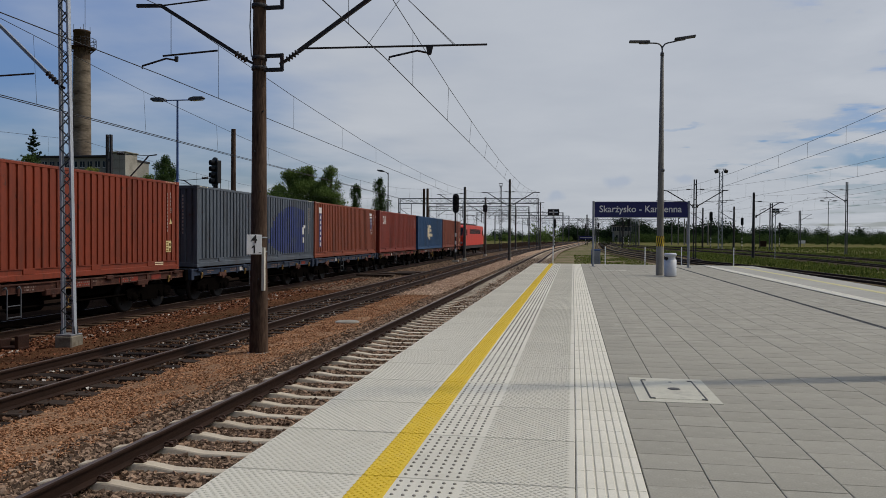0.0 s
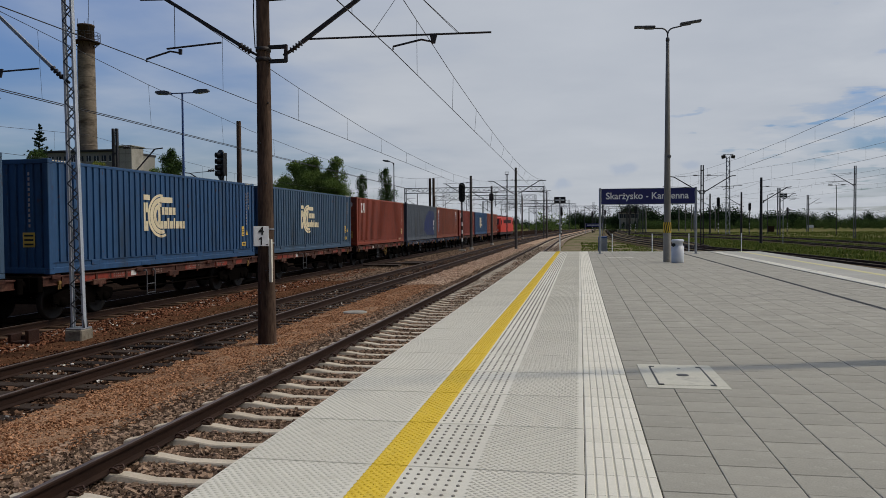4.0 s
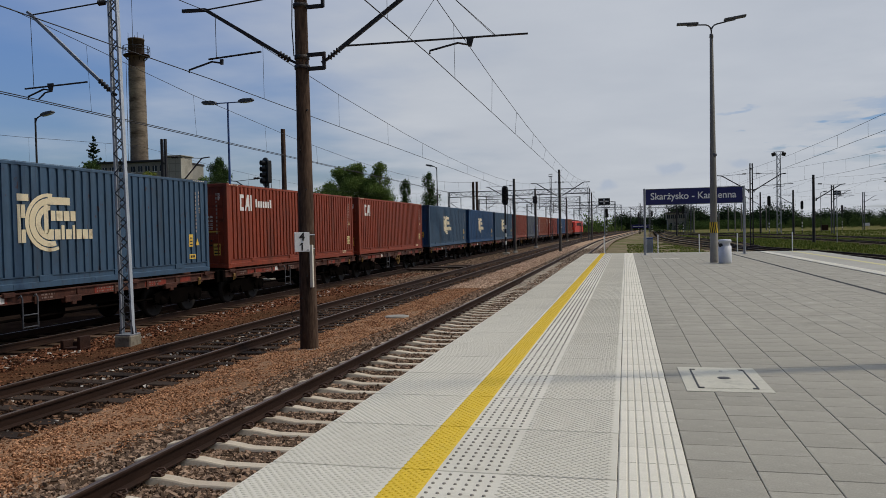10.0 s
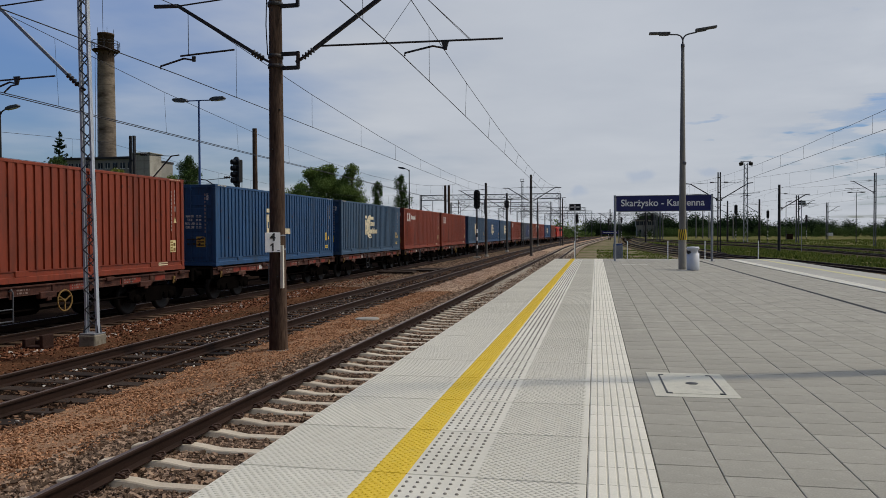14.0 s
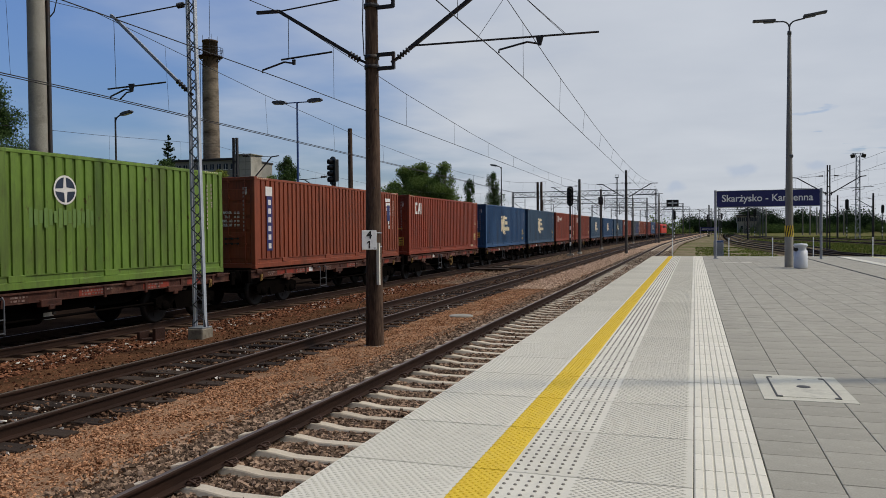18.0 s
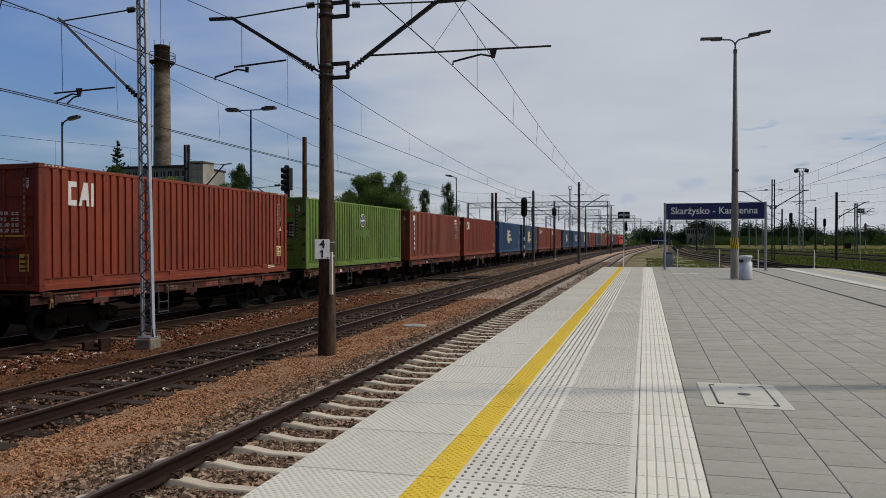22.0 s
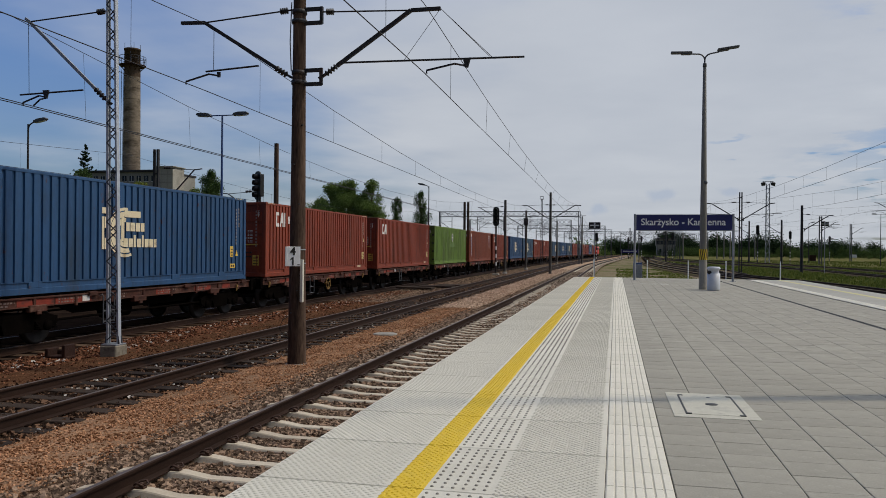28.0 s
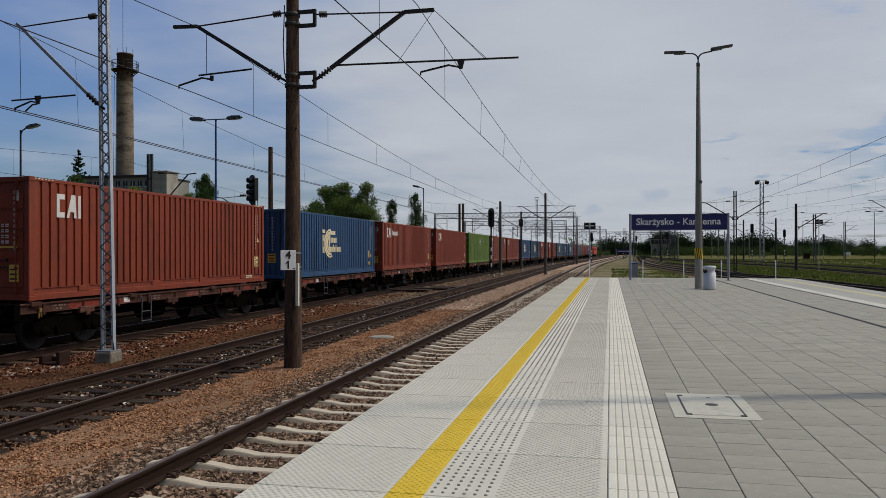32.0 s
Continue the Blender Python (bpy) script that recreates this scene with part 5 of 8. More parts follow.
            g.cbox(s * 0.77 - 0.012, 0.25 * math.cos(a) - 0.05, 0.25 * math.sin(a) - 0.02, s * 0.77 + 0.012, 0.25 * math.cos(a) + 0.05, 0.25 * math.sin(a) + 0.02, 0.004)
    me["wheelset"] = fix_normals(g.mesh("wheelset"))
    return me


WG = wagon_meshes()
for key, me_ in WG.items():
    # headstocks and belly girders share the bogie black, painting the underframe shade
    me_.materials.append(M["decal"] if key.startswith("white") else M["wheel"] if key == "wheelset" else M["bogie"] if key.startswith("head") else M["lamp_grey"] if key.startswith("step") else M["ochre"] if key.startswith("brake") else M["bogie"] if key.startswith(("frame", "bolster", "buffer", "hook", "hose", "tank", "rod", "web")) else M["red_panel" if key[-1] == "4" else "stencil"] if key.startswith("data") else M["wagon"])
WG_BLUE = {}
for key in ("sill-1", "sill1", "head-1", "head1"):
    WG_BLUE[key] = WG[key].copy()
    WG_BLUE[key].materials.clear()
    WG_BLUE[key].materials.append(M["wagon_blue"])
HANGER = fix_normals(Geo().cbox(-0.03, -0.05, -0.10, 0.03, 0.05, 0.0, 0.012).tube((0, -0.035, -0.10), (0, -0.05, -0.22), 0.02, n=8).tube((0, 0.035, -0.10), (0, 0.03, -0.2), 0.02, n=8).mesh("tie_down"))
HANGER.materials.append(M["ochre"])
WHEELS = []


RED_PANEL = []
for tall in (0.155, 0.135):
    RED_PANEL.append(Geo().box(-0.003, 0, 0, 0.0, 1, tall).mesh("painted_panel"))
    RED_PANEL[-1].materials.append(M["red_panel"])


def wagon(label, blue=False, hand_brake=False):
    w = thing("flat_wagon", label, "wagon", group="flat wagons of the goods train")
    pick = lambda k: WG_BLUE[k] if blue and k in WG_BLUE else WG[k]
    for s in (-1, 1):
        sill = part("side_sill", pick("sill%d" % s), None, w)
        if s == 1:
            for k in range(6):
                part("data_panel" if k == 4 else "stencil", WG["data%d%d" % (s, k)], None, sill, kind="" if k == 4 else "stuff")
            for y in (-5.75, -3.9, -2.1, 1.9, 3.7, 5.45) if blue else (-5.75, 5.45):
                part("tie_down", HANGER, None, sill, "ochre-yellow tie-down fitting", at=(1.22, y, -0.18))
            for k, (y, l) in enumerate(((-4.72, 1.15), (-3.5, 1.3), (0.62, 0.8), (2.72, 0.5), (3.3, 0.42))):
                if not blue:
                    part("painted_panel", RED_PANEL[k % 2], None, sill, "dull red lettered panel", at=pose(1.1835, y, -0.258) @ Matrix.Diagonal((1, l, 1, 1)))
        part("belly_girder", WG["web%d" % s], None, w)
        for k in range(3):
            part("lever_box", WG["bracket%d%d" % (s, k)], None, w)
        part("brake_rod", WG["rod%d" % s], None, w)
        part("label_holder", WG["white%d" % s], None, sill, "small white label holder")
        part("step", WG["step%d" % s], None, w)
        if hand_brake:
            part("brake_wheel", WG["brake%d" % s], None, w)
        for e in (-1, 1):
            part("buffer", WG["buffer%d%d" % (s, e)], None, w)
    for e in (-1, 1):
        part("headstock", pick("head%d" % e), None, w)
        part("coupling", WG["hook%d" % e], None, w)
        part("brake_hose", WG["hose%d" % e], None, w)
    part("centre_girder", WG["spine"], None, w)
    for k in range(5):
        part("cross_member", WG["cross%d" % k], None, w)
    part("air_tank", WG["tank"], None, w)
    for e in (-1, 1):
        b = part("bogie", WG["bolster"], None, w, at=(0, e * 4.55, 0))
        for s in (-1, 1):
            part("bogie_frame", WG["frame%d" % s], None, b)
        for a in (-0.9, 0.9):
            WHEELS.append(part("wheelset", WG["wheelset"], None, b, at=(0, a, -0.745)))
    return w


# front to back: far end of each box at the start, paint, end, marks, label
TRAIN = [
    (88.5, "brown", "door", ("plates",), "rust-red forty-foot container behind the locomotive"),
    (75.9, "blue", "door", ("swirl",), "blue forty-foot container with a beige emblem"),
    (62.7, "red", "door", ("mark",), "rust-red container with a small white mark"),
    (49.4, "brown", "door", ("column",), "dull brown container with a vertical lettered band"),
    (37.0, "grey", "end", ("graffiti",), "grey weathered container with a blue graffiti patch"),
    (23.55, "orange", "door", ("mark", "plates"), "orange-red container with a white painted mark"),
    (10.1, "pale_blue", "end", ("swirl", "small_plates"), "faded blue container with a large beige emblem"),
    (-3.2, "blue", "end", ("swirl", "small_plates"), "blue corrugated container with a beige emblem"),
    (-16.9, "pale_blue", "end", ("swirl", "small_plates"), "faded grey-blue container with a large beige emblem"),
    (-31.1, "orange", "door", ("mark", "plates"), "orange-red container with a white painted mark"),
    (-44.2, "orange", "door", ("mark_word", "plates"), "orange-red container with a white mark and word"),
    (-57.6, "pale_blue", "door", ("swirl", "small_plates"), "faded blue container with a large beige emblem"),
    (-71.1, "blue", "door", ("swirl", "small_plates"), "deep blue container with a large beige emblem"),
    (-85.4, "orange", "door", ("mark", "plates"), "orange-red container with a white painted mark"),
    (-99.0, "brown", "door", ("column",), "dull brown container with a dark vertical lettered band"),
    (-112.9, "green", "door", ("roundel",), "bright green container with a pale round emblem"),
    (-126.8, "orange", "door", ("mark", "plates"), "orange-red container with a white painted mark"),
    (-140.9, "orange", "door", ("mark_word", "plates"), "orange-red container with a white mark and word"),
    (-154.7, "blue", "end", ("swirl", "small_plates"), "bright blue container with a large beige emblem"),
    (-168.8, "orange", "door", ("mark", "plates"), "orange-red container, the last one seen"),
]
CONSIST = []                                          # (thing, centre along the train at the start, height over the rail)
for n, (far, colour, end, marks, label) in enumerate(TRAIN):
    CONSIST.append((container(label, colour, end, marks), far - L40 / 2, DECK))
    blue = n in (3, 4)
    CONSIST.append((wagon("slate-blue flat wagon with yellow fittings" if blue else "rust-brown flat container wagon with grimy, shade-dark bogies", blue, n % 4 == 1), far - L40 / 2, DECK))


def locomotive():
    lo = thing("locomotive", "bright red electric locomotive at the head of the train", "locomotive")
    hl, hw = 9.4, 1.48
    g = Geo()
    prof = [(-hl, 1.25), (-hl, 2.3), (-hl + 0.55, 3.55), (-hl + 1.1, 3.78), (hl - 1.1, 3.78), (hl - 0.55, 3.55), (hl, 2.3), (hl, 1.25)]
    g.prism(prof, -hw, hw, "x")
    part("body", g, M["loco_red"], lo)
    g = Geo()
    for y in np.arange(-5.5, 5.6, 0.32):
        g.box(hw, y, 2.7, hw + 0.012, y + 0.2, 3.3)
    part("grille", g, M["dark_steel"], lo)
    part("skirt", Geo().cbox(-1.4, -hl + 0.2, 0.85, 1.4, hl - 0.2, 1.26, 0.02), M["dark_steel"], lo)
    for e in (-1, 1):
        g = Geo().add([(sx * 1.15, e * (hl + 0.02 - 0.44 * (z - 2.45)), z) for z in (2.45, 3.4) for sx in (-1, 1)], [(0, 1, 3, 2)])
        part("windscreen", g, M["window"], lo)
        for s in (-1, 1):
            part("cab_window", Geo().box(min(s * hw, s * (hw + 0.01)), e * 8.2 - 0.4, 2.5, max(s * hw, s * (hw + 0.01)), e * 8.2 + 0.4, 3.2), M["window"], lo)
            part("buffer", Geo().lathe([(0.12, 0.0), (0.12, 0.4 * e), (0.24, 0.42 * e), (0.24, 0.46 * e), (0, 0.47 * e)], (s * 0.875, e * hl, 1.05), 14, "y"), M["bogie"], lo)
            part("headlight", Geo().lathe([(0.0, 0.03 * e), (0.13, 0.03 * e), (0.13, 0)], (s * 1.0, e * hl, 1.6), 12, "y"), M["glass"], lo)
        b = part("bogie", Geo().cbox(-1.2, e * 5.2 - 2.1, 0.5, 1.2, e * 5.2 + 2.1, 0.95, 0.05), M["bogie"], lo)
        for a in (-1.3, 1.3):
            part("wheelset", Geo().lathe([(0.1, -0.8), (0.6, -0.8), (0.6, -0.68), (0.1, -0.68), (0.1, 0.68), (0.6, 0.68), (0.6, 0.8), (0.1, 0.8)], (0, e * 5.2 + a, 0.6), 24, "x"), M["wheel"], b)
    g = Geo()
    for y in (-4, -1.5, 1.0, 3.6):
        g.cbox(-0.9, y, 3.78, 0.9, y + 1.6, 4.02, 0.03)
    part("roof_equipment", g, M["dark_steel"], lo)
    g = Geo()
    for s in (-1, 1):
        g.path([(s * 0.5, 5.2, 3.85), (s * 0.45, 7.0, 4.5), (s * 0.4, 5.4, 5.25)], 0.03, 6)
    g.tube((-0.8, 5.4, 5.28), (0.8, 5.4, 5.28), 0.03, n=6)
    part("pantograph", g, M["dark_steel"], lo)
    return lo


CONSIST.append((locomotive(), 100.2, 0.0))


# ---- overhead line ----
def insulator_rod(g, p0, p1, sheds=6, r=0.06):
    """A ribbed insulator between two points."""
    p0, p1 = Vector(p0), Vector(p1)
    pts, rad = [], []
    for k in range(sheds):
        for f, rr in ((0.1, 0.45), (0.45, 1.0), (0.6, 1.0), (0.9, 0.45)):
            pts.append(p0.lerp(p1, (k + f) / sheds))
            rad.append(r * rr)
    g.path(pts, rad, 8)


def concrete_mast(x, y, z0, z1, r0=0.21, r1=0.14, label="tall round concrete catenary mast, stained dark brown", n=14, paint="old_concrete"):
    m = thing("catenary_mast", label, "mast", (x, y, 0), group="catenary masts")
    if isinstance(r0, list):
        part("pole", Geo().path([(0, 0, z) for z in r1], r0, n), M[paint], m)
        r0 = r0[0]
    else:
        part("pole", Geo().tube((0, 0, z0), (0, 0, z1), r0, r1, n), M[paint], m)
    part("footing", Geo().lathe([(r0 + 0.10, z0 - 0.2), (r0 + 0.10, z0 + 0.03), (r0 + 0.02, z0 + 0.07)], (0, 0, 0), n), M["concrete"], m)
    return m


def clamp(m, z, r, s=0):
    g = Geo().lathe([(r - 0.01, z - 0.04), (r + 0.022, z - 0.04), (r + 0.022, z + 0.04), (r - 0.01, z + 0.04)], (0, 0, 0), 14)
    if s:
        for dz in (-0.04, 0.24):
            g.bar((0, -0.02, z + dz), (s * (r + 0.36), -0.02, z + dz), 0.05, 0.075)
        g.bar((s * (r + 0.35), -0.02, z - 0.06), (s * (r + 0.35), -0.02, z + 0.28), 0.06, 0.06)
    part("clamp", g, M["dark_steel"], m)


def arm(m, s, foot, knee, tip, stay, tube0, tube1, drop0, drop1, hang=True, k_=1.0):
    """One bracket: sloping strut with insulator, horizontal stay, registration tube and drop arm; (x, z) pairs on the mast."""
    P = lambda p: (p[0], 0, p[1])
    f, k = Vector(P(foot)), Vector(P(knee))
    a, b = f.lerp(k, 0.04), f.lerp(k, 0.17)
    g = Geo()
    g.bar(b, k, 0.09 * k_, 0.11 * k_)
    g.bar(k, P(tip), 0.09 * k_, 0.10 * k_)
    part("strut", g, M["dark_steel"], m)
    part("pivot", Geo().bar(a, (foot[0] - s * 0.07, 0, foot[1] - 0.03), 0.05, 0.05), M["dark_steel"], m)
    g = Geo()
    insulator_rod(g, a, b, 4, 0.066)
    part("insulator", g, M["insulator"], m)
    g = Geo()
    st = Vector(P(stay))
    insulator_rod(g, st.lerp(k, 0.05), st.lerp(k, 0.14), 4, 0.07)
    part("insulator", g, M["insulator"], m)
    part("stay", Geo().tube(st, k, 0.016, n=6), M["dark_steel"], m)
    part("registration_tube", Geo().tube(P(tube0), P(tube1), 0.020, n=8), M["dark_steel"], m)
    g = Geo()
    d0, d1 = Vector(P(drop0)), Vector(P(drop1))
    w_, h_ = (0.08, 0.16) if hang or k_ < 0.62 else (0.035, 0.08)
    g.prism([(drop0[0] - w_, drop0[1] + h_), (drop0[0] + w_, drop0[1] + h_), (drop0[0] + 0.03, drop0[1] - 0.03), (drop0[0] - 0.03, drop0[1] - 0.03)], -0.02, 0.02, "y")
    g.path([d0, d0.lerp(d1, 0.3) + Vector((0, 0, 0.09)), d1 + Vector((0, 0, 0.06)), d1], 0.02, 6)
    part("drop_arm", g, M["dark_steel"], m)
    if hang:
        part("hanger", Geo().tube(P(tip), (tube1[0] - 0.6, 0, tube1[1]), 0.006, n=4).tube(P(tip), (tube1[0] - 0.63, 0.02, tube1[1]), 0.005, n=4).tube(P(tip), (2.2, 0, tube1[1] + 0.02), 0.005, n=4), M["wire"], m)


def near_mast():
    m = concrete_mast(-6.25, 14.4, -1.0, 9.2, [0.188, 0.16, 0.13, 0.11], [-1.0, 1.2, 5.5, 9.2])
    for z in (4.78, 6.02):
        clamp(m, z, 0.135, 1)
        clamp(m, z + 0.2, 0.13)
    arm(m, -1, (-0.18, 4.9), (-2.14, 6.13), (-2.68, 6.15), (-0.15, 6.28), (-0.9, 5.17), (-2.1, 5.1), (-1.8, 5.0), (-2.56, 4.85), False, 0.66)
    part("hanger", Geo().tube((-1.92, 0, 6.0), (-1.92, 0, 5.12), 0.007, n=5), M["wire"], m)
    arm(m, 1, (0.5, 4.88), (2.35, 6.12), (2.95, 6.12), (0.48, 6.2), (0.94, 5.15), (4.6, 5.10), (3.48, 4.97), (2.68, 4.86), True, 0.68)
    plate = pose(0.025, -0.2925, 0, 0, 0, 36)
    part("number_plate", Geo().cbox(-0.152, -0.0075, 1.045, 0.152, 0.0075, 1.438, 0.004), M["white"], m, at=plate, label="white plate with the figures 4 and 1")
    part("figure", text_mesh("4", 0.215, bold=0.006), M["black"], m, at=plate @ pose(0.0, -0.0125, 1.34, 90, 0, 0))
    part("figure", Geo().prism([(0.016, 1.07), (0.016, 1.225), (-0.012, 1.225), (-0.05, 1.19), (-0.05, 1.165), (-0.014, 1.185), (-0.014, 1.07)], -0.0135, -0.0085, "y"), M["black"], m, at=plate)
    part("wire_loop", Geo().path([(-0.16, -0.08, 0.02), (-0.27, -0.1, -0.05), (-0.34, -0.1, -0.22), (-0.27, -0.08, -0.36), (-0.17, -0.06, -0.42)], 0.008, 5), M["black"], m)
    for k, (a, z) in enumerate(((-70, 0.55), (-60, 2.3), (-100, 3.1), (-40, 3.9), (-110, 0.1))):
        part("step_stub", Geo().tube((0.13 * math.cos(radians(a)), 0.13 * math.sin(radians(a)), z), (0.19 * math.cos(radians(a)), 0.19 * math.sin(radians(a)), z), 0.016, n=6), M["dark_steel"], m)
    part("plate_bar", Geo().box(0.09, -0.0115, 1.07, 0.135, -0.0085, 1.085), M["black"], m, at=plate)
    g = Geo()
    for z in (1.1, 1.38):
        g.lathe([(0.155, z - 0.012), (0.168, z - 0.012), (0.168, z + 0.012), (0.155, z + 0.012)], (0, 0, 0), 14)
        g.box(-0.03, -0.29, z - 0.012, 0.03, -0.15, z + 0.012)
    part("plate_strap", g, M["steel"], m)
    part("white_band", Geo().box(0.125, -0.165, 0.32, 0.182, -0.10, 1.18), M["guide"], m, "narrow white weathered marking board")
    part("cable", Geo().path([(-0.13, -0.1, 5.0), (-0.16, -0.1, 5.6), (-0.13, -0.1, 6.4)], 0.012, 6), M["black"], m)
    return m


near_mast()


def lattice(owner, w0, w1, z0, z1, step, leg=0.045, lace=0.02, material="steel"):
    """Four corner angles with zigzag lacing; each leg and each side's lacing is a part."""
    at_ = lambda z: (w0 + (w1 - w0) * (z - z0) / (z1 - z0)) / 2
    for sx in (-1, 1):
        for sy in (-1, 1):
            part("leg", Geo().bar((sx * at_(z0), sy * at_(z0), z0), (sx * at_(z1), sy * at_(z1), z1), leg), M[material], owner)
    zs = np.arange(z0, z1, step)
    for side in range(4):
        g = Geo()
        for k, z in enumerate(zs):
            z_ = min(z + step, z1)
            s = 1 if k % 2 else -1
            a, b = at_(z), at_(z_)
            p, q = [((s * a, -a, z), (-s * b, -b, z_)), ((s * a, a, z), (-s * b, b, z_)), ((-a, s * a, z), (-b, -s * b, z_)), ((a, s * a, z), (b, -s * b, z_))][side]
            g.bar(p, q, lace)
        part("lacing", g, M[material], owner, kind="stuff")


def truss_mast(x, y, z0, z1, label="slender galvanised lattice catenary mast on a concrete block", lean=0.0, paint="pale_steel"):
    m = thing("lattice_mast", label, "mast", (x, y, 0), group="lattice masts")
    part("block", Geo().cbox(-0.205, -0.21, z0 - 0.5, 0.205, 0.21, z0, 0.025), M["mast_block"], m)
    part("base_plate", Geo().cbox(-0.19, -0.19, z0, 0.19, 0.19, z0 + 0.03, 0.005), M["steel"], m)
    for sx in (-1, 1):
        for yy in (-0.06, 0.052):
            part("gusset", Geo().prism([(sx * 0.15, z0 + 0.03), (sx * 0.19, z0 + 0.03), (sx * 0.165, z0 + 0.2), (sx * 0.15, z0 + 0.2)], yy, yy + 0.01, "y"), M["lamp_grey"], m)
    for s in (-1, 1):
        v = []
        for z, w, dx in ((z0 + 0.03, 0.145, 0.0), (z1, 0.095, lean)):
            v += [(s * (w + a) + dx, b, z) for a, b in ((0.012, -0.05), (0.012, 0.05), (-0.034, 0.05), (-0.034, 0.042), (0.0, 0.042), (0.0, -0.042), (-0.034, -0.042), (-0.034, -0.05))]
        part("channel", Geo().add(v, [(k, (k + 1) % 8, 8 + (k + 1) % 8, 8 + k) for k in range(8)] + [tuple(range(8))[::-1], tuple(range(8, 16))]), M[paint], m)
    at_ = lambda z: (0.14 - 0.05 * (z - z0) / (z1 - z0), lean * (z - z0) / (z1 - z0))
    for yy in (-0.054, 0.054):
        g = Geo()
        for k, z in enumerate(np.arange(z0 + 0.1, z1 - 0.25, 0.22)):
            s = (1 if k % 2 else -1) * (1 if yy < 0 else -1)
            (wa, da), (wb, db) = at_(z), at_(z + 0.22)
            g.bar((s * wa + da, yy, z), (-s * wb + db, yy, z + 0.22), 0.008, 0.026)
        part("lacing", g, M["lamp_grey"], m, kind="stuff")
    return m


tm = truss_mast(-10.82, 14.85, -0.78, 8.6, lean=-0.14)
arm(tm, -1, (-0.17, 4.62), (-2.26, 6.55), (-2.37, 6.63), (-0.2, 6.68), (-0.84, 4.93), (-2.5, 4.88), (-1.81, 4.8), (-2.42, 4.64), False, 0.6)
part("second_drop_arm", Geo().path([(-1.81, 0, 4.78), (-1.96, 0, 4.76), (-2.14, 0, 4.62)], 0.018, 6), M["dark_steel"], tm)
part("hanger", Geo().tube((-2.29, 0, 6.55), (-2.26, 0, 4.9), 0.007, n=5), M["wire"], tm)
for o in tm.children:
    if o.name.startswith("strut"):
        o.data.materials.clear()
        o.data.materials.append(M["steel"])

for (x, y, top) in ((-6.2, 75.5, 7.1), (-6.2, 136, 7.4)):
    m = concrete_mast(x + bend(y), y, -1.0, top, 0.15, 0.11, "round grey concrete catenary mast", 12, "mast_grey")
    for z in (4.5, 5.85):
        clamp(m, z, 0.14)
    arm(m, -1, (-0.18, 4.5), (-2.24, 5.8), (-2.78, 5.82), (-0.15, 5.9), (-0.98, 4.9), (-2.2, 4.75), (-1.9, 4.62), (-2.66, 4.5), False, 0.7)
    arm(m, 1, (0.18, 4.5), (2.35, 5.8), (2.95, 5.8), (0.15, 5.88), (0.95, 4.76), (3.4, 4.8), (2.9, 4.62), (2.3, 4.52), False, 0.7)
for (y, top) in ((76, 6.4), (94.4, 6.3), (138, 6.7)):
    t_ = concrete_mast(-10.75 + bend(y), y, -0.85, top, 0.15, 0.12, "slim grey catenary mast beside the goods track", 12, "mast_grey")
    if y == 94.4:
        part("equipment_box", Geo().cbox(-0.28, -0.45, 4.5, 0.28, -0.12, 5.3, 0.03), M["dark_steel"], t_)
        part("bracket", Geo().box(-0.2, -0.2, 4.44, 0.2, 0.1, 4.5).box(-0.2, -0.2, 5.3, 0.2, 0.1, 5.36), M["dark_steel"], t_)
    arm(t_, -1, (-0.14, 4.2), (-2.6, 5.65), (-2.8, 5.65), (-0.12, 5.75), (-1.15, 4.6), (-2.93, 4.63), (-2.2, 4.5), (-2.95, 4.36), False, 0.65)

big = concrete_mast(-18.62, 17.9, -1.1, 12.5, 0.262, 0.245, "massive pale concrete column behind the goods train", 18, "concrete")
part("cable_duct", Geo().cbox(0.17, 0.17, -1.0, 0.27, 0.27, 12.4, 0.01), M["dark_steel"], big)
part("cable_loop", Geo().path([(0.24, 0.24, 7.9), (0.34, 0.34, 8.1), (0.4, 0.4, 8.5), (0.42, 0.42, 9.2)], 0.02, 6), M["black"], big)


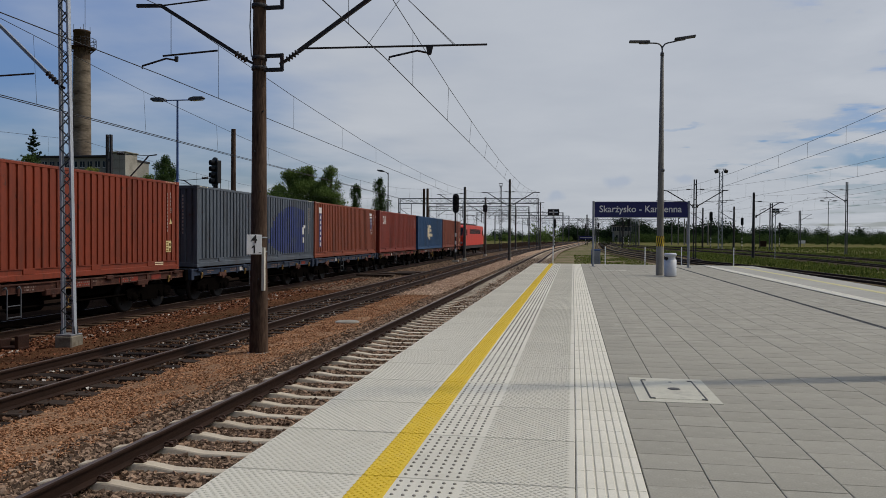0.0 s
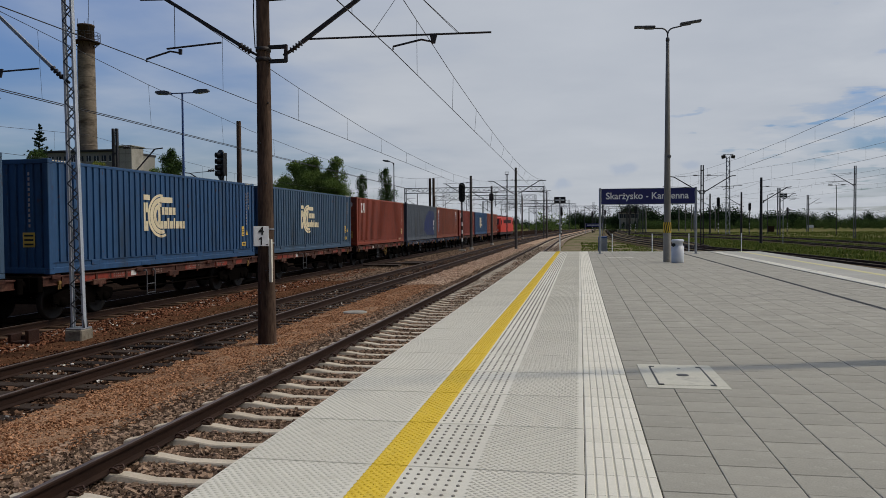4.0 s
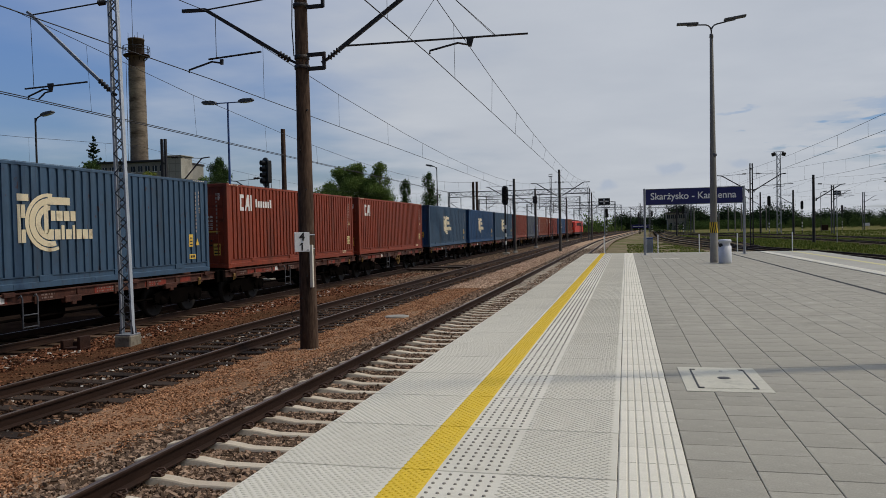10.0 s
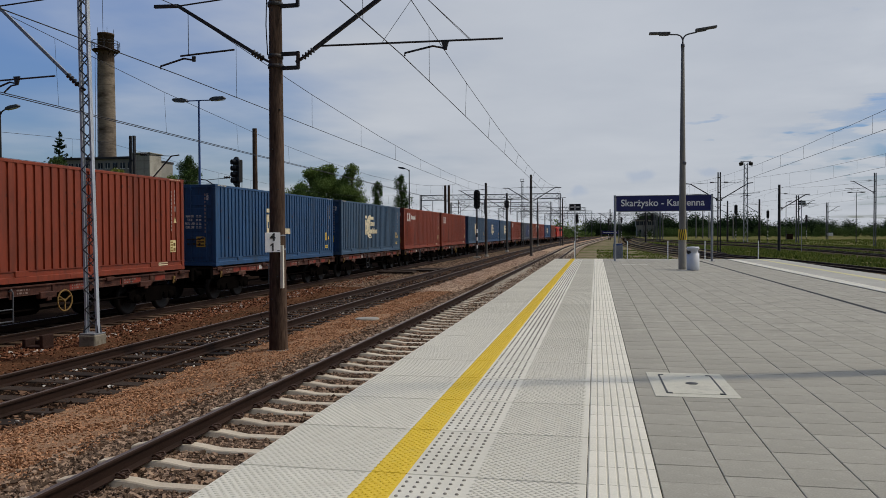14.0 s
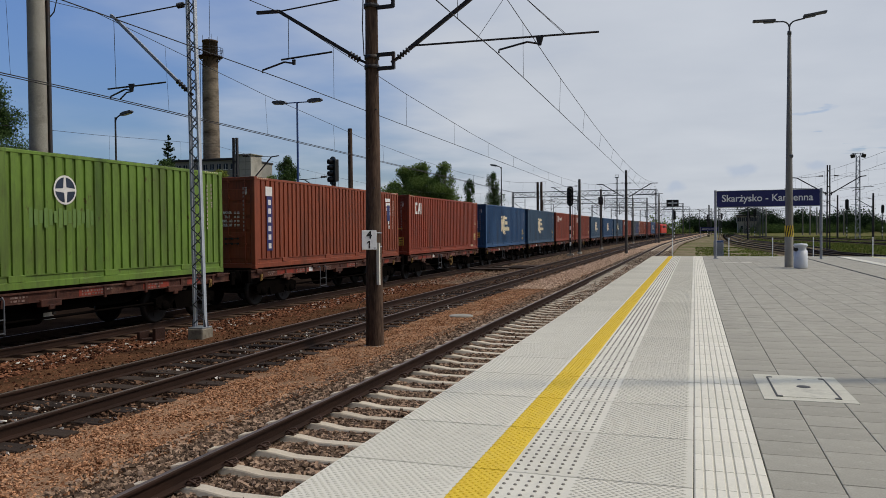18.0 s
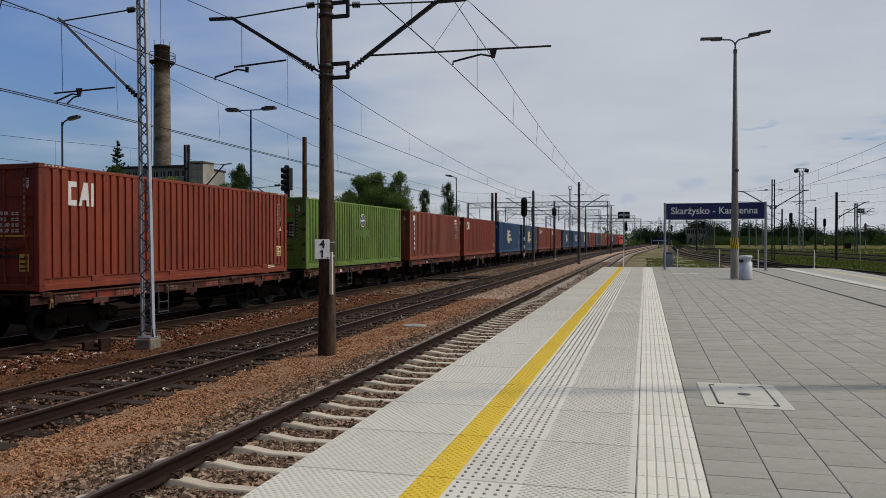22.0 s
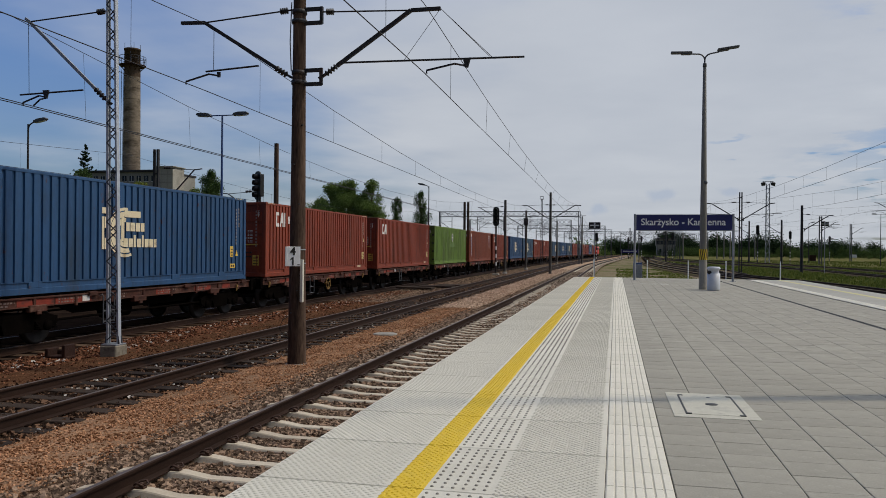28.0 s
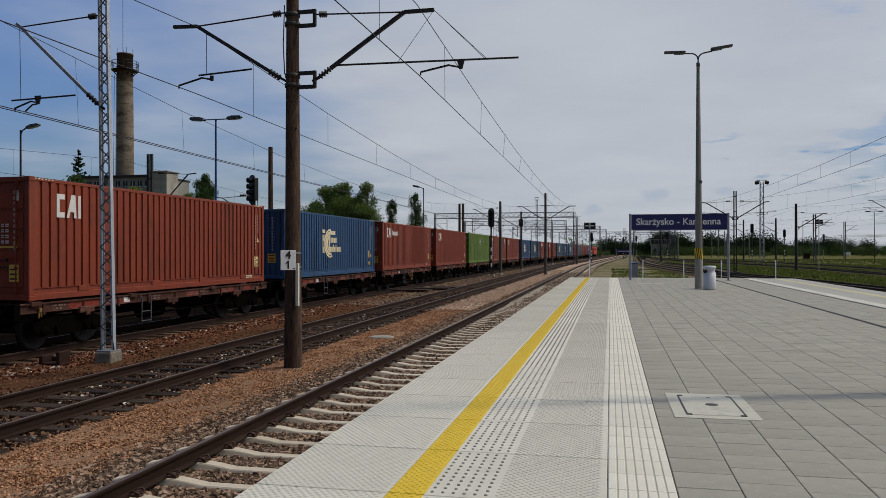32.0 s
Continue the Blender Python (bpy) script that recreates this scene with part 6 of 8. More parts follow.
def catenary(label, xc, zc, zm, spans, zig=0.2, twin=False, droppers=True, line=None, mx=0.0, low=0.45, follow=0.0, fall=0.0):
    """Contact wire and sagging messenger from support to support, tied by droppers."""
    c = thing("overhead_wire", label, "overhead wire", group="overhead wires")
    contact, mess, drops = [], [], Geo()
    off = lambda k: zig if k % 2 else -zig
    X = lambda y: (line(y) if line else xc + bend(y))
    for k in range(len(spans) - 1):
        y0, y1 = spans[k], spans[k + 1]
        n = 8
        drop = lambda y_: fall * min(max((y_ - 14.0) / 60.0, 0.0), 1.0)
        for i in range(n):
            f = i / n
            y = y0 + (y1 - y0) * f
            xx = X(y) + off(k) * (1 - f) + off(k + 1) * f
            contact.append((xx, y, zc - drop(y)))
            mess.append((xx * follow + X(y) * (1 - follow) + mx, y, zm - drop(y) - 4 * f * (1 - f) * (zm - zc - low)))
        if droppers:
            nd = max(4, int(abs(y1 - y0) / 4.9))
            for i in range(nd):
                f = (i + 0.5) / nd
                y = y0 + (y1 - y0) * f
                xx = X(y) + off(k) * (1 - f) + off(k + 1) * f
                drops.tube((xx, y, zc - drop(y)), (xx * follow + X(y) * (1 - follow) + mx, y, zm - drop(y) - 4 * f * (1 - f) * (zm - zc - low)), 0.0048, n=4)
    part("contact_wire", Geo().path(contact, 0.012 if twin else 0.0095, 5), M["wire"], c)
    if twin:
        part("contact_wire", Geo().path([(x + 0.03, y, z - 0.05) for x, y, z in contact], 0.012, 5), M["wire"], c)
    part("messenger_wire", Geo().path(mess, 0.0085, 5), M["wire"], c)
    if droppers:
        part("dropper", drops, M["wire"], c, kind="stuff", fix=False)


catenary("overhead wire above the platform track", -3.82, 4.88, 6.25, [-46, 14.4, 75.5, 136, 200, 270], 0.2, mx=0.18, fall=0.36)
catenary("overhead wire above the middle track", -8.6, 4.70, 6.1, [-46, 14.4, 75.5, 136, 200, 270], 0.25, follow=1.0, fall=0.3)
catenary("paired overhead wire above the goods track", -13.65, 4.76, 6.75, [-46, 14.85, 76, 138, 200, 270], 0.1, True, fall=0.4)
catenary("overhead wire above a far siding", -25.5, 4.8, 6.3, [-30, 36, 96, 150, 220], 0.2, follow=1.0)


# ---- things on the platform ----
def station_sign():
    s = thing("station_sign", "navy station name board on two pale posts", "sign", (3.23, 38.0, 0))
    w = 2.25
    for x in (-w, w):
        p = part("post", Geo().tube((x, 0, 0), (x, 0, 3.2), 0.055, n=12), M["steel"], s)
        part("foot_plate", Geo().cbox(x - 0.12, -0.12, 0.0, x + 0.12, 0.12, 0.02, 0.004), M["steel"], p)
    part("board", Geo().cbox(-w + 0.06, -0.035, 2.42, w - 0.06, 0.035, 3.15, 0.01), M["navy"], s)
    fr = Geo().box(-w + 0.06, -0.04, 3.15, w - 0.06, 0.04, 3.175).box(-w + 0.06, -0.04, 2.395, w - 0.06, 0.04, 2.42)
    part("frame", fr, M["steel"], s)
    words = text_mesh("Skarzysko - Kamienna", 0.52, "lettering", 0.003, 0.007)
    xs = [v.co.x for v in words.vertices]
    lead = [text_mesh(w_, 0.52) for w_ in ("Skar", "Skarz")]
    run = [max(v.co.x for v in me.vertices) - min(v.co.x for v in me.vertices) for me in lead]
    dot_x = min(xs) + (run[0] + run[1]) / 2 + 0.012
    k = 3.88 / (max(xs) - min(xs))
    put_ = pose(-0.03, -0.040, 2.80, 90, 0, 0) @ Matrix.Diagonal((k, k * 1.05, 1, 1))
    part("lettering", words, M["white"], s, "white station name", at=put_)
    top_ = max(v.co.y for v in words.vertices)
    part("letter_dot", Geo().lathe([(0.0, 0.003), (0.036, 0.003), (0.036, -0.003)], (dot_x, top_ - 0.065, 0), 12), M["white"], s, at=put_)
    return s


station_sign()


def lamp_post(x, y, sign=1):
    p = thing("street_lamp", "grey twin-arm platform lamp with a striped band", "lamp", (x, y, 0))
    part("base", Geo().lathe([(0.145, 0.0), (0.145, 1.12), (0.12, 1.16)], n=16), M["concrete"], p)
    part("pole", Geo().lathe([(0.12, 1.12), (0.125, 2.3), (0.06, 8.33), (0.03, 8.36)], n=16), M["lamp_pole"], p)
    part("striped_band", Geo().lathe([(0.147, 1.1), (0.147, 1.5)], n=16), M["yellow"], p, "black and yellow hazard band")
    for k in range(4):
        a0 = radians(-160 + 32 * k)
        v = []
        for i in range(5):
            z = 1.1 + 0.1 * i
            for d in (0.0, 0.26):
                a = a0 + d + i * 0.12
                v.append((0.150 * math.cos(a), 0.150 * math.sin(a), z))
        part("stripe", Geo().add(v, [(2 * i, 2 * i + 1, 2 * i + 3, 2 * i + 2) for i in range(4)]), M["black"], p)
    g = Geo().lathe([(0.0, -0.12), (0.06, -0.12), (0.09, -0.02), (0.07, 0.0)], (0.05, 0, 3.98), 14, "y")
    part("camera_dome", g, M["lamp_grey"], p)
    part("collar", Geo().lathe([(0.063, 8.30), (0.072, 8.30), (0.066, 8.42), (0.035, 8.44)], n=14), M["lamp_grey"], p)
    for s, rise in ((-1, 0.0), (1, 0.08)):
        part("arm", Geo().path([(0, 0, 8.33), (0, 0, 8.56), (s * 0.03, 0, 8.66), (s * 0.10, 0, 8.74), (s * 0.20, 0, 8.78), (s * 0.5, 0, 8.80 + rise * 0.4)], 0.028, 8), M["lamp_grey"], p)
        h = part("lamp_head", Geo().cbox(min(s * 0.45, s * 1.22), -0.13, -0.035, max(s * 0.45, s * 1.22), 0.13, 0.035, 0.02), M["lamp_grey"], p, at=pose(0, 0, 8.83 + rise * 0.3, 0, -s * (2 + rise * 60), 0))
        part("lens", Geo().cbox(min(s * 0.5, s * 0.85), -0.1, -0.075, max(s * 0.5, s * 0.85), 0.1, -0.03, 0.012), M["lamp_grey"], h)
    return p


lamp_post(3.26, 29.77)
lamp_post(3.42, 8.36)


def litter_bin():
    b = thing("litter_bin", "light grey round platform litter bin", "bin", (3.56, 29.1, 0))
    part("body", Geo().lathe([(0.0, 0.0), (0.215, 0.0), (0.225, 0.04), (0.225, 0.62), (0.0, 0.62)], n=24), M["bin"], b)
    part("lid", Geo().lathe([(0.20, 0.62), (0.185, 0.66), (0.185, 0.74), (0.22, 0.77), (0.235, 0.81), (0.20, 0.86), (0.0, 0.87)], n=24), M["bin"], b)
    part("opening", Geo().lathe([(0.0, -0.006), (0.07, -0.006), (0.07, 0.02)], (-0.16, -0.165, 0.66), 14, "y"), M["black"], b)
    return b


litter_bin()


def access_cover():
    h = thing("access_cover", "pale concrete inspection cover set in the paving", "cover", pose(0.93, 7.22, 0.0, 0, 0, 0.6))
    w, l = 0.355, 0.57
    fr = Geo()
    for x0, y0, x1, y1 in ((-w, -l, w, -l + 0.12), (-w, l - 0.12, w, l), (-w, -l + 0.12, -w + 0.11, l - 0.12), (w - 0.11, -l + 0.12, w, l - 0.12)):
        fr.cbox(x0, y0, -0.08, x1, y1, 0.006, 0.003)
    part("frame", fr, M["hatch"], h)
    part("lid", Geo().cbox(-w + 0.118, -l + 0.128, -0.08, w - 0.118, l - 0.128, 0.008, 0.004), M["hatch"], h)
    part("seal", Geo().box(-w + 0.10, -l + 0.11, -0.05, w - 0.10, l - 0.11, 0.0035), M["black"], h)
    part("lifting_hole", Geo().lathe([(0.0, 0.011), (0.055, 0.011), (0.06, 0.007)], (0.02, 0.02, 0), 16), M["black"], h)
    part("lifting_spot", Geo().lathe([(0.0, 0.0105), (0.016, 0.0105), (0.018, 0.007)], (0.03, 0.36, 0), 10), M["lamp_grey"], h)
    for sx, sy in ((-1, -1), (1, -1), (-1, 1), (1, 1)):
        part("corner_lug", Geo().box(sx * (w - 0.135) - 0.022, sy * (l - 0.14) - 0.02, 0.006, sx * (w - 0.135) + 0.022, sy * (l - 0.14) + 0.02, 0.0115), M["black"], h)
    for x in (-w + 0.114, w - 0.114):
        part("side_gap", Geo().box(x - 0.008, -l + 0.13, 0.004, x + 0.008, l - 0.13, 0.0095), M["black"], h)
    return h


access_cover()

POST = None
for x in (-1.05, 1.7, 3.75, 5.6, 8.2):
    if POST is None:
        POST = thing("end_post", "thin pale post at the end of the platform", "post", (x, END_Y - 0.05, 0), group="platform end posts")
        part("tube", Geo().tube((0, 0, -0.1), (0, 0, 0.92), 0.025, n=10), M["white"], POST)
        part("cap", Geo().lathe([(0.028, 0.9), (0.028, 0.93), (0, 0.94)], n=10), M["white"], POST)
    else:
        copy_thing(POST, Matrix.Translation((x, END_Y - 0.05, 0)))

cab = thing("control_cabinet", "blue-grey electrical cabinet beyond the platform end", "cabinet", (1.3, 44.5, -1.25))
part("body", Geo().cbox(-0.25, -0.2, 0.1, 0.25, 0.2, 2.0, 0.02), M["blue_pole"], cab)
part("plinth", Geo().cbox(-0.28, -0.23, 0.0, 0.28, 0.23, 0.1, 0.01), M["concrete"], cab)
part("door", Geo().cbox(-0.22, -0.215, 0.2, 0.22, -0.2, 1.9, 0.006), M["steel"], cab)


def cross_board(x, y, z0, top):
    b = thing("track_sign", "black rectangular track sign with a white cross", "sign", (x, y, 0), group="track signs")
    part("post", Geo().tube((0, 0, z0), (0, 0, top), 0.04, n=8), M["steel"], b)
    part("board", Geo().cbox(-0.42, -0.06, top - 0.42, 0.42, -0.03, top + 0.06, 0.008), M["black"], b)
    part("cross", Geo().box(-0.33, -0.066, top - 0.22, 0.33, -0.061, top - 0.13).box(-0.05, -0.066, top - 0.36, 0.05, -0.061, top), M["white"], b)


cross_board(-1.45, 57.5, -1.25, 3.45)
cross_board(23.7, 96, -1.25, 4.9)


# ---- signals, gantries and lamps ----
def signal(x, y, z0, top, s=1.0, w=1.0, turn=0, label="tall dark colour-light railway signal"):
    g_ = thing("railway_signal", label, "signal", (x, y, 0), group="railway signals")
    part("mast", Geo().tube((0, 0, z0), (0, 0, top - 1.2 * s), 0.07, n=8), M["black"], g_)
    for k in range(3):
        part("mast_band", Geo().tube((0, 0, z0 + 0.9 + 0.75 * k), (0, 0, z0 + 1.25 + 0.75 * k), 0.075, n=8), M["white"], g_)
    v = [(0.27 * s * w * math.cos(a), top - 0.3 * s + 0.27 * s * math.sin(a)) for a in np.linspace(0, math.pi, 10)] + [(0.27 * s * w * math.cos(a), top - 1.45 * s + 0.27 * s * math.sin(a)) for a in np.linspace(math.pi, 2 * math.pi, 10)]
    part("backboard", Geo().prism(v, -0.03, 0.03, "y"), M["black"], g_, at=pose(0, 0, 0, 0, 0, turn))
    part("lamp_box", Geo().cbox(-0.17 * s, 0.03, top - 1.5 * s, 0.17 * s, 0.3, top - 0.2 * s, 0.02), M["black"], g_, at=pose(0, 0, 0, 0, 0, turn))
    for k in range(4):
        h = Geo().lathe([(0.145 * s, 0.0), (0.15 * s, -0.26), (0.135 * s, -0.26), (0.125 * s, -0.02), (0.0, -0.02)], (0, -0.03, top - (0.35 + 0.35 * k) * s), 14, "y")
        part("hood", h, M["black"], g_, at=pose(0, 0, 0, 0, 0, turn))
    part("ladder", Geo().tube((-0.15, 0.35, z0), (-0.15, 0.35, top - 1.4 * s), 0.018, n=5).tube((0.15, 0.35, z0), (0.15, 0.35, top - 1.4 * s), 0.018, n=5), M["dark_steel"], g_)
    part("base", Geo().cbox(-0.3, -0.3, z0 - 0.1, 0.3, 0.3, z0 + 0.15, 0.02), M["concrete"], g_)


signal(-11.1, 72.3, -1.0, 5.55, 1.1)
signal(-19.2, 38.7, -1.2, 5.66, 0.95, 1.45, -38)
signal(30.5, 179, -1.25, 7.4, 1.3)
signal(38.2, 184, -1.25, 6.2, 1.1)
for x, y, top in ((60.4, 240, 6.2), (15.9, 250, 6.4), (14.0, 200, 6.1), (4.0, 250, 5.7), (8.2, 255, 6.3), (-4.0, 170, 5.4)):
    signal(x, y, -1.25, top, 1.15, 1.0, 0, "far dark colour-light signal on a banded mast")


def gantry(y, x0, x1, z, legs, label="pale lattice portal gantry across the tracks", deep=0.45):
    g_ = thing("signal_gantry", label, "gantry", (bend(y), y, 0), group="portal gantries")
    for x in legs:
        leg = part("leg", Geo().bar((x - 0.13, 0, -1.25), (x - 0.13, 0, z + deep), 0.12, 0.3).bar((x + 0.13, 0, -1.25), (x + 0.13, 0, z + deep), 0.12, 0.3), M["lamp_grey"], g_)
        part("batten", Geo().box(x - 0.2, -0.06, z - 2.2, x + 0.2, 0.06, z - 2.0).box(x - 0.2, -0.06, 1.6, x + 0.2, 0.06, 1.8).box(x - 0.2, -0.06, 4.0, x + 0.2, 0.06, 4.2), M["lamp_grey"], leg)
    for zz in (z - deep, z + deep):
        for yy in (-0.35, 0.35):
            part("chord", Geo().bar((x0, yy, zz), (x1, yy, zz), 0.09), M["lamp_grey"], g_)
    for yy in (-0.35, 0.35):
        g = Geo()
        n = int((x1 - x0) / (2 * deep))
        for k in range(n):
            a, b = x0 + (x1 - x0) * k / n, x0 + (x1 - x0) * (k + 1) / n
            lo, hi = (z - deep, z + deep) if k % 2 == (yy > 0) else (z + deep, z - deep)
            g.bar((a, yy, lo), (b, yy, hi), 0.055)
        part("lattice", g, M["lamp_grey"], g_, kind="stuff")
    for k, x in enumerate(np.arange(x0 + 2.2, x1 - 1, 4.7)):
        d = part("drop_post", Geo().bar((x, 0, z - deep), (x, 0, z - 3.0), 0.10), M["dark_steel"], g_)
        e = 1 if k % 2 else -1
        part("bracket", Geo().bar((x, 0, z - 2.8), (x + e * 1.9, 0, z - 1.5), 0.07).bar((x, 0, z - 1.3), (x + e * 2.1, 0, z - 1.42), 0.04).bar((x + e * 0.7, 0, z - 2.3), (x + e * 2.3, 0, z - 2.45), 0.04), M["dark_steel"], d)


gantry(135, -31.5, -6.6, 7.75, (-31.5, -6.6))
gantry(166, -33, -11.0, 7.5, (-33, -11.0))
gantry(235, -34, -7.6, 8.45, (-34, -7.6))
gantry(275, -34, -7.7, 8.5, (-34, -7.7))
gantry(330, -30, -2.0, 9.0, (-30, -2.0))
gantry(225, 13.0, 28.0, 8.6, (13.0, 28.0))
gantry(290, 1.5, 14.0, 8.4, (1.5, 14.0))
gantry(370, -8.0, 30, 9.5, (-8.0, 30))


def steel_mast(x, y, z0, top, s=0.28, arms=(), material="dark_steel", solid=False, label="dark twin-channel steel catenary mast", reach=3.0, rise=1.75, thick=0.0):
    m = thing("yard_mast", label, "mast", (x, y, 0), group="yard masts")
    if solid:
        part("pole", Geo().tube((0, 0, z0), (0, 0, top), s * 0.55, s * 0.42, 10), M[material], m)
    for a in (-1, 1) if not solid else ():
        part("channel", Geo().bar((a * s / 2, 0, z0), (a * s / 2 * 0.85, 0, top), s * 0.42, s * 0.6), M[material], m)
    for z in np.arange(z0 + 0.5, top - 0.3, 1.6) if not solid else ():
        part("batten", Geo().box(-s / 2, -s * 0.15, z, s / 2, s * 0.15, z + 0.1), M[material], m)
    for d in arms:
        w = thick or min(0.11, 0.03 + s * 0.22)
        a, b = Vector((d * s * 0.6, 0, top - 1.25 - rise)), Vector((d * reach, 0, top - 1.25))
        part("strut", Geo().bar(a.lerp(b, 0.2), b, w).bar(b, (d * (reach + 0.5), 0, top - 1.2), w), M["dark_steel"], m)
        for p0, p1 in ((a, a.lerp(b, 0.2)), ((d * 0.5, 0, top - 1.1), (d * 0.95, 0, top - 1.11))):
            g = Geo()
            insulator_rod(g, p0, p1, 4, 0.09)
            part("insulator", g, M["insulator"], m)
        part("stay", Geo().bar((d * 0.1, 0, top - 1.1), b, 0.035), M["dark_steel"], m)
        part("registration_tube", Geo().bar(a.lerp(b, 0.32), (d * (reach + 1.2), 0, a.z + 0.7), 0.05), M["dark_steel"], m)
        part("drop_arm", Geo().path([(d * (reach + 0.3), 0, a.z + 0.7), (d * (reach + 0.3), 0, a.z + 0.45), (d * (reach - 0.5), 0, a.z + 0.4), (d * (reach - 0.8), 0, a.z + 0.25)], 0.03, 5), M["dark_steel"], m)
        part("bracket_frame", Geo().bar((0, 0, a.z - 0.1), (d * (s * 0.5 + 0.16), 0, a.z - 0.1), 0.07).bar((0, 0, a.z + 0.2), (d * (s * 0.5 + 0.16), 0, a.z + 0.2), 0.07).bar((d * (s * 0.5 + 0.16), 0, a.z - 0.14), (d * (s * 0.5 + 0.16), 0, a.z + 0.24), 0.07), M["dark_steel"], m)
    return m


steel_mast(13.3, 88, -1.25, 7.9, 0.27, (-1, 1), thick=0.1)
steel_mast(22.05, 99.7, -1.25, 7.1, 0.34, (1,), "dark_steel", True, "dark concrete yard mast with a bracket")
steel_mast(41.6, 126.6, -1.25, 10.2, 0.27, (-1,), "lamp_grey", False, "tall grey lattice yard mast with a bracket")
steel_mast(43.0, 178, -1.25, 9.2, 0.5, (1,), "lamp_grey")
steel_mast(36.0, 182, -1.25, 8.6, 0.45, (-1,), "dark_steel", True, "dark concrete yard mast with a bracket")
steel_mast(69.3, 252, -1.25, 10.1, 0.5, (1,), "lamp_grey")
steel_mast(32.1, 200, -1.25, 9.0, 0.42, (-1,), "dark_steel", True, "dark concrete yard mast with a bracket")
steel_mast(11.2, 180, -1.25, 6.4, 0.36, (), "dark_steel", True, "short dark yard mast")
steel_mast(15.9, 200, -1.25, 7.0, 0.36, (1,), "lamp_grey")
steel_mast(4.2, 240, -1.25, 8.4, 0.4, (-1, 1))
steel_mast(8.9, 300, -1.25, 9.0, 0.45, (-1, 1), "lamp_grey")
steel_mast(19.0, 320, -1.25, 9.4, 0.45, (-1, 1))
steel_mast(25.0, 340, -1.25, 9.6, 0.45, (1,), "lamp_grey")
for x, y, top in ((33.6, 300, 8.8), (36.9, 300, 8.1), (39.3, 300, 9.7), (41.5, 300, 8.7), (50.1, 300, 7.9), (46.5, 330, 8.4), (21.5, 260, 7.6)):
    steel_mast(x, y, -1.25, top, 0.42, (), "lamp_pole", True, "pale concrete pole in front of the woods")


def flood_tower(x, y, top):
    t = thing("floodlight_tower", "slim lattice floodlight tower with two lamps", "tower", (x, y, 0))
    lattice(t, 0.9, 0.7, -1.25, top, 1.0, 0.1, 0.06)
    part("head_frame", Geo().bar((-1.2, 0, top + 0.5), (1.2, 0, top + 0.5), 0.12).bar((-0.5, 0, top), (-0.5, 0, top + 0.5), 0.1).bar((0.5, 0, top), (0.5, 0, top + 0.5), 0.1), M["steel"], t)
    for a in (-1, 1):
        part("floodlight", Geo().cbox(-0.45, -0.42, -0.4, 0.45, 0.2, 0.4, 0.1), M["dark_steel"], t, at=pose(a * 1.1, -0.1, top - 0.05, 18, a * 14, 0))


flood_tower(34.9, 192, 17.5)


def yard_lamp(x, y, top, heads, blue=True):
    p = thing("yard_lamp", "blue-painted yard lamp with grey heads" if blue else "grey single-arm yard lamp", "lamp", (x, y, 0), group="yard lamps")
    part("pole", Geo().tube((0, 0, -1.25), (0, 0, top), 0.09, 0.055, 10), M["blue_pole" if blue else "dark_steel"], p)
    if len(heads) > 1:                                # straight cross arm
        part("arm", Geo().tube((-0.8, 0, top), (0.8, 0, top), 0.035, n=8), M["blue_pole" if blue else "lamp_grey"], p)
    else:                                             # short swan neck
        s = heads[0]
        part("arm", Geo().path([(0, 0, top - 0.5), (s * 0.03, 0, top - 0.22), (s * 0.12, 0, top - 0.04), (s * 0.3, 0, top + 0.07), (s * 0.55, 0, top + 0.14)], 0.045, 8), M["dark_steel"], p)
    for s in heads:
        tilt = pose(s * (0.72 if len(heads) > 1 else 0.45), 0, top + (0.02 if len(heads) > 1 else 0.12), 0, -s * (4 if len(heads) > 1 else 12), 0)
        body = [(0.0, -0.04), (0.06, -0.075), (0.92, -0.06), (0.97, -0.01), (0.9, 0.085), (0.35, 0.13), (0.08, 0.08)]
        head = part("lamp_head", Geo().prism([(s * u, v) for u, v in body], -0.15, 0.15, "y"), M["lamp_grey"], p, at=tilt)
        part("lens", Geo().cbox(min(s * 0.25, s * 0.88), -0.12, -0.115, max(s * 0.25, s * 0.88), 0.12, -0.065, 0.02), M["glass"], head)


yard_lamp(-23.07, 41.75, 9.35, (-1, 1))
yard_lamp(-37.2, 42.3, 9.3, (1,), False)
yard_lamp(-22.75, 92.6, 9.3, (-1,), False)
yard_lamp(52, 169, 9.2, (-1, 1), False)
steel_mast(-26.6, 40.4, -1.2, 7.2, 0.27, (1,), label="dark steel mast with a bracket behind the train", reach=2.5, rise=2.4, thick=0.06)
steel_mast(-22.75, 46.0, -1.2, 6.2, 0.22, (-1,), label="dark steel mast with a bracket behind the signal", reach=2.2, rise=1.3, thick=0.06)
slim = thing("lattice_mast", "slim grey lattice mast with a small cage on top", "mast", (-12.0, 128, 0), group="lattice masts")
lattice(slim, 0.26, 0.22, -1.2, 9.9, 0.5, 0.06, 0.025, "lamp_grey")
part("cage", Geo().box(-0.3, -0.3, 9.9, 0.3, 0.3, 9.98).box(-0.3, -0.3, 10.3, 0.3, 0.3, 10.36).bar((-0.26, -0.26, 9.9), (-0.26, -0.26, 10.3), 0.05).bar((0.26, -0.26, 9.9), (0.26, -0.26, 10.3), 0.05), M["lamp_grey"], slim)
yard_lamp(45.7, 200, 8.5, (1,), False)
pole = concrete_mast(-24.05, 51.4, -1.2, 9.0, 0.2, 0.16, "bare weathered concrete pole behind the train")
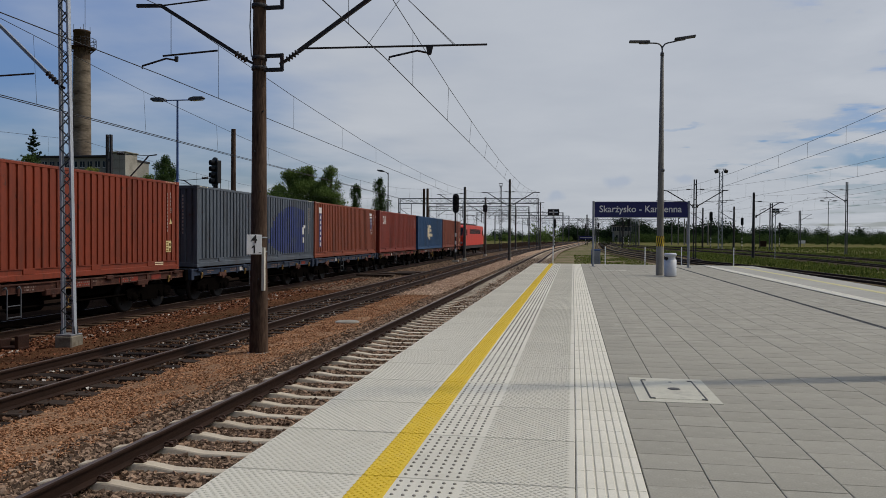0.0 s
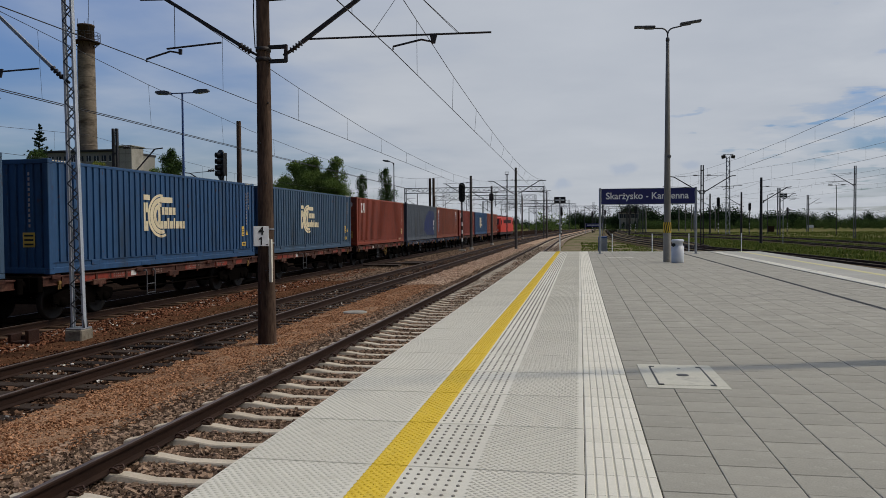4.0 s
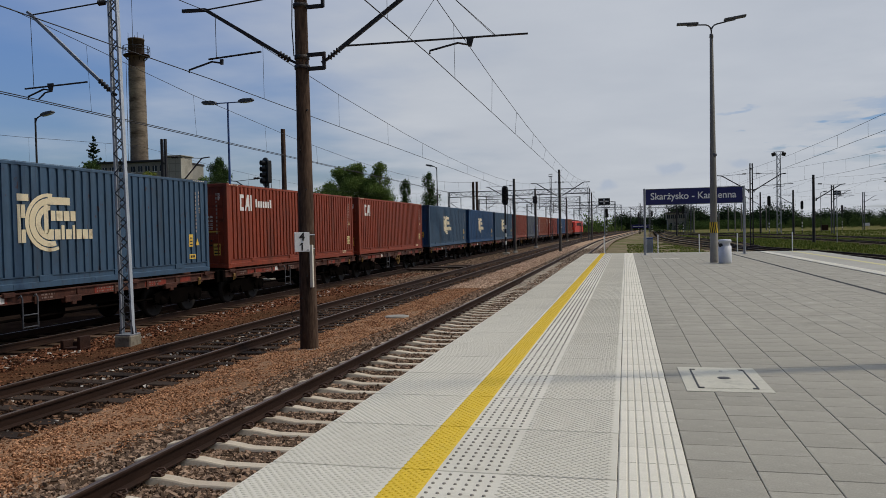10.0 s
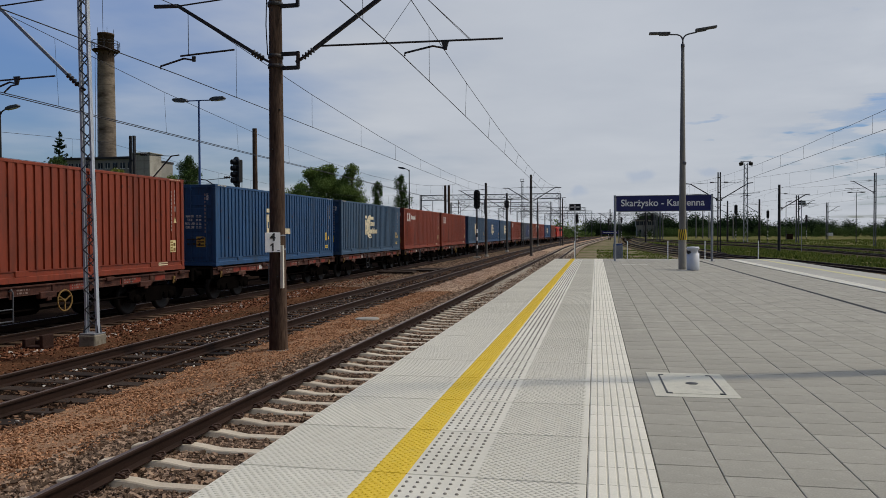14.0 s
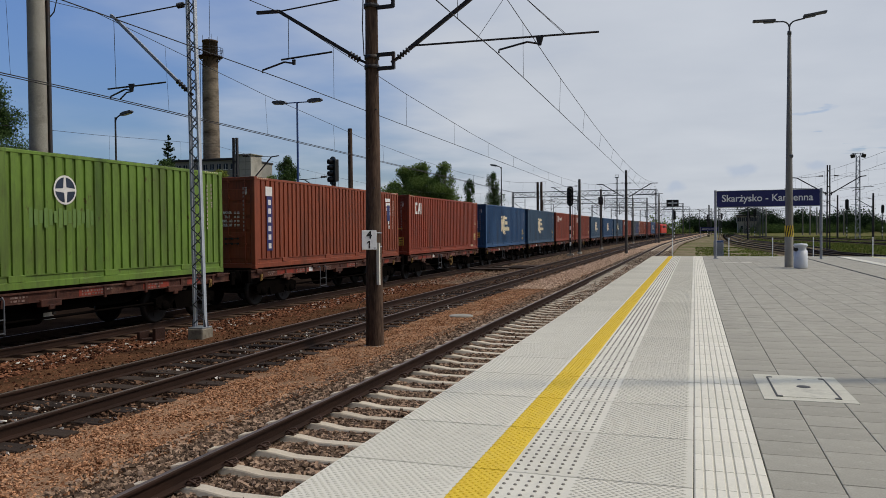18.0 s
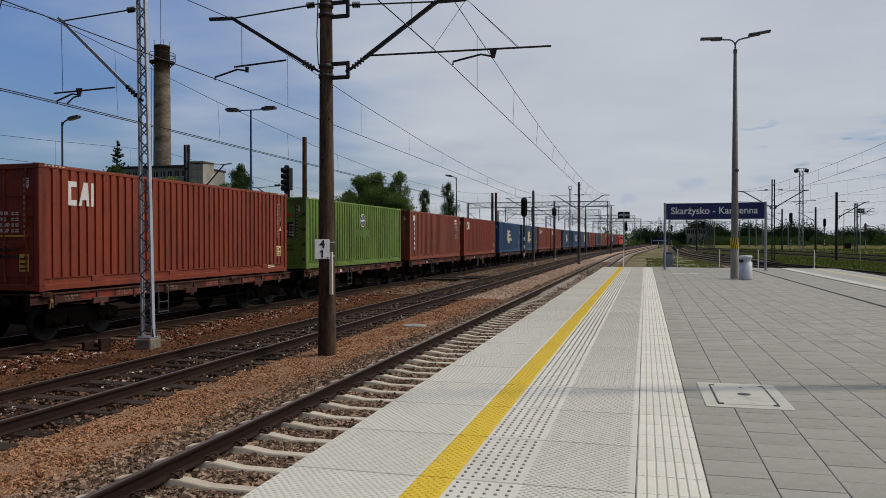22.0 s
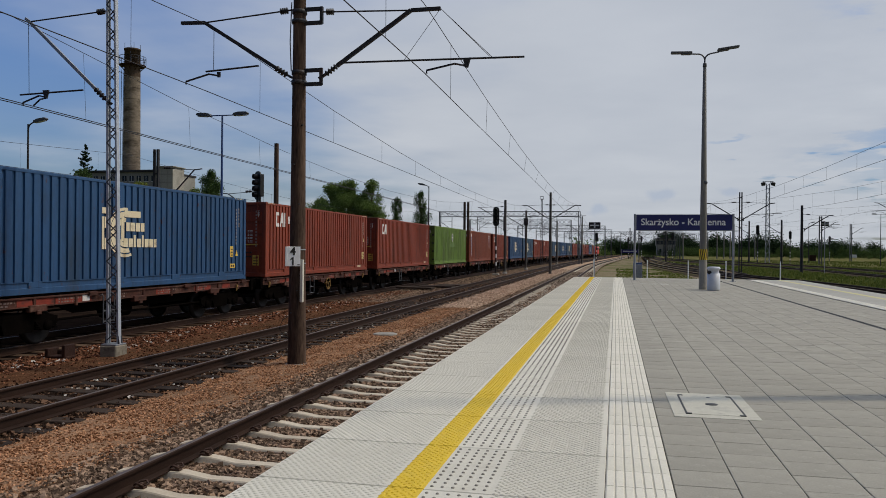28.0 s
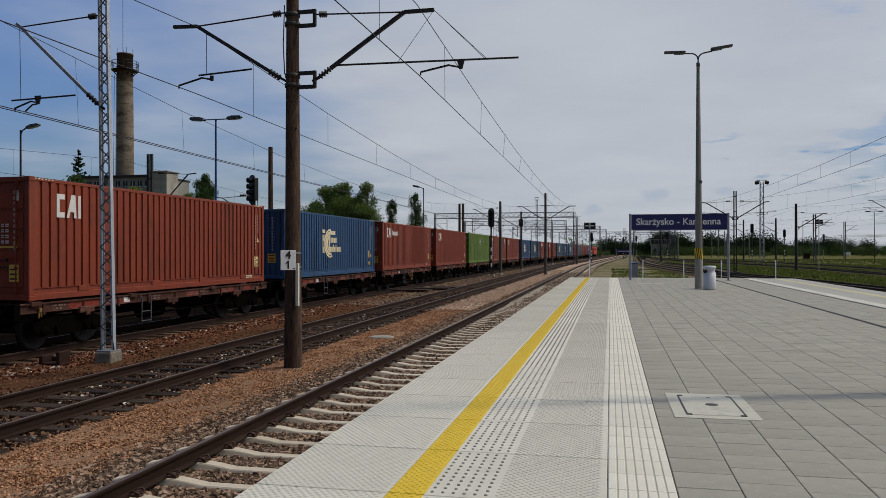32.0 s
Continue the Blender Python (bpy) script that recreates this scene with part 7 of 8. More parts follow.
for x, y in ((-22.0, 112.0), (-21.45, 112.0)):
    concrete_mast(x, y, -1.2, 8.5, 0.2, 0.18, "paired dark concrete pole beside the sidings")


# ---- works with a chimney ----
def chimney():
    c = thing("chimney", "tall stained concrete chimney with a railed platform", "chimney", (-87.4, 125.0, 0))
    z1 = 37.9
    part("shaft", Geo().tube((0, 0, -1.3), (0, 0, z1 - 5.2), 1.66, 1.42, 24), M["chimney"], c)
    part("crown", Geo().lathe([(1.42, z1 - 5.2), (1.40, z1 - 0.3), (1.47, z1 - 0.3), (1.47, z1), (1.2, z1), (1.2, z1 - 1.5)], n=24), M["soot"], c, "sooty brown crown")
    rnd = random.Random(4)
    for k in range(14):                               # lifts of the slipform, each a little proud
        z = 4.0 + 2.05 * k
        r = 1.66 - 0.24 * (z + 1.3) / (z1 - 3.9)
        part("lift_joint", Geo().lathe([(r - 0.02, z - 0.07), (r + 0.012, z - 0.06), (r + 0.012, z + rnd.uniform(0.02, 0.09)), (r - 0.02, z + 0.1)], n=24), M["chimney"], c)
    part("gallery", Geo().lathe([(1.4, z1 - 3.14), (2.35, z1 - 3.12), (2.35, z1 - 3.0), (1.4, z1 - 3.0)], n=24), M["rust"], c)
    for k in range(10):
        a = 2 * math.pi * k / 10
        part("bracket", Geo().bar((1.4 * math.cos(a), 1.4 * math.sin(a), z1 - 4.0), (2.25 * math.cos(a), 2.25 * math.sin(a), z1 - 3.12), 0.09), M["rust"], c)
    g = Geo()
    for zz in (z1 - 2.0, z1 - 1.5):
        g.path([(2.35 * math.cos(a), 2.35 * math.sin(a), zz) for a in np.linspace(0, 2 * math.pi, 25)], 0.05, 4)
    part("handrail", g, M["dark_steel"], c)
    for k in range(12):
        a = 2 * math.pi * k / 12
        part("rail_post", Geo().bar((2.35 * math.cos(a), 2.35 * math.sin(a), z1 - 3.0), (2.35 * math.cos(a), 2.35 * math.sin(a), z1 - 1.5), 0.07), M["dark_steel"], c)
    for k in range(4):
        a = math.pi / 4 + math.pi * k / 2
        part("lightning_rod", Geo().tube((1.35 * math.cos(a), 1.35 * math.sin(a), z1), (1.35 * math.cos(a), 1.35 * math.sin(a), z1 + 1.0), 0.04, n=5), M["dark_steel"], c)
    g = Geo()
    for s in (-0.3, 0.3):
        g.tube((-1.6, s - 1, 0), (-1.3, s - 1, z1 - 4), 0.05, n=4)
    part("ladder", g, M["dark_steel"], c)


chimney()


def works():
    b = thing("works_building", "grey flat-roofed works with a row of windows", "building", (0, 120, 0))
    part("wall", Geo().box(-94, 0, -1.3, -78.5, 12, 14.6), M["plaster"], b)
    part("roof", Geo().cbox(-94.3, -0.3, 14.6, -78.4, 12.3, 15.0, 0.05), M["dark_steel"], b)
    part("stair_tower", Geo().box(-78.5, -1.0, -1.3, -75.1, 2.6, 15.3), M["white_plaster"], b, "paler plastered stair tower")
    part("tower_roof", Geo().cbox(-78.7, -1.2, 15.3, -74.9, 2.8, 15.5, 0.05), M["plaster"], b)
    for k in range(9):
        x = -91.5 + 1.45 * k
        w = part("window", Geo().box(x, -0.06, 12.95, x + 0.82, 0.02, 13.95), M["window"], b)
        part("frame", Geo().box(x - 0.06, -0.1, 12.86, x + 0.88, -0.02, 12.95).box(x + 0.39, -0.1, 12.95, x + 0.43, -0.05, 13.95), M["white"], w)
    for x in (-77.4, -76.2):
        part("panel_joint", Geo().box(x, -1.03, 8.0, x + 0.08, -0.985, 15.3), M["plaster"], b)
    for z in (10.2, 12.6, 14.0):
        part("panel_joint", Geo().box(-78.5, -1.03, z, -75.1, -0.99, z + 0.12), M["plaster"], b)


works()


def signal_box():
    b = thing("signal_box", "old pale signal box beside the far tracks", "building", (26.0, 420, 0))
    part("wall", Geo().box(-4.6, 0, -1.3, 4.6, 8, 4.4), M["white_plaster"], b)
    for x in (-4.6, -1.6, 1.6, 4.4):
        part("pilaster", Geo().box(x, -0.15, -1.3, x + 0.35, 0.02, 4.4), M["plaster"], b)
    part("cabin", Geo().box(-5.2, -0.5, 4.4, 5.2, 8, 7.7), M["white_plaster"], b)
    part("roof", Geo().cbox(-5.9, -1.3, 7.7, 5.9, 8.6, 8.2, 0.1), M["dark_steel"], b)
    for k in range(5):
        w = part("window", Geo().box(-4.9 + 2.0 * k, -0.58, 4.9, -3.2 + 2.0 * k, -0.46, 7.0), M["window"], b)
        part("frame", Geo().box(-4.98 + 2.0 * k, -0.62, 4.8, -3.12 + 2.0 * k, -0.5, 4.9).box(-4.1 + 2.0 * k, -0.62, 4.9, -4.0 + 2.0 * k, -0.56, 7.0), M["white_plaster"], w)
    for k in (-3.3, 0.0, 2.6):
        part("window", Geo().box(k, -0.08, 1.0, k + 1.0, 0.02, 2.6), M["window"], b)
    part("door", Geo().box(3.4, -0.1, -1.3, 4.3, 0.02, 0.9), M["dark_steel"], b)


signal_box()
board = thing("notice_board", "small white board on two posts in the grass", "sign", (77.9, 280, 0))
for x in (-0.7, 0.7):
    part("post", Geo().tube((x, 0, -1.25), (x, 0, 0.8), 0.06, n=6), M["steel"], board)
part("panel", Geo().cbox(-0.95, -0.1, -0.25, 0.95, -0.05, 0.8, 0.02), M["white"], board)
hut = thing("rusty_cabinet", "rusty brown track-side cabinet in the grass", "cabinet", (58.1, 250, -1.25))
part("body", Geo().cbox(-0.9, -0.6, 0.1, 0.9, 0.6, 1.75, 0.03), M["rust"], hut)
part("plinth", Geo().cbox(-1.0, -0.7, 0.0, 1.0, 0.7, 0.12, 0.02), M["concrete"], hut)
part("roof", Geo().cbox(-1.0, -0.75, 1.75, 1.0, 0.75, 1.85, 0.02), M["rust"], hut)
sg = thing("far_station_sign", "small far navy name board on two posts", "sign", (3.8, 210, 0))
for x in (-2.2, 2.2):
    part("post", Geo().tube((x, 0, -1.25), (x, 0, 1.9), 0.06, n=6), M["steel"], sg)
part("board", Geo().cbox(-2.15, -0.04, 0.85, 2.15, 0.04, 1.75, 0.01), M["navy"], sg)
bars_far = Geo()
for k in range(14):
    bars_far.box(-1.8 + 0.26 * k, -0.05, 1.2, -1.62 + 0.26 * k, -0.042, 1.42)
part("lettering_bars", bars_far, M["white"], sg)


# ---- trees ----
def leaf_cloud(g, centre, radii, n, size, rnd, droop=0.0):
    """Many small leaf clumps scattered through an uneven crown."""
    for _ in range(n):
        while True:
            p = Vector((rnd.gauss(0, 0.48), rnd.gauss(0, 0.48), rnd.gauss(0, 0.48)))
            if 0.2 < p.length < 1.15:
                break
        q = Vector((centre[0] + p.x * radii[0], centre[1] + p.y * radii[1], centre[2] + p.z * radii[2]))
        s = size * rnd.uniform(0.5, 1.25)
        n_ = Vector((rnd.gauss(0, 1), rnd.gauss(0, 1), rnd.gauss(0, 0.8))).normalized()
        u = n_.orthogonal().normalized()
        w = n_.cross(u)
        k = len(g.v)
        g.v += [tuple(q + u * s), tuple(q + w * s * 0.8 + n_ * s * 0.25), tuple(q - u * s * 0.9), tuple(q - w * s * 0.85 - n_ * s * 0.2)]
        g.f.append((k, k + 1, k + 2, k + 3))
        g.s.append(False)


def tree(name, label, x, y, h, crown, spread, seed, leaf="leaf", slim=False, base=0.15, count=1.0, z0=-1.18):
    """Tapered trunk with limbs and a crown of clumps."""
    rnd = random.Random(seed)
    t = thing(name, label, "tree", (x, y, z0))
    tr = Geo().path([(0, 0, 0), (rnd.uniform(-0.1, 0.1), 0, h * 0.4), (rnd.uniform(-0.2, 0.2), 0, h * 0.85)], [h * 0.022, h * 0.015, h * 0.004], 8)
    g = Geo()
    limbs = 34 if not slim else 24
    for k in range(limbs):
        f = base + (0.92 - base) * (k + 0.5) / limbs
        a = rnd.uniform(0, 2 * math.pi)
        taper = (math.sin(math.pi * min(1, 0.2 + 0.8 * f)) if not slim else 0.35 + 0.65 * math.sin(math.pi * f))
        r = spread * taper * rnd.uniform(0.5, 1.3)
        c = (r * 0.62 * math.cos(a), r * 0.62 * math.sin(a), h * f)
        tr.path([(0, 0, h * f * 0.8), (c[0] * 0.5, c[1] * 0.5, h * f * 0.92), c], [h * 0.006, h * 0.004, h * 0.002], 5)
        k_ = rnd.uniform(0.65, 1.2)
        leaf_cloud(g, c, (r * 0.46 * k_, r * 0.46 * k_, h * rnd.uniform(0.055, 0.11) * k_), int(200 * count * k_ * k_), crown * 0.42, rnd)
    leaf_cloud(g, (0, 0, h * (0.5 + base * 0.5)), (spread * 0.6, spread * 0.6, h * (0.40 - base * 0.4)), int(1500 * count), crown * 0.45, rnd)
    leaf_cloud(g, (0, 0, h * 0.93), (spread * 0.3, spread * 0.3, h * 0.07), int(320 * count), crown * 0.5, rnd)
    part("trunk", tr, M["bark"], t)
    part("crown", g, M[leaf], t, fix=False)
    return t


def spruce(x, y, h, seed, z0=-1.18):
    rnd = random.Random(seed)
    t = thing("spruce_tree", "thin dark spruce with sparse drooping tiers", "tree", (x, y, z0))
    part("trunk", Geo().tube((0, 0, 0), (0, 0, h), h * 0.014, 0.02, 8), M["bark"], t)
    g = Geo()
    for k in range(74):                               # single boughs, drooping and then turning up
        u = rnd.random() ** 1.1
        z, r = h * (0.48 + 0.5 * u), (1 - u) * h * 0.17 * rnd.uniform(0.45, 1.25) + 0.2
        a = rnd.uniform(0, 2 * math.pi)
        for j in range(5):
            f = 0.15 + 0.85 * j / 4
            leaf_cloud(g, (r * f * math.cos(a), r * f * math.sin(a), z + r * (0.55 * f * f - 0.4 * f)), (0.12 + 0.1 * r * (1.1 - f), 0.12 + 0.1 * r * (1.1 - f), 0.13), 9, 0.13, rnd)
    leaf_cloud(g, (0, 0, h * 0.985), (0.12, 0.12, 0.5), 24, 0.12, rnd)
    part("crown", g, M["needle"], t, fix=False)


spruce(-89.5, 115, 20.3, 2)
tree("poplar_tree", "small rounded poplar behind the train", -57.2, 100.5, 13.9, 0.2, 2.25, 5, slim=True, base=0.3, count=4.0, leaf="dark_leaf")
tree("broadleaf_tree", "broad green roadside tree", -39.9, 104, 12.0, 0.2, 4.6, 6, count=5.6, base=0.06)
tree("broadleaf_tree", "broad green roadside tree", -37.3, 103.5, 12.4, 0.2, 4.5, 26, count=5.6, base=0.06)
tree("broadleaf_tree", "low green roadside tree", -42.4, 106, 10.0, 0.2, 3.4, 7, count=4.0, base=0.06)
tree("broadleaf_tree", "taller green tree beside the sidings", -33.6, 103, 12.4, 0.19, 3.3, 8, count=4.4, base=0.06)
tree("poplar_tree", "slim dark poplar beside the sidings", -29.3, 101, 9.7, 0.15, 1.35, 9, slim=True, count=2.6, base=0.05, leaf="dark_leaf")
tree("poplar_tree", "slim dark poplar beside the sidings", -25.8, 100.5, 10.6, 0.15, 1.4, 10, slim=True, count=2.6, base=0.05, leaf="dark_leaf")
tree("broadleaf_tree", "leafy trees round the works", -66.6, 112, 12.2, 0.24, 3.0, 11, count=2.4)
tree("broadleaf_tree", "yellow-green shrubs at the foot of the works", -76.5, 112, 13.4, 0.24, 4.2, 31, count=3, leaf="shrub_leaf")
tree("broadleaf_tree", "dark trees in front of the works", -97.0, 118, 13.6, 0.3, 5.0, 12, leaf="dark_leaf", count=3)
tree("broadleaf_tree", "dark trees in front of the works", -87.6, 112, 15.6, 0.3, 4.6, 13, leaf="dark_leaf", count=3)
tree("birch_tree", "tall drooping birch beside the big column", -41.6, 36.5, 12.4, 0.14, 3.4, 14, leaf="dark_leaf", count=5.0, base=0.2)


def far_woods(name, label, rows, seed, leaf, size, per):
    """A belt of uneven crowns, far off, out of many small leaf clumps."""
    rnd = np.random.RandomState(seed)
    quads = []
    for x0, y0, x1, y1, n, h0, h1 in rows:
        f = rnd.rand(n)
        x, y = x0 + (x1 - x0) * f + rnd.uniform(-4, 4, n), y0 + (y1 - y0) * f + rnd.uniform(-8, 8, n)
        h = h0 + (h1 - h0) * rnd.rand(n) ** 1.8 * (0.75 + 0.35 * np.sin(x * 0.21 + 1.0) * np.sin(x * 0.057))
        r_ = h * rnd.uniform(0.3, 0.5, n)
        p = rnd.normal(0, 0.45, (n, per, 3)).clip(-1.1, 1.1)
        q = np.stack([x, y, -1.2 + h * 0.48], -1)[:, None] + p * np.stack([r_, r_, h * 0.5], -1)[:, None]
        s = (size * h / 9)[:, None, None] * rnd.uniform(0.5, 1.3, (n, per, 1))
        d = rnd.normal(0, 1, (n, per, 3))
        d /= np.linalg.norm(d, axis=-1, keepdims=True)
        u = np.cross(d, (0.31, 0.52, 0.79))
        u /= np.linalg.norm(u, axis=-1, keepdims=True) + 1e-6
        w = np.cross(d, u)
        quads.append(np.stack([q + u * s, q + w * s * 0.8, q - u * s * 0.9, q - w * s * 0.85], 2).reshape(-1, 3))
    v = np.concatenate(quads)
    m = len(v) // 4
    me = bpy.data.meshes.new(name)
    me.vertices.add(4 * m)
    me.vertices.foreach_set("co", v.astype(np.float32).ravel())
    me.loops.add(4 * m)
    me.loops.foreach_set("vertex_index", np.arange(4 * m, dtype=np.int32))
    me.polygons.add(m)
    me.polygons.foreach_set("loop_start", np.arange(0, 4 * m, 4, dtype=np.int32))
    me.update(calc_edges=True)
    part(name, me, M[leaf], label=label, category="woods", kind="stuff", fix=False)


far_woods("far_woods", "distant belt of dark green trees beyond the yard", [(-4, 470, 30, 460, 60, 6.5, 12.5), (26, 462, 62, 450, 70, 7.5, 16), (62, 450, 90, 442, 50, 6, 13), (90, 442, 122, 436, 60, 5, 11.5), (122, 436, 215, 415, 110, 4.2, 10.5), (-48, 484, -2, 474, 55, 4, 8.5)], 21, "far_leaf", 0.30, 800)
far_woods("far_bushes", "low light-green bushes at the yard's edge", [(60, 345, 150, 322, 90, 1.6, 3.2), (34, 425, 150, 395, 160, 4.0, 6.2), (14, 430, 60, 400, 60, 3, 5.0), (8, 300, 22, 290, 12, 1.2, 2.2)], 22, "bush_leaf", 0.34, 420)
far_woods("left_woods", "low trees along the outer sidings", [(-60, 130, -40, 300, 50, 4, 6), (-52, 425, -3, 405, 90, 2.5, 5.0), (-15, 335, -11, 345, 3, 7, 10), (-150, 130, -100, 140, 30, 8, 13)], 23, "leaf", 0.4, 300)


def grass_tufts(name, label, spots, seed, h=0.25):
    rnd = random.Random(seed)
    v, f = [], []
    for x0, y0, x1, y1, n in spots:
        for _ in range(n):
            x, y = rnd.uniform(x0, x1), rnd.uniform(y0, y1)
            if noise.noise(Vector((x * 0.35, y * 0.25, 4.0))) < (-0.15 if h > 0.2 else -0.3) or any(abs(l_(y) - x) < 1.45 for l_ in LINES if y > 36):
                continue
            for _ in range(3):
                a, s = rnd.uniform(0, math.pi), rnd.uniform(0.5, 1.3) * h
                dx, dy = 0.10 * math.cos(a), 0.10 * math.sin(a)
                k = len(v)
                lx, ly = rnd.uniform(-0.1, 0.1), rnd.uniform(-0.1, 0.1)
                v += [(x - dx, y - dy, -1.19), (x + dx, y + dy, -1.19), (x + dx * 0.3 + lx, y + dy * 0.3 + ly, -1.19 + s), (x - dx * 0.3 + lx, y - dy * 0.3 + ly, -1.19 + s * 0.9)]
                f.append((k, k + 1, k + 2, k + 3))
    me = bpy.data.meshes.new(name)
    me.from_pydata(v, [], f)
    part(name, me, M["blade"], label=label, category="grass", kind="stuff")




# ---- yard tracks to the right ----
def smooth_line(knots):
    ys, xs = [k[0] for k in knots], [k[1] for k in knots]
    return lambda y: float(np.interp(y, ys, xs))


YARD = [
    [(10, 10.9), (40, 11.0), (60, 10.9), (68, 10.5), (76, 9.7), (88, 8.6), (104, 7.4), (128, 6.4), (160, 6.0), (230, 7.8), (310, 10.5), (420, 16)],
    [(10, 17.6), (40, 16.9), (52, 15.9), (62, 14.9), (71, 13.5), (79, 12.0), (88, 10.8), (100, 9.6), (125, 7.9), (160, 7.2), (230, 8.9), (310, 11.5), (420, 17)],
    [(82, 12.4), (96, 12.9), (110, 12.8), (124, 12.0), (149, 10.2), (175, 9.6), (230, 10.4), (310, 13), (420, 18)],
    [(40, 26.4), (77, 26.3), (103, 25.8), (127, 24.0), (161, 19.8), (190, 15.6), (220, 12.6), (270, 12.2), (420, 19)],
    [(40, 33.0), (110, 33.2), (129, 32.8), (162, 30.0), (190, 25.4), (221, 19.0), (260, 14.8), (310, 14.5), (420, 20)],
    [(110, 46), (160, 45), (240, 38), (420, 27)],
]
LINES = [smooth_line(k) for k in YARD]
grass_tufts("grass", "rough grass between the yard tracks", [(12.3, 36, 60, 140, 30000), (12, 140, 90, 240, 9000)], 31, 0.24)
grass_tufts("low_grass", "low patchy dry grass beyond the platform end", [(-1.4, 41.6, 9.6, 66, 15000), (0.2, 66, 7.5, 110, 2600)], 32, 0.13)
for k, knots in enumerate(YARD[:5]):
    line = smooth_line(knots)
    t = thing("track_yard_%d" % (k + 1), "rusty yard track on dark sleepers in low grass", "railway track", kind="structure")
    rails(t, 0, knots[0][0], knots[-1][0], -0.82, line)
    joined_sleepers(t, 0, knots[0][0], min(knots[-1][0], 260), 0.65, -1.17, True, line)
    g = Geo().sweep([(-1.5, -0.37), (-1.25, -0.14), (1.25, -0.14), (1.5, -0.37)], [(line(y), y, -0.82) for y in np.arange(knots[0][0], knots[-1][0], 6.0)], closed=False)
    part("ballast_bed", g, M["yard_bed"], t, fix=False)
catenary("overhead wire above a yard track", 10.0, 5.03, 6.8, [-6, 88, 150, 205, 260], 0.0, line=smooth_line([(-6, 10.05), (97, 10.5), (150, 9.8), (260, 9.4)]), low=0.63)
catenary("overhead wire above a yard track", 17.0, 5.3, 7.0, [-6, 88, 150, 205, 260], 0.0, line=smooth_line([(-6, 17.6), (48, 17.4), (63, 17.2), (80, 15.6), (97, 13.9), (132, 12.4), (196, 10.8), (260, 10.7)]), low=0.75)
catenary("overhead wire above a yard track", 24.0, 5.3, 6.8, [-20, 40, 99.7, 150, 205], 0.2, line=smooth_line([(-20, 24.2), (70, 24.0), (100, 22.6), (150, 18.0), (205, 14.0)]))
catenary("overhead wire above a yard track", 38.0, 5.8, 7.8, [10, 70, 126.6, 180, 240], 0.2, line=smooth_line([(10, 37), (120, 36.5), (180, 34), (240, 29)]))

for t_ in TRACKS.values():
    track(*t_)

# small things beside the tracks
box_ = thing("rusty_box", "low rusted iron trough on the ballast", "box", (-11.62, 14.2, -1.03))
part("base", Geo().cbox(-0.30, -0.16, 0, 0.22, 0.16, 0.07, 0.015), M["rust"], box_)
part("back_plate", Geo().cbox(-0.22, 0.12, 0.06, 0.12, 0.15, 0.16, 0.008), M["rust"], box_)
for x_, z_ in ((-0.30, 0.22), (0.12, 0.31)):
    part("side_plate", Geo().cbox(x_, -0.17, 0, x_ + 0.09, 0.17, z_, 0.01), M["rust"], box_)
lid = thing("cable_lid", "flat round concrete lid on the gravel", "cover", (-6.05, 19.9, -0.93))
part("slab", Geo().lathe([(0.0, 0.03), (0.30, 0.03), (0.33, 0.02), (0.33, -0.04)], n=20), M["concrete"], lid)
for dy in (0, 1.7, 3.2):
    w_ = thing("crossing_board", "worn plank of a foot crossing", "plank", (-11.7 + 0.5 * dy, 44.5 + dy * 1.2, -0.92), group="foot crossing planks")
    part("plank", Geo().cbox(-1.1, -0.5, -0.04, 1.1, 0.5, 0.05, 0.015), M["wood_sleeper"], w_)


# ---- paving: pieces of the platform ----
def edge_slab_mesh(mirror):
    """One metre of edge slab with its joint."""
    k = -1 if mirror else 1
    a, b = sorted((EDGE_L * 1.0, 0.027)) if not mirror else (0, 0)
    if mirror:
        a, b = EDGE_R - 2.09, EDGE_R
    return fix_normals(Geo().cbox(a, 0.006, -0.12, b, 0.994, 0.0, 0.005).mesh("edge_slab"))


def studs_mesh(x0, cols, dx, rows, r, h):
    base = []
    n = 8
    g = Geo()
    for j in range(rows):
        for i in range(cols):
            x, y = x0 + dx * i, 0.066 + 0.079 * j
            g.lathe([(r, 0.0), (r * 0.8, h * 0.75), (r * 0.35, h)], (x, y, 0), n)
            k = len(g.v)
            g.f.append(tuple(range(k - n, k)))
            g.s.append(True)
    return g.mesh("studs")


def bump_field(x0, x1, dx, dy, w, l, h):
    """Small lozenge grips laid in staggered rows over one metre."""
    g = Geo()
    for j, y in enumerate(np.arange(dy / 2, 0.995, dy)):
        for x in np.arange(x0 + (dx / 2 if j % 2 else 0), x1 - w / 2, dx):
            k = len(g.v)
            g.v += [(x - w / 2, y, 0), (x, y - l / 2, 0), (x + w / 2, y, 0), (x, y + l / 2, 0), (x, y, h)]
            g.f += [(k, k + 1, k + 4), (k + 1, k + 2, k + 4), (k + 2, k + 3, k + 4), (k + 3, k, k + 4)]
            g.s += [False] * 4
    return g.mesh("grip_pattern")


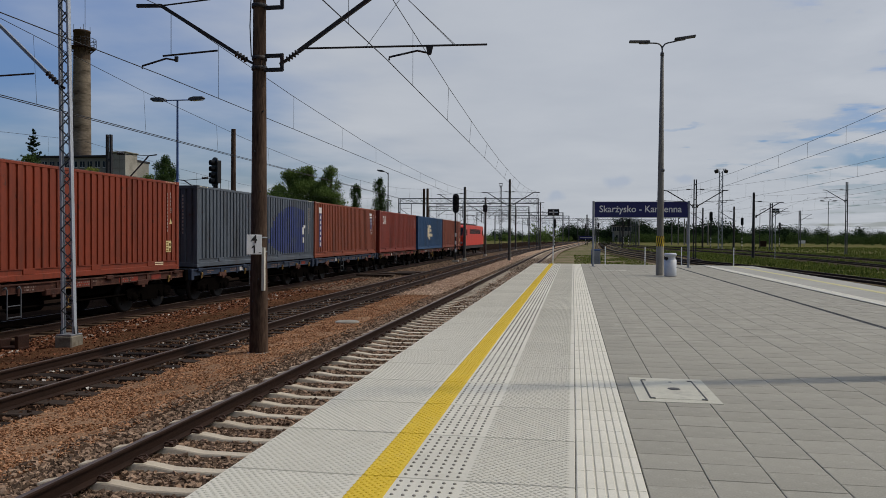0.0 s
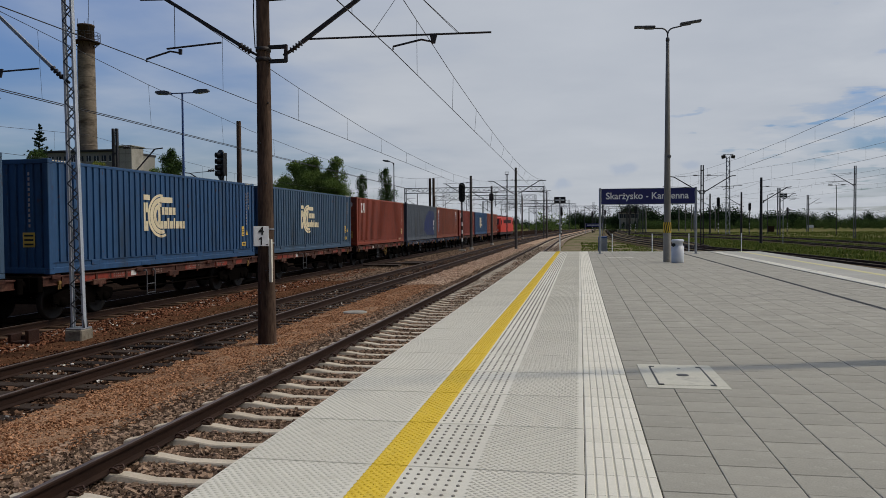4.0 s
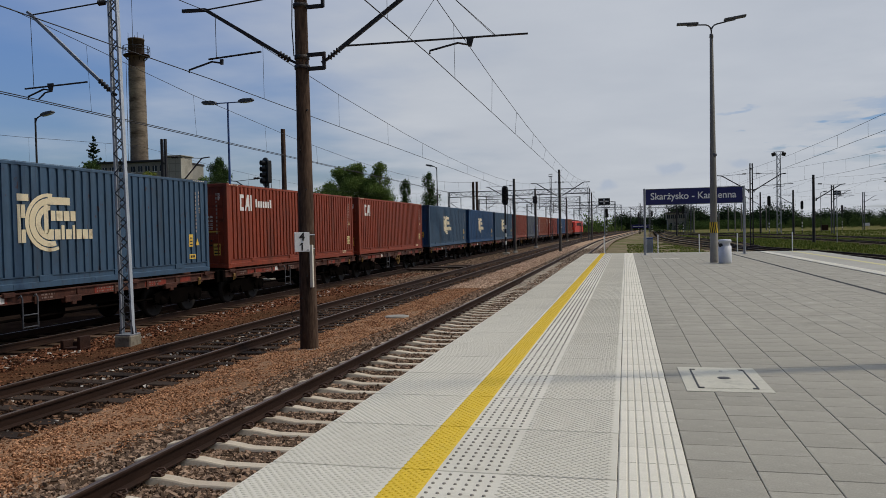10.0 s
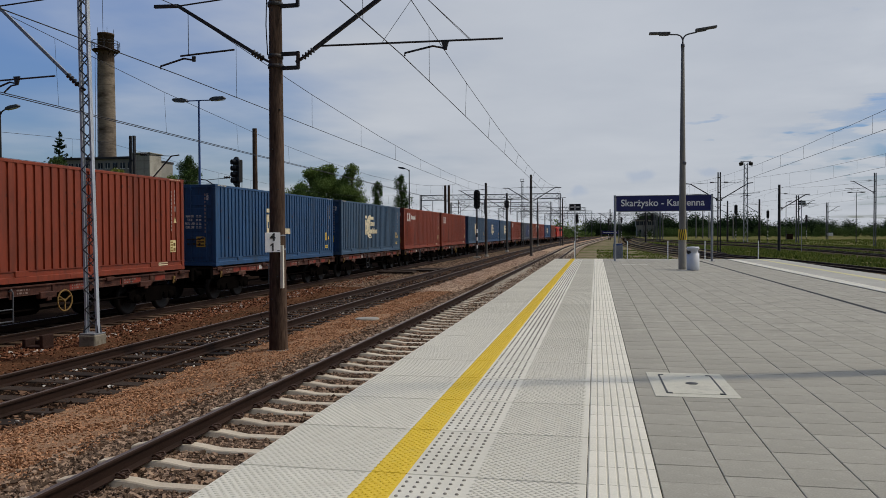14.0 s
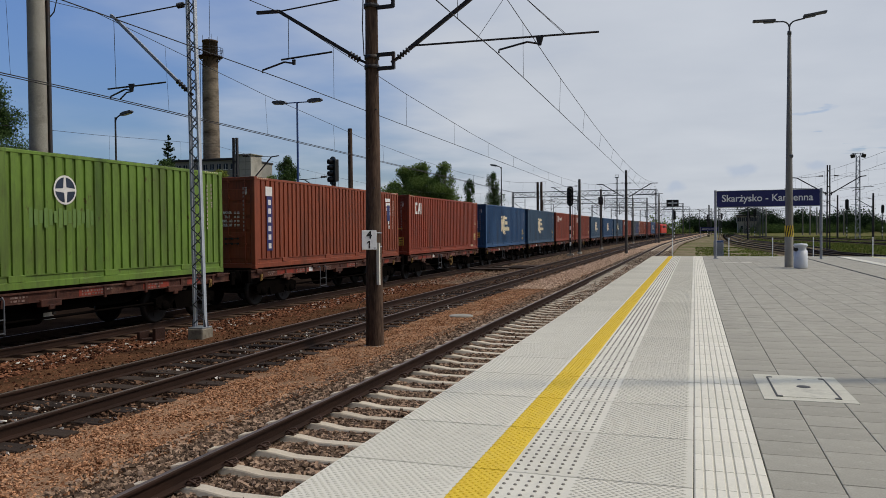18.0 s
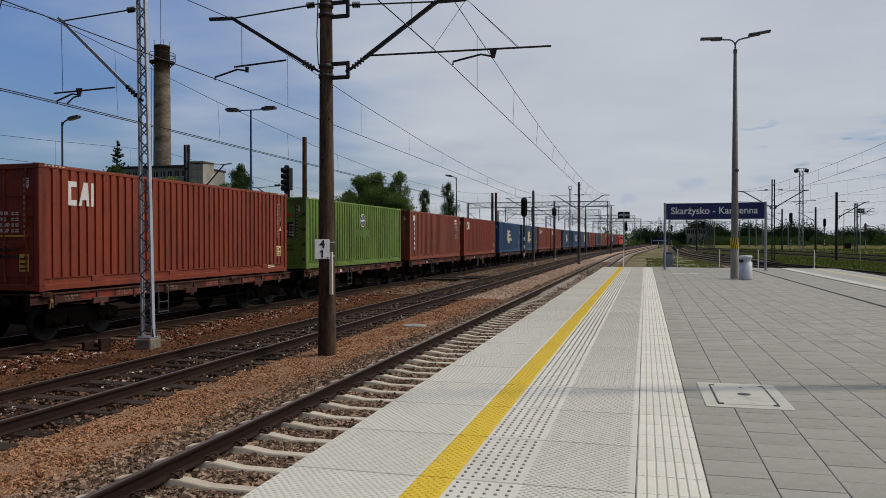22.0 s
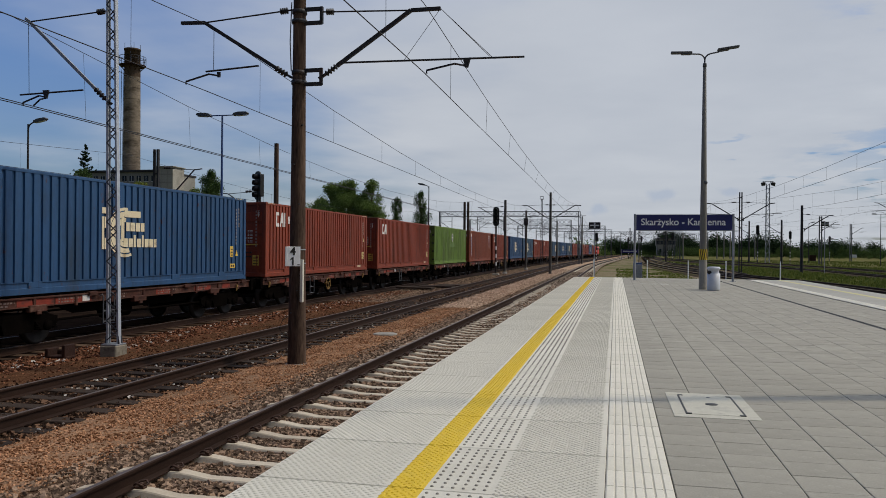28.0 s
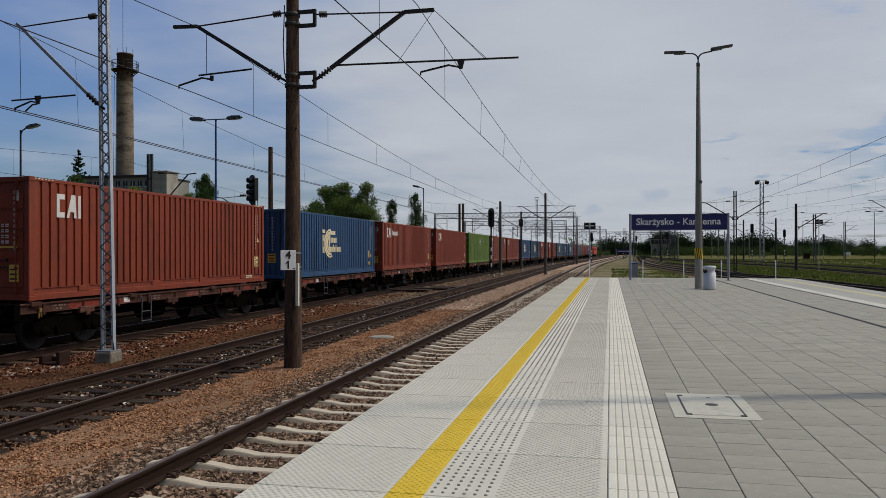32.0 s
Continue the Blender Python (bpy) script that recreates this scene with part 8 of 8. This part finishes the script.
def guide_mesh(x0, x1, ly):
    base = fix_normals(Geo().cbox(x0, 0.0008, -0.06, x1, ly - 0.0008, -0.003, 0.001).mesh("guidance_tile"))
    base.materials.append(M["groove"])
    g = Geo()
    n = 7
    p = (x1 - x0) / n
    for k in range(n):
        a = x0 + p * k + p * 0.04
        for y0, y1 in ((0.0012, ly - 0.0012),):
            lo = [(a, y0), (a + p * 0.92, y0), (a + p * 0.92, y1), (a, y1)]
            hi = [(a + p * 0.10, y0 + 0.002), (a + p * 0.82, y0 + 0.002), (a + p * 0.82, y1 - 0.002), (a + p * 0.10, y1 - 0.002)]
            g.add([(x, y, -0.004) for x, y in lo] + [(x, y, 0.0045) for x, y in hi], [(4, 5, 6, 7), (0, 1, 5, 4), (1, 2, 6, 5), (2, 3, 7, 6), (3, 0, 4, 7)])
    ribs = fix_normals(g.mesh("ribs"))
    ribs.materials.append(M["guide"])
    return base, ribs


def paving():
    slab = edge_slab_mesh(False)
    slab.materials.append(M["slab"])
    yel = fix_normals(Geo().cbox(-1.226, 0.006, -0.004, -1.011, 0.994, 0.003, 0.001).mesh("yellow_line"))
    yel.materials.append(M["yellow"])
    studs = studs_mesh(-0.975, 6, 0.0635, 12, 0.0115, 0.008)
    studs.materials.append(M["stud"])
    grip_a = bump_field(EDGE_L + 0.03, -1.235, 0.047, 0.029, 0.038, 0.022, 0.0055)
    grip_b = bump_field(-0.59, 0.0, 0.047, 0.029, 0.04, 0.022, 0.0065)
    grip_y = bump_field(-1.215, -1.015, 0.05, 0.031, 0.042, 0.024, 0.009)
    for me, m in ((grip_a, "slab_relief"), (grip_b, "slab_relief"), (grip_y, "yellow")):
        me.materials.append(M[m])
    rs = fix_normals(Geo().cbox(EDGE_R - 2.09, 0.003, -0.12, EDGE_R, 0.997, 0.0, 0.005).mesh("edge_slab"))
    rs.materials.append(M["grey_slab"])
    ry = fix_normals(Geo().cbox(EDGE_R - 1.098, 0.003, -0.004, EDGE_R - 0.842, 0.997, 0.003, 0.001).mesh("yellow_line"))
    ry.materials.append(M["pale_yellow"])
    tile = guide_mesh(0.0305, 0.428, 0.3333)
    rt = guide_mesh(EDGE_R - 2.496, EDGE_R - 2.1, 0.3333)
    for k in range(-12, 42):
        y = 0.203 + k
        if y + 1 > END_Y + 0.05:
            break
        s = part("edge_slab", slab, None, PLATFORM, at=(0, y, random.uniform(-0.0015, 0.0015)))
        part("yellow_line", yel, None, s, "yellow safety line")
        if y < 60:
            part("studs", studs, None, s)
        if y > 1:
            part("grip_pattern", grip_a, None, s)
            part("grip_pattern", grip_b, None, s)
            part("grip_pattern", grip_y, None, s)
        r = part("edge_slab", rs, None, PLATFORM, at=(0, y, 0))
        part("yellow_line", ry, None, r, "yellow safety line")
        for j in range(3):
            part("ribs", tile[1], None, part("guidance_tile", tile[0], None, PLATFORM, at=(0, y + j / 3, random.uniform(-0.001, 0.001))))
            if y > -20:
                part("ribs", rt[1], None, part("guidance_tile", rt[0], None, PLATFORM, at=(0, y + j / 3, 0)))
    # grey pavers, staggered column by column
    px, py = 0.3725, 0.3333
    mesh = fix_normals(Geo().cbox(0.0023, 0.0027, -0.06, px - 0.0023, py - 0.0027, 0.0, 0.0035).mesh("paver"))
    mesh.materials.append(M["paver"])
    base = np.array([v.co[:] for v in mesh.vertices])
    faces = [tuple(p.vertices) for p in mesh.polygons]
    rest_v, rest_f, made = [], [], 0
    cols = [0.432 + px * i for i in range(12)] + [5.02 + px * i for i in range(4)]
    rnd = random.Random(8)
    for i, x in enumerate(cols):
        shift = (0.0, 0.5, 0.18, 0.68)[i % 4] * py
        for j in range(-35, 124):
            y = j * py + shift
            if y + py > END_Y - 0.02:
                break
            dz = rnd.uniform(-0.0016, 0.0016)
            if made < 300 and 3.0 < y < 10.5 and i < 13:
                part("paver", mesh, None, PLATFORM, at=(x, y, dz))
                made += 1
            else:
                k = len(rest_v)
                rest_v += (base + (x, y, dz)).tolist()
                rest_f += [tuple(q + k for q in p) for p in faces]
    me = bpy.data.meshes.new("pavers")
    me.from_pydata(rest_v, [], rest_f)
    mat = M["paver"].copy()
    for nd in mat.node_tree.nodes:
        if nd.type == "OBJECT_INFO":
            geo = mat.node_tree.nodes.new("ShaderNodeNewGeometry")
            for l in list(nd.outputs["Random"].links):
                mat.node_tree.links.new(geo.outputs["Random Per Island"], l.to_socket)
    part("pavers", me, mat, PLATFORM, kind="stuff")
    part("drain_channel", Geo().box(4.905, -3, -0.09, 5.018, END_Y - 0.1, -0.03), M["black"], PLATFORM, "dark slotted drain")
    g = Geo()
    for y in np.arange(5.0, END_Y - 0.3, 0.06):
        g.box(4.91, y, -0.03, 5.013, y + 0.035, -0.006)
    part("drain_grate", g, M["black"], PLATFORM, kind="stuff")
    part("drain_edge", Geo().box(4.902, -3, -0.05, 4.91, END_Y - 0.1, -0.002).box(5.013, -3, -0.05, 5.021, END_Y - 0.1, -0.002), M["dark_steel"], PLATFORM)
    part("end_kerb", Geo().cbox(EDGE_L + 0.02, END_Y - 0.06, -0.3, EDGE_R - 0.02, END_Y + 0.04, -0.002, 0.01), M["slab"], PLATFORM)
    part("faint_marks", Geo().box(1.15, 33.6, 0.0005, 1.75, 33.9, 0.0025).box(1.85, 33.6, 0.0005, 2.3, 33.9, 0.0025), M["slab"], PLATFORM, "worn pale painted marks")


paving()


# ---- loose ballast stones near the platform ----
def stones(name, label, x0, x1, y0, y1, n, size, material, seed, top, clear=False):
    """Angular stones, each an uneven block, joined into one mesh."""
    r = np.random.RandomState(seed)
    y = y0 + (y1 - y0) * r.rand(n) ** 1.35
    x = x0 + (x1 - x0) * r.rand(n)
    s = size * (0.55 + 0.9 * r.rand(n) ** 1.5)
    if clear:                                         # keep the sleepers of the platform track swept
        gap = np.abs((y - 0.44 + 0.3) % 0.6 - 0.3)
        keep = (gap > 0.095 + 0.35 * s) | (np.abs(x - TRACK_1) > 1.36)
        x, y, s = x[keep], y[keep], s[keep]
        n = len(x)
    cube = np.array([(a, b, c) for c in (-1, 1) for b in (-1, 1) for a in (-1, 1)], float) * 0.5
    v = cube[None] * (0.55 + 0.75 * r.rand(n, 1, 3)) * np.array((1, 1, 0.7)) * s[:, None, None] + (r.rand(n, 8, 3) - 0.5) * s[:, None, None] * 0.5
    a, b = r.rand(n) * 2 * np.pi, (r.rand(n) - 0.5) * 1.6
    ca, sa, cb, sb = np.cos(a), np.sin(a), np.cos(b), np.sin(b)
    z0_ = np.zeros(n)
    rot = np.stack([np.stack([ca, -sa * cb, sa * sb], -1), np.stack([sa, ca * cb, -ca * sb], -1), np.stack([z0_, sb, cb], -1)], 1)
    v = np.einsum("nij,nkj->nki", rot, v)
    h = np.array([top(q) for q in x]) + s * (-0.05 + 0.25 * r.rand(n))
    v += np.stack([x, y, h], -1)[:, None]
    quads = np.array([(4, 5, 7, 6), (0, 1, 5, 4), (2, 6, 7, 3), (0, 4, 6, 2), (1, 3, 7, 5)])
    f = (quads[None] + 8 * np.arange(n)[:, None, None]).reshape(-1, 4)
    me = bpy.data.meshes.new(name)
    me.vertices.add(8 * n)
    me.vertices.foreach_set("co", v.astype(np.float32).ravel())
    me.loops.add(f.size)
    me.loops.foreach_set("vertex_index", f.astype(np.int32).ravel())
    me.polygons.add(len(f))
    me.polygons.foreach_set("loop_start", np.arange(0, f.size, 4, dtype=np.int32))
    me.polygons.foreach_set("use_smooth", np.zeros(len(f), dtype=bool))
    me.update(calc_edges=True)
    part(name, me, M[material], label=label, category="ballast", kind="stuff")


stones("ballast_stones", "angular brown ballast stones between the sleepers", -5.35, -2.0, 2.2, 24, 60000, 0.038, "stone", 1, bed_left, True)
stones("verge_stones", "small rust-red stones of the gravel strip", -7.15, -5.4, 3.0, 44, 60000, 0.02, "red_stone", 2, bed_left)
stones("middle_stones", "dark ballast stones of the second track", -9.9, -7.0, 4.5, 34, 15000, 0.04, "dark_stone", 3, bed_left)
stones("edge_stones", "dark stones along the gravel strip", -5.6, -5.1, 3.0, 30, 7000, 0.034, "stone", 7, bed_left)
stones("cess_stones", "scattered reddish stones of the cess", -12.95, -11.1, 6, 42, 15000, 0.045, "dark_red_stone", 4, bed_left)
stones("pale_stones", "scattered pale stones on the ballast", -9.6, -7.0, 5, 40, 1500, 0.034, "white_stone", 5, bed_left)
stones("cess_pale_stones", "scattered pale stones beside the goods track", -12.9, -11.2, 6, 40, 1000, 0.042, "white_stone", 6, bed_left)
stones("mid_track_stones", "brown ballast stones further along the platform track", -5.35, -2.0, 23, 54, 26000, 0.05, "stone", 13, bed_left, True)
stones("far_track_stones", "greyish ballast stones far along the platform track", -5.3, -2.0, 52, 84, 16000, 0.045, "grey_stone", 8, lambda x: -0.95)
stones("path_stones", "sparse small stones on the bare earth path", -11.5, -9.9, 6, 34, 2600, 0.03, "dark_red_stone", 9, bed_left)
stones("far_verge_stones", "small rust-brown stones further along the strip", -7.1, -5.4, 30, 95, 19000, 0.045, "pale_red_stone", 10, bed_left)
stones("far_cess_stones", "greyish stones along the goods track further on", -12.6, -9.9, 33, 90, 13000, 0.055, "stone", 11, lambda x: bed_left(x) - 0.01)
stones("far_middle_stones", "dark stones of the second track further on", -9.8, -7.0, 33, 90, 11000, 0.055, "dark_stone", 12, bed_left)


# ---- movement: the train slows down as it draws past ----
SECONDS = [0, 2, 4, 6, 8, 10, 12, 14, 16, 18, 20, 22, 24, 26, 28, 30, 32]
GONE = [0.0, 16.2, 32.2, 48.2, 64.0, 79.7, 94.4, 107.9, 120.4, 131.9, 142.8, 153.0, 162.6, 171.5, 180.0, 188.15, 196.0]


def gone(t):
    """Metres run at t seconds, smooth between the listed times."""
    k = min(max(int(t // 2), 0), len(GONE) - 2)
    slope = lambda i: (GONE[min(i + 1, len(GONE) - 1)] - GONE[max(i - 1, 0)]) / (min(i + 1, len(GONE) - 1) - max(i - 1, 0))
    f = t / 2 - k
    a, b, m0, m1 = GONE[k], GONE[k + 1], slope(k), slope(k + 1)
    return (2 * f**3 - 3 * f**2 + 1) * a + (f**3 - 2 * f**2 + f) * m0 + (-2 * f**3 + 3 * f**2) * b + (f**3 - f**2) * m1


def motions():
    for ob, start, lift in CONSIST:
        rows = []
        for t in range(33):
            y = start + gone(t)
            turn = -math.degrees(math.atan(bend_slope(y)))
            rows.append((t, pose(TRACK_3 + bend(y), y, RAIL_3 + lift, 0, 0, turn)))
        walk(ob, rows)

    # wheels roll with the distance run
    for w in WHEELS:
        base = Vector(w.location)
        walk(w, [(k / 15, pose(*base, -math.degrees(gone(k / 15) / 0.485) % 360)) for k in range(481)])


motions()
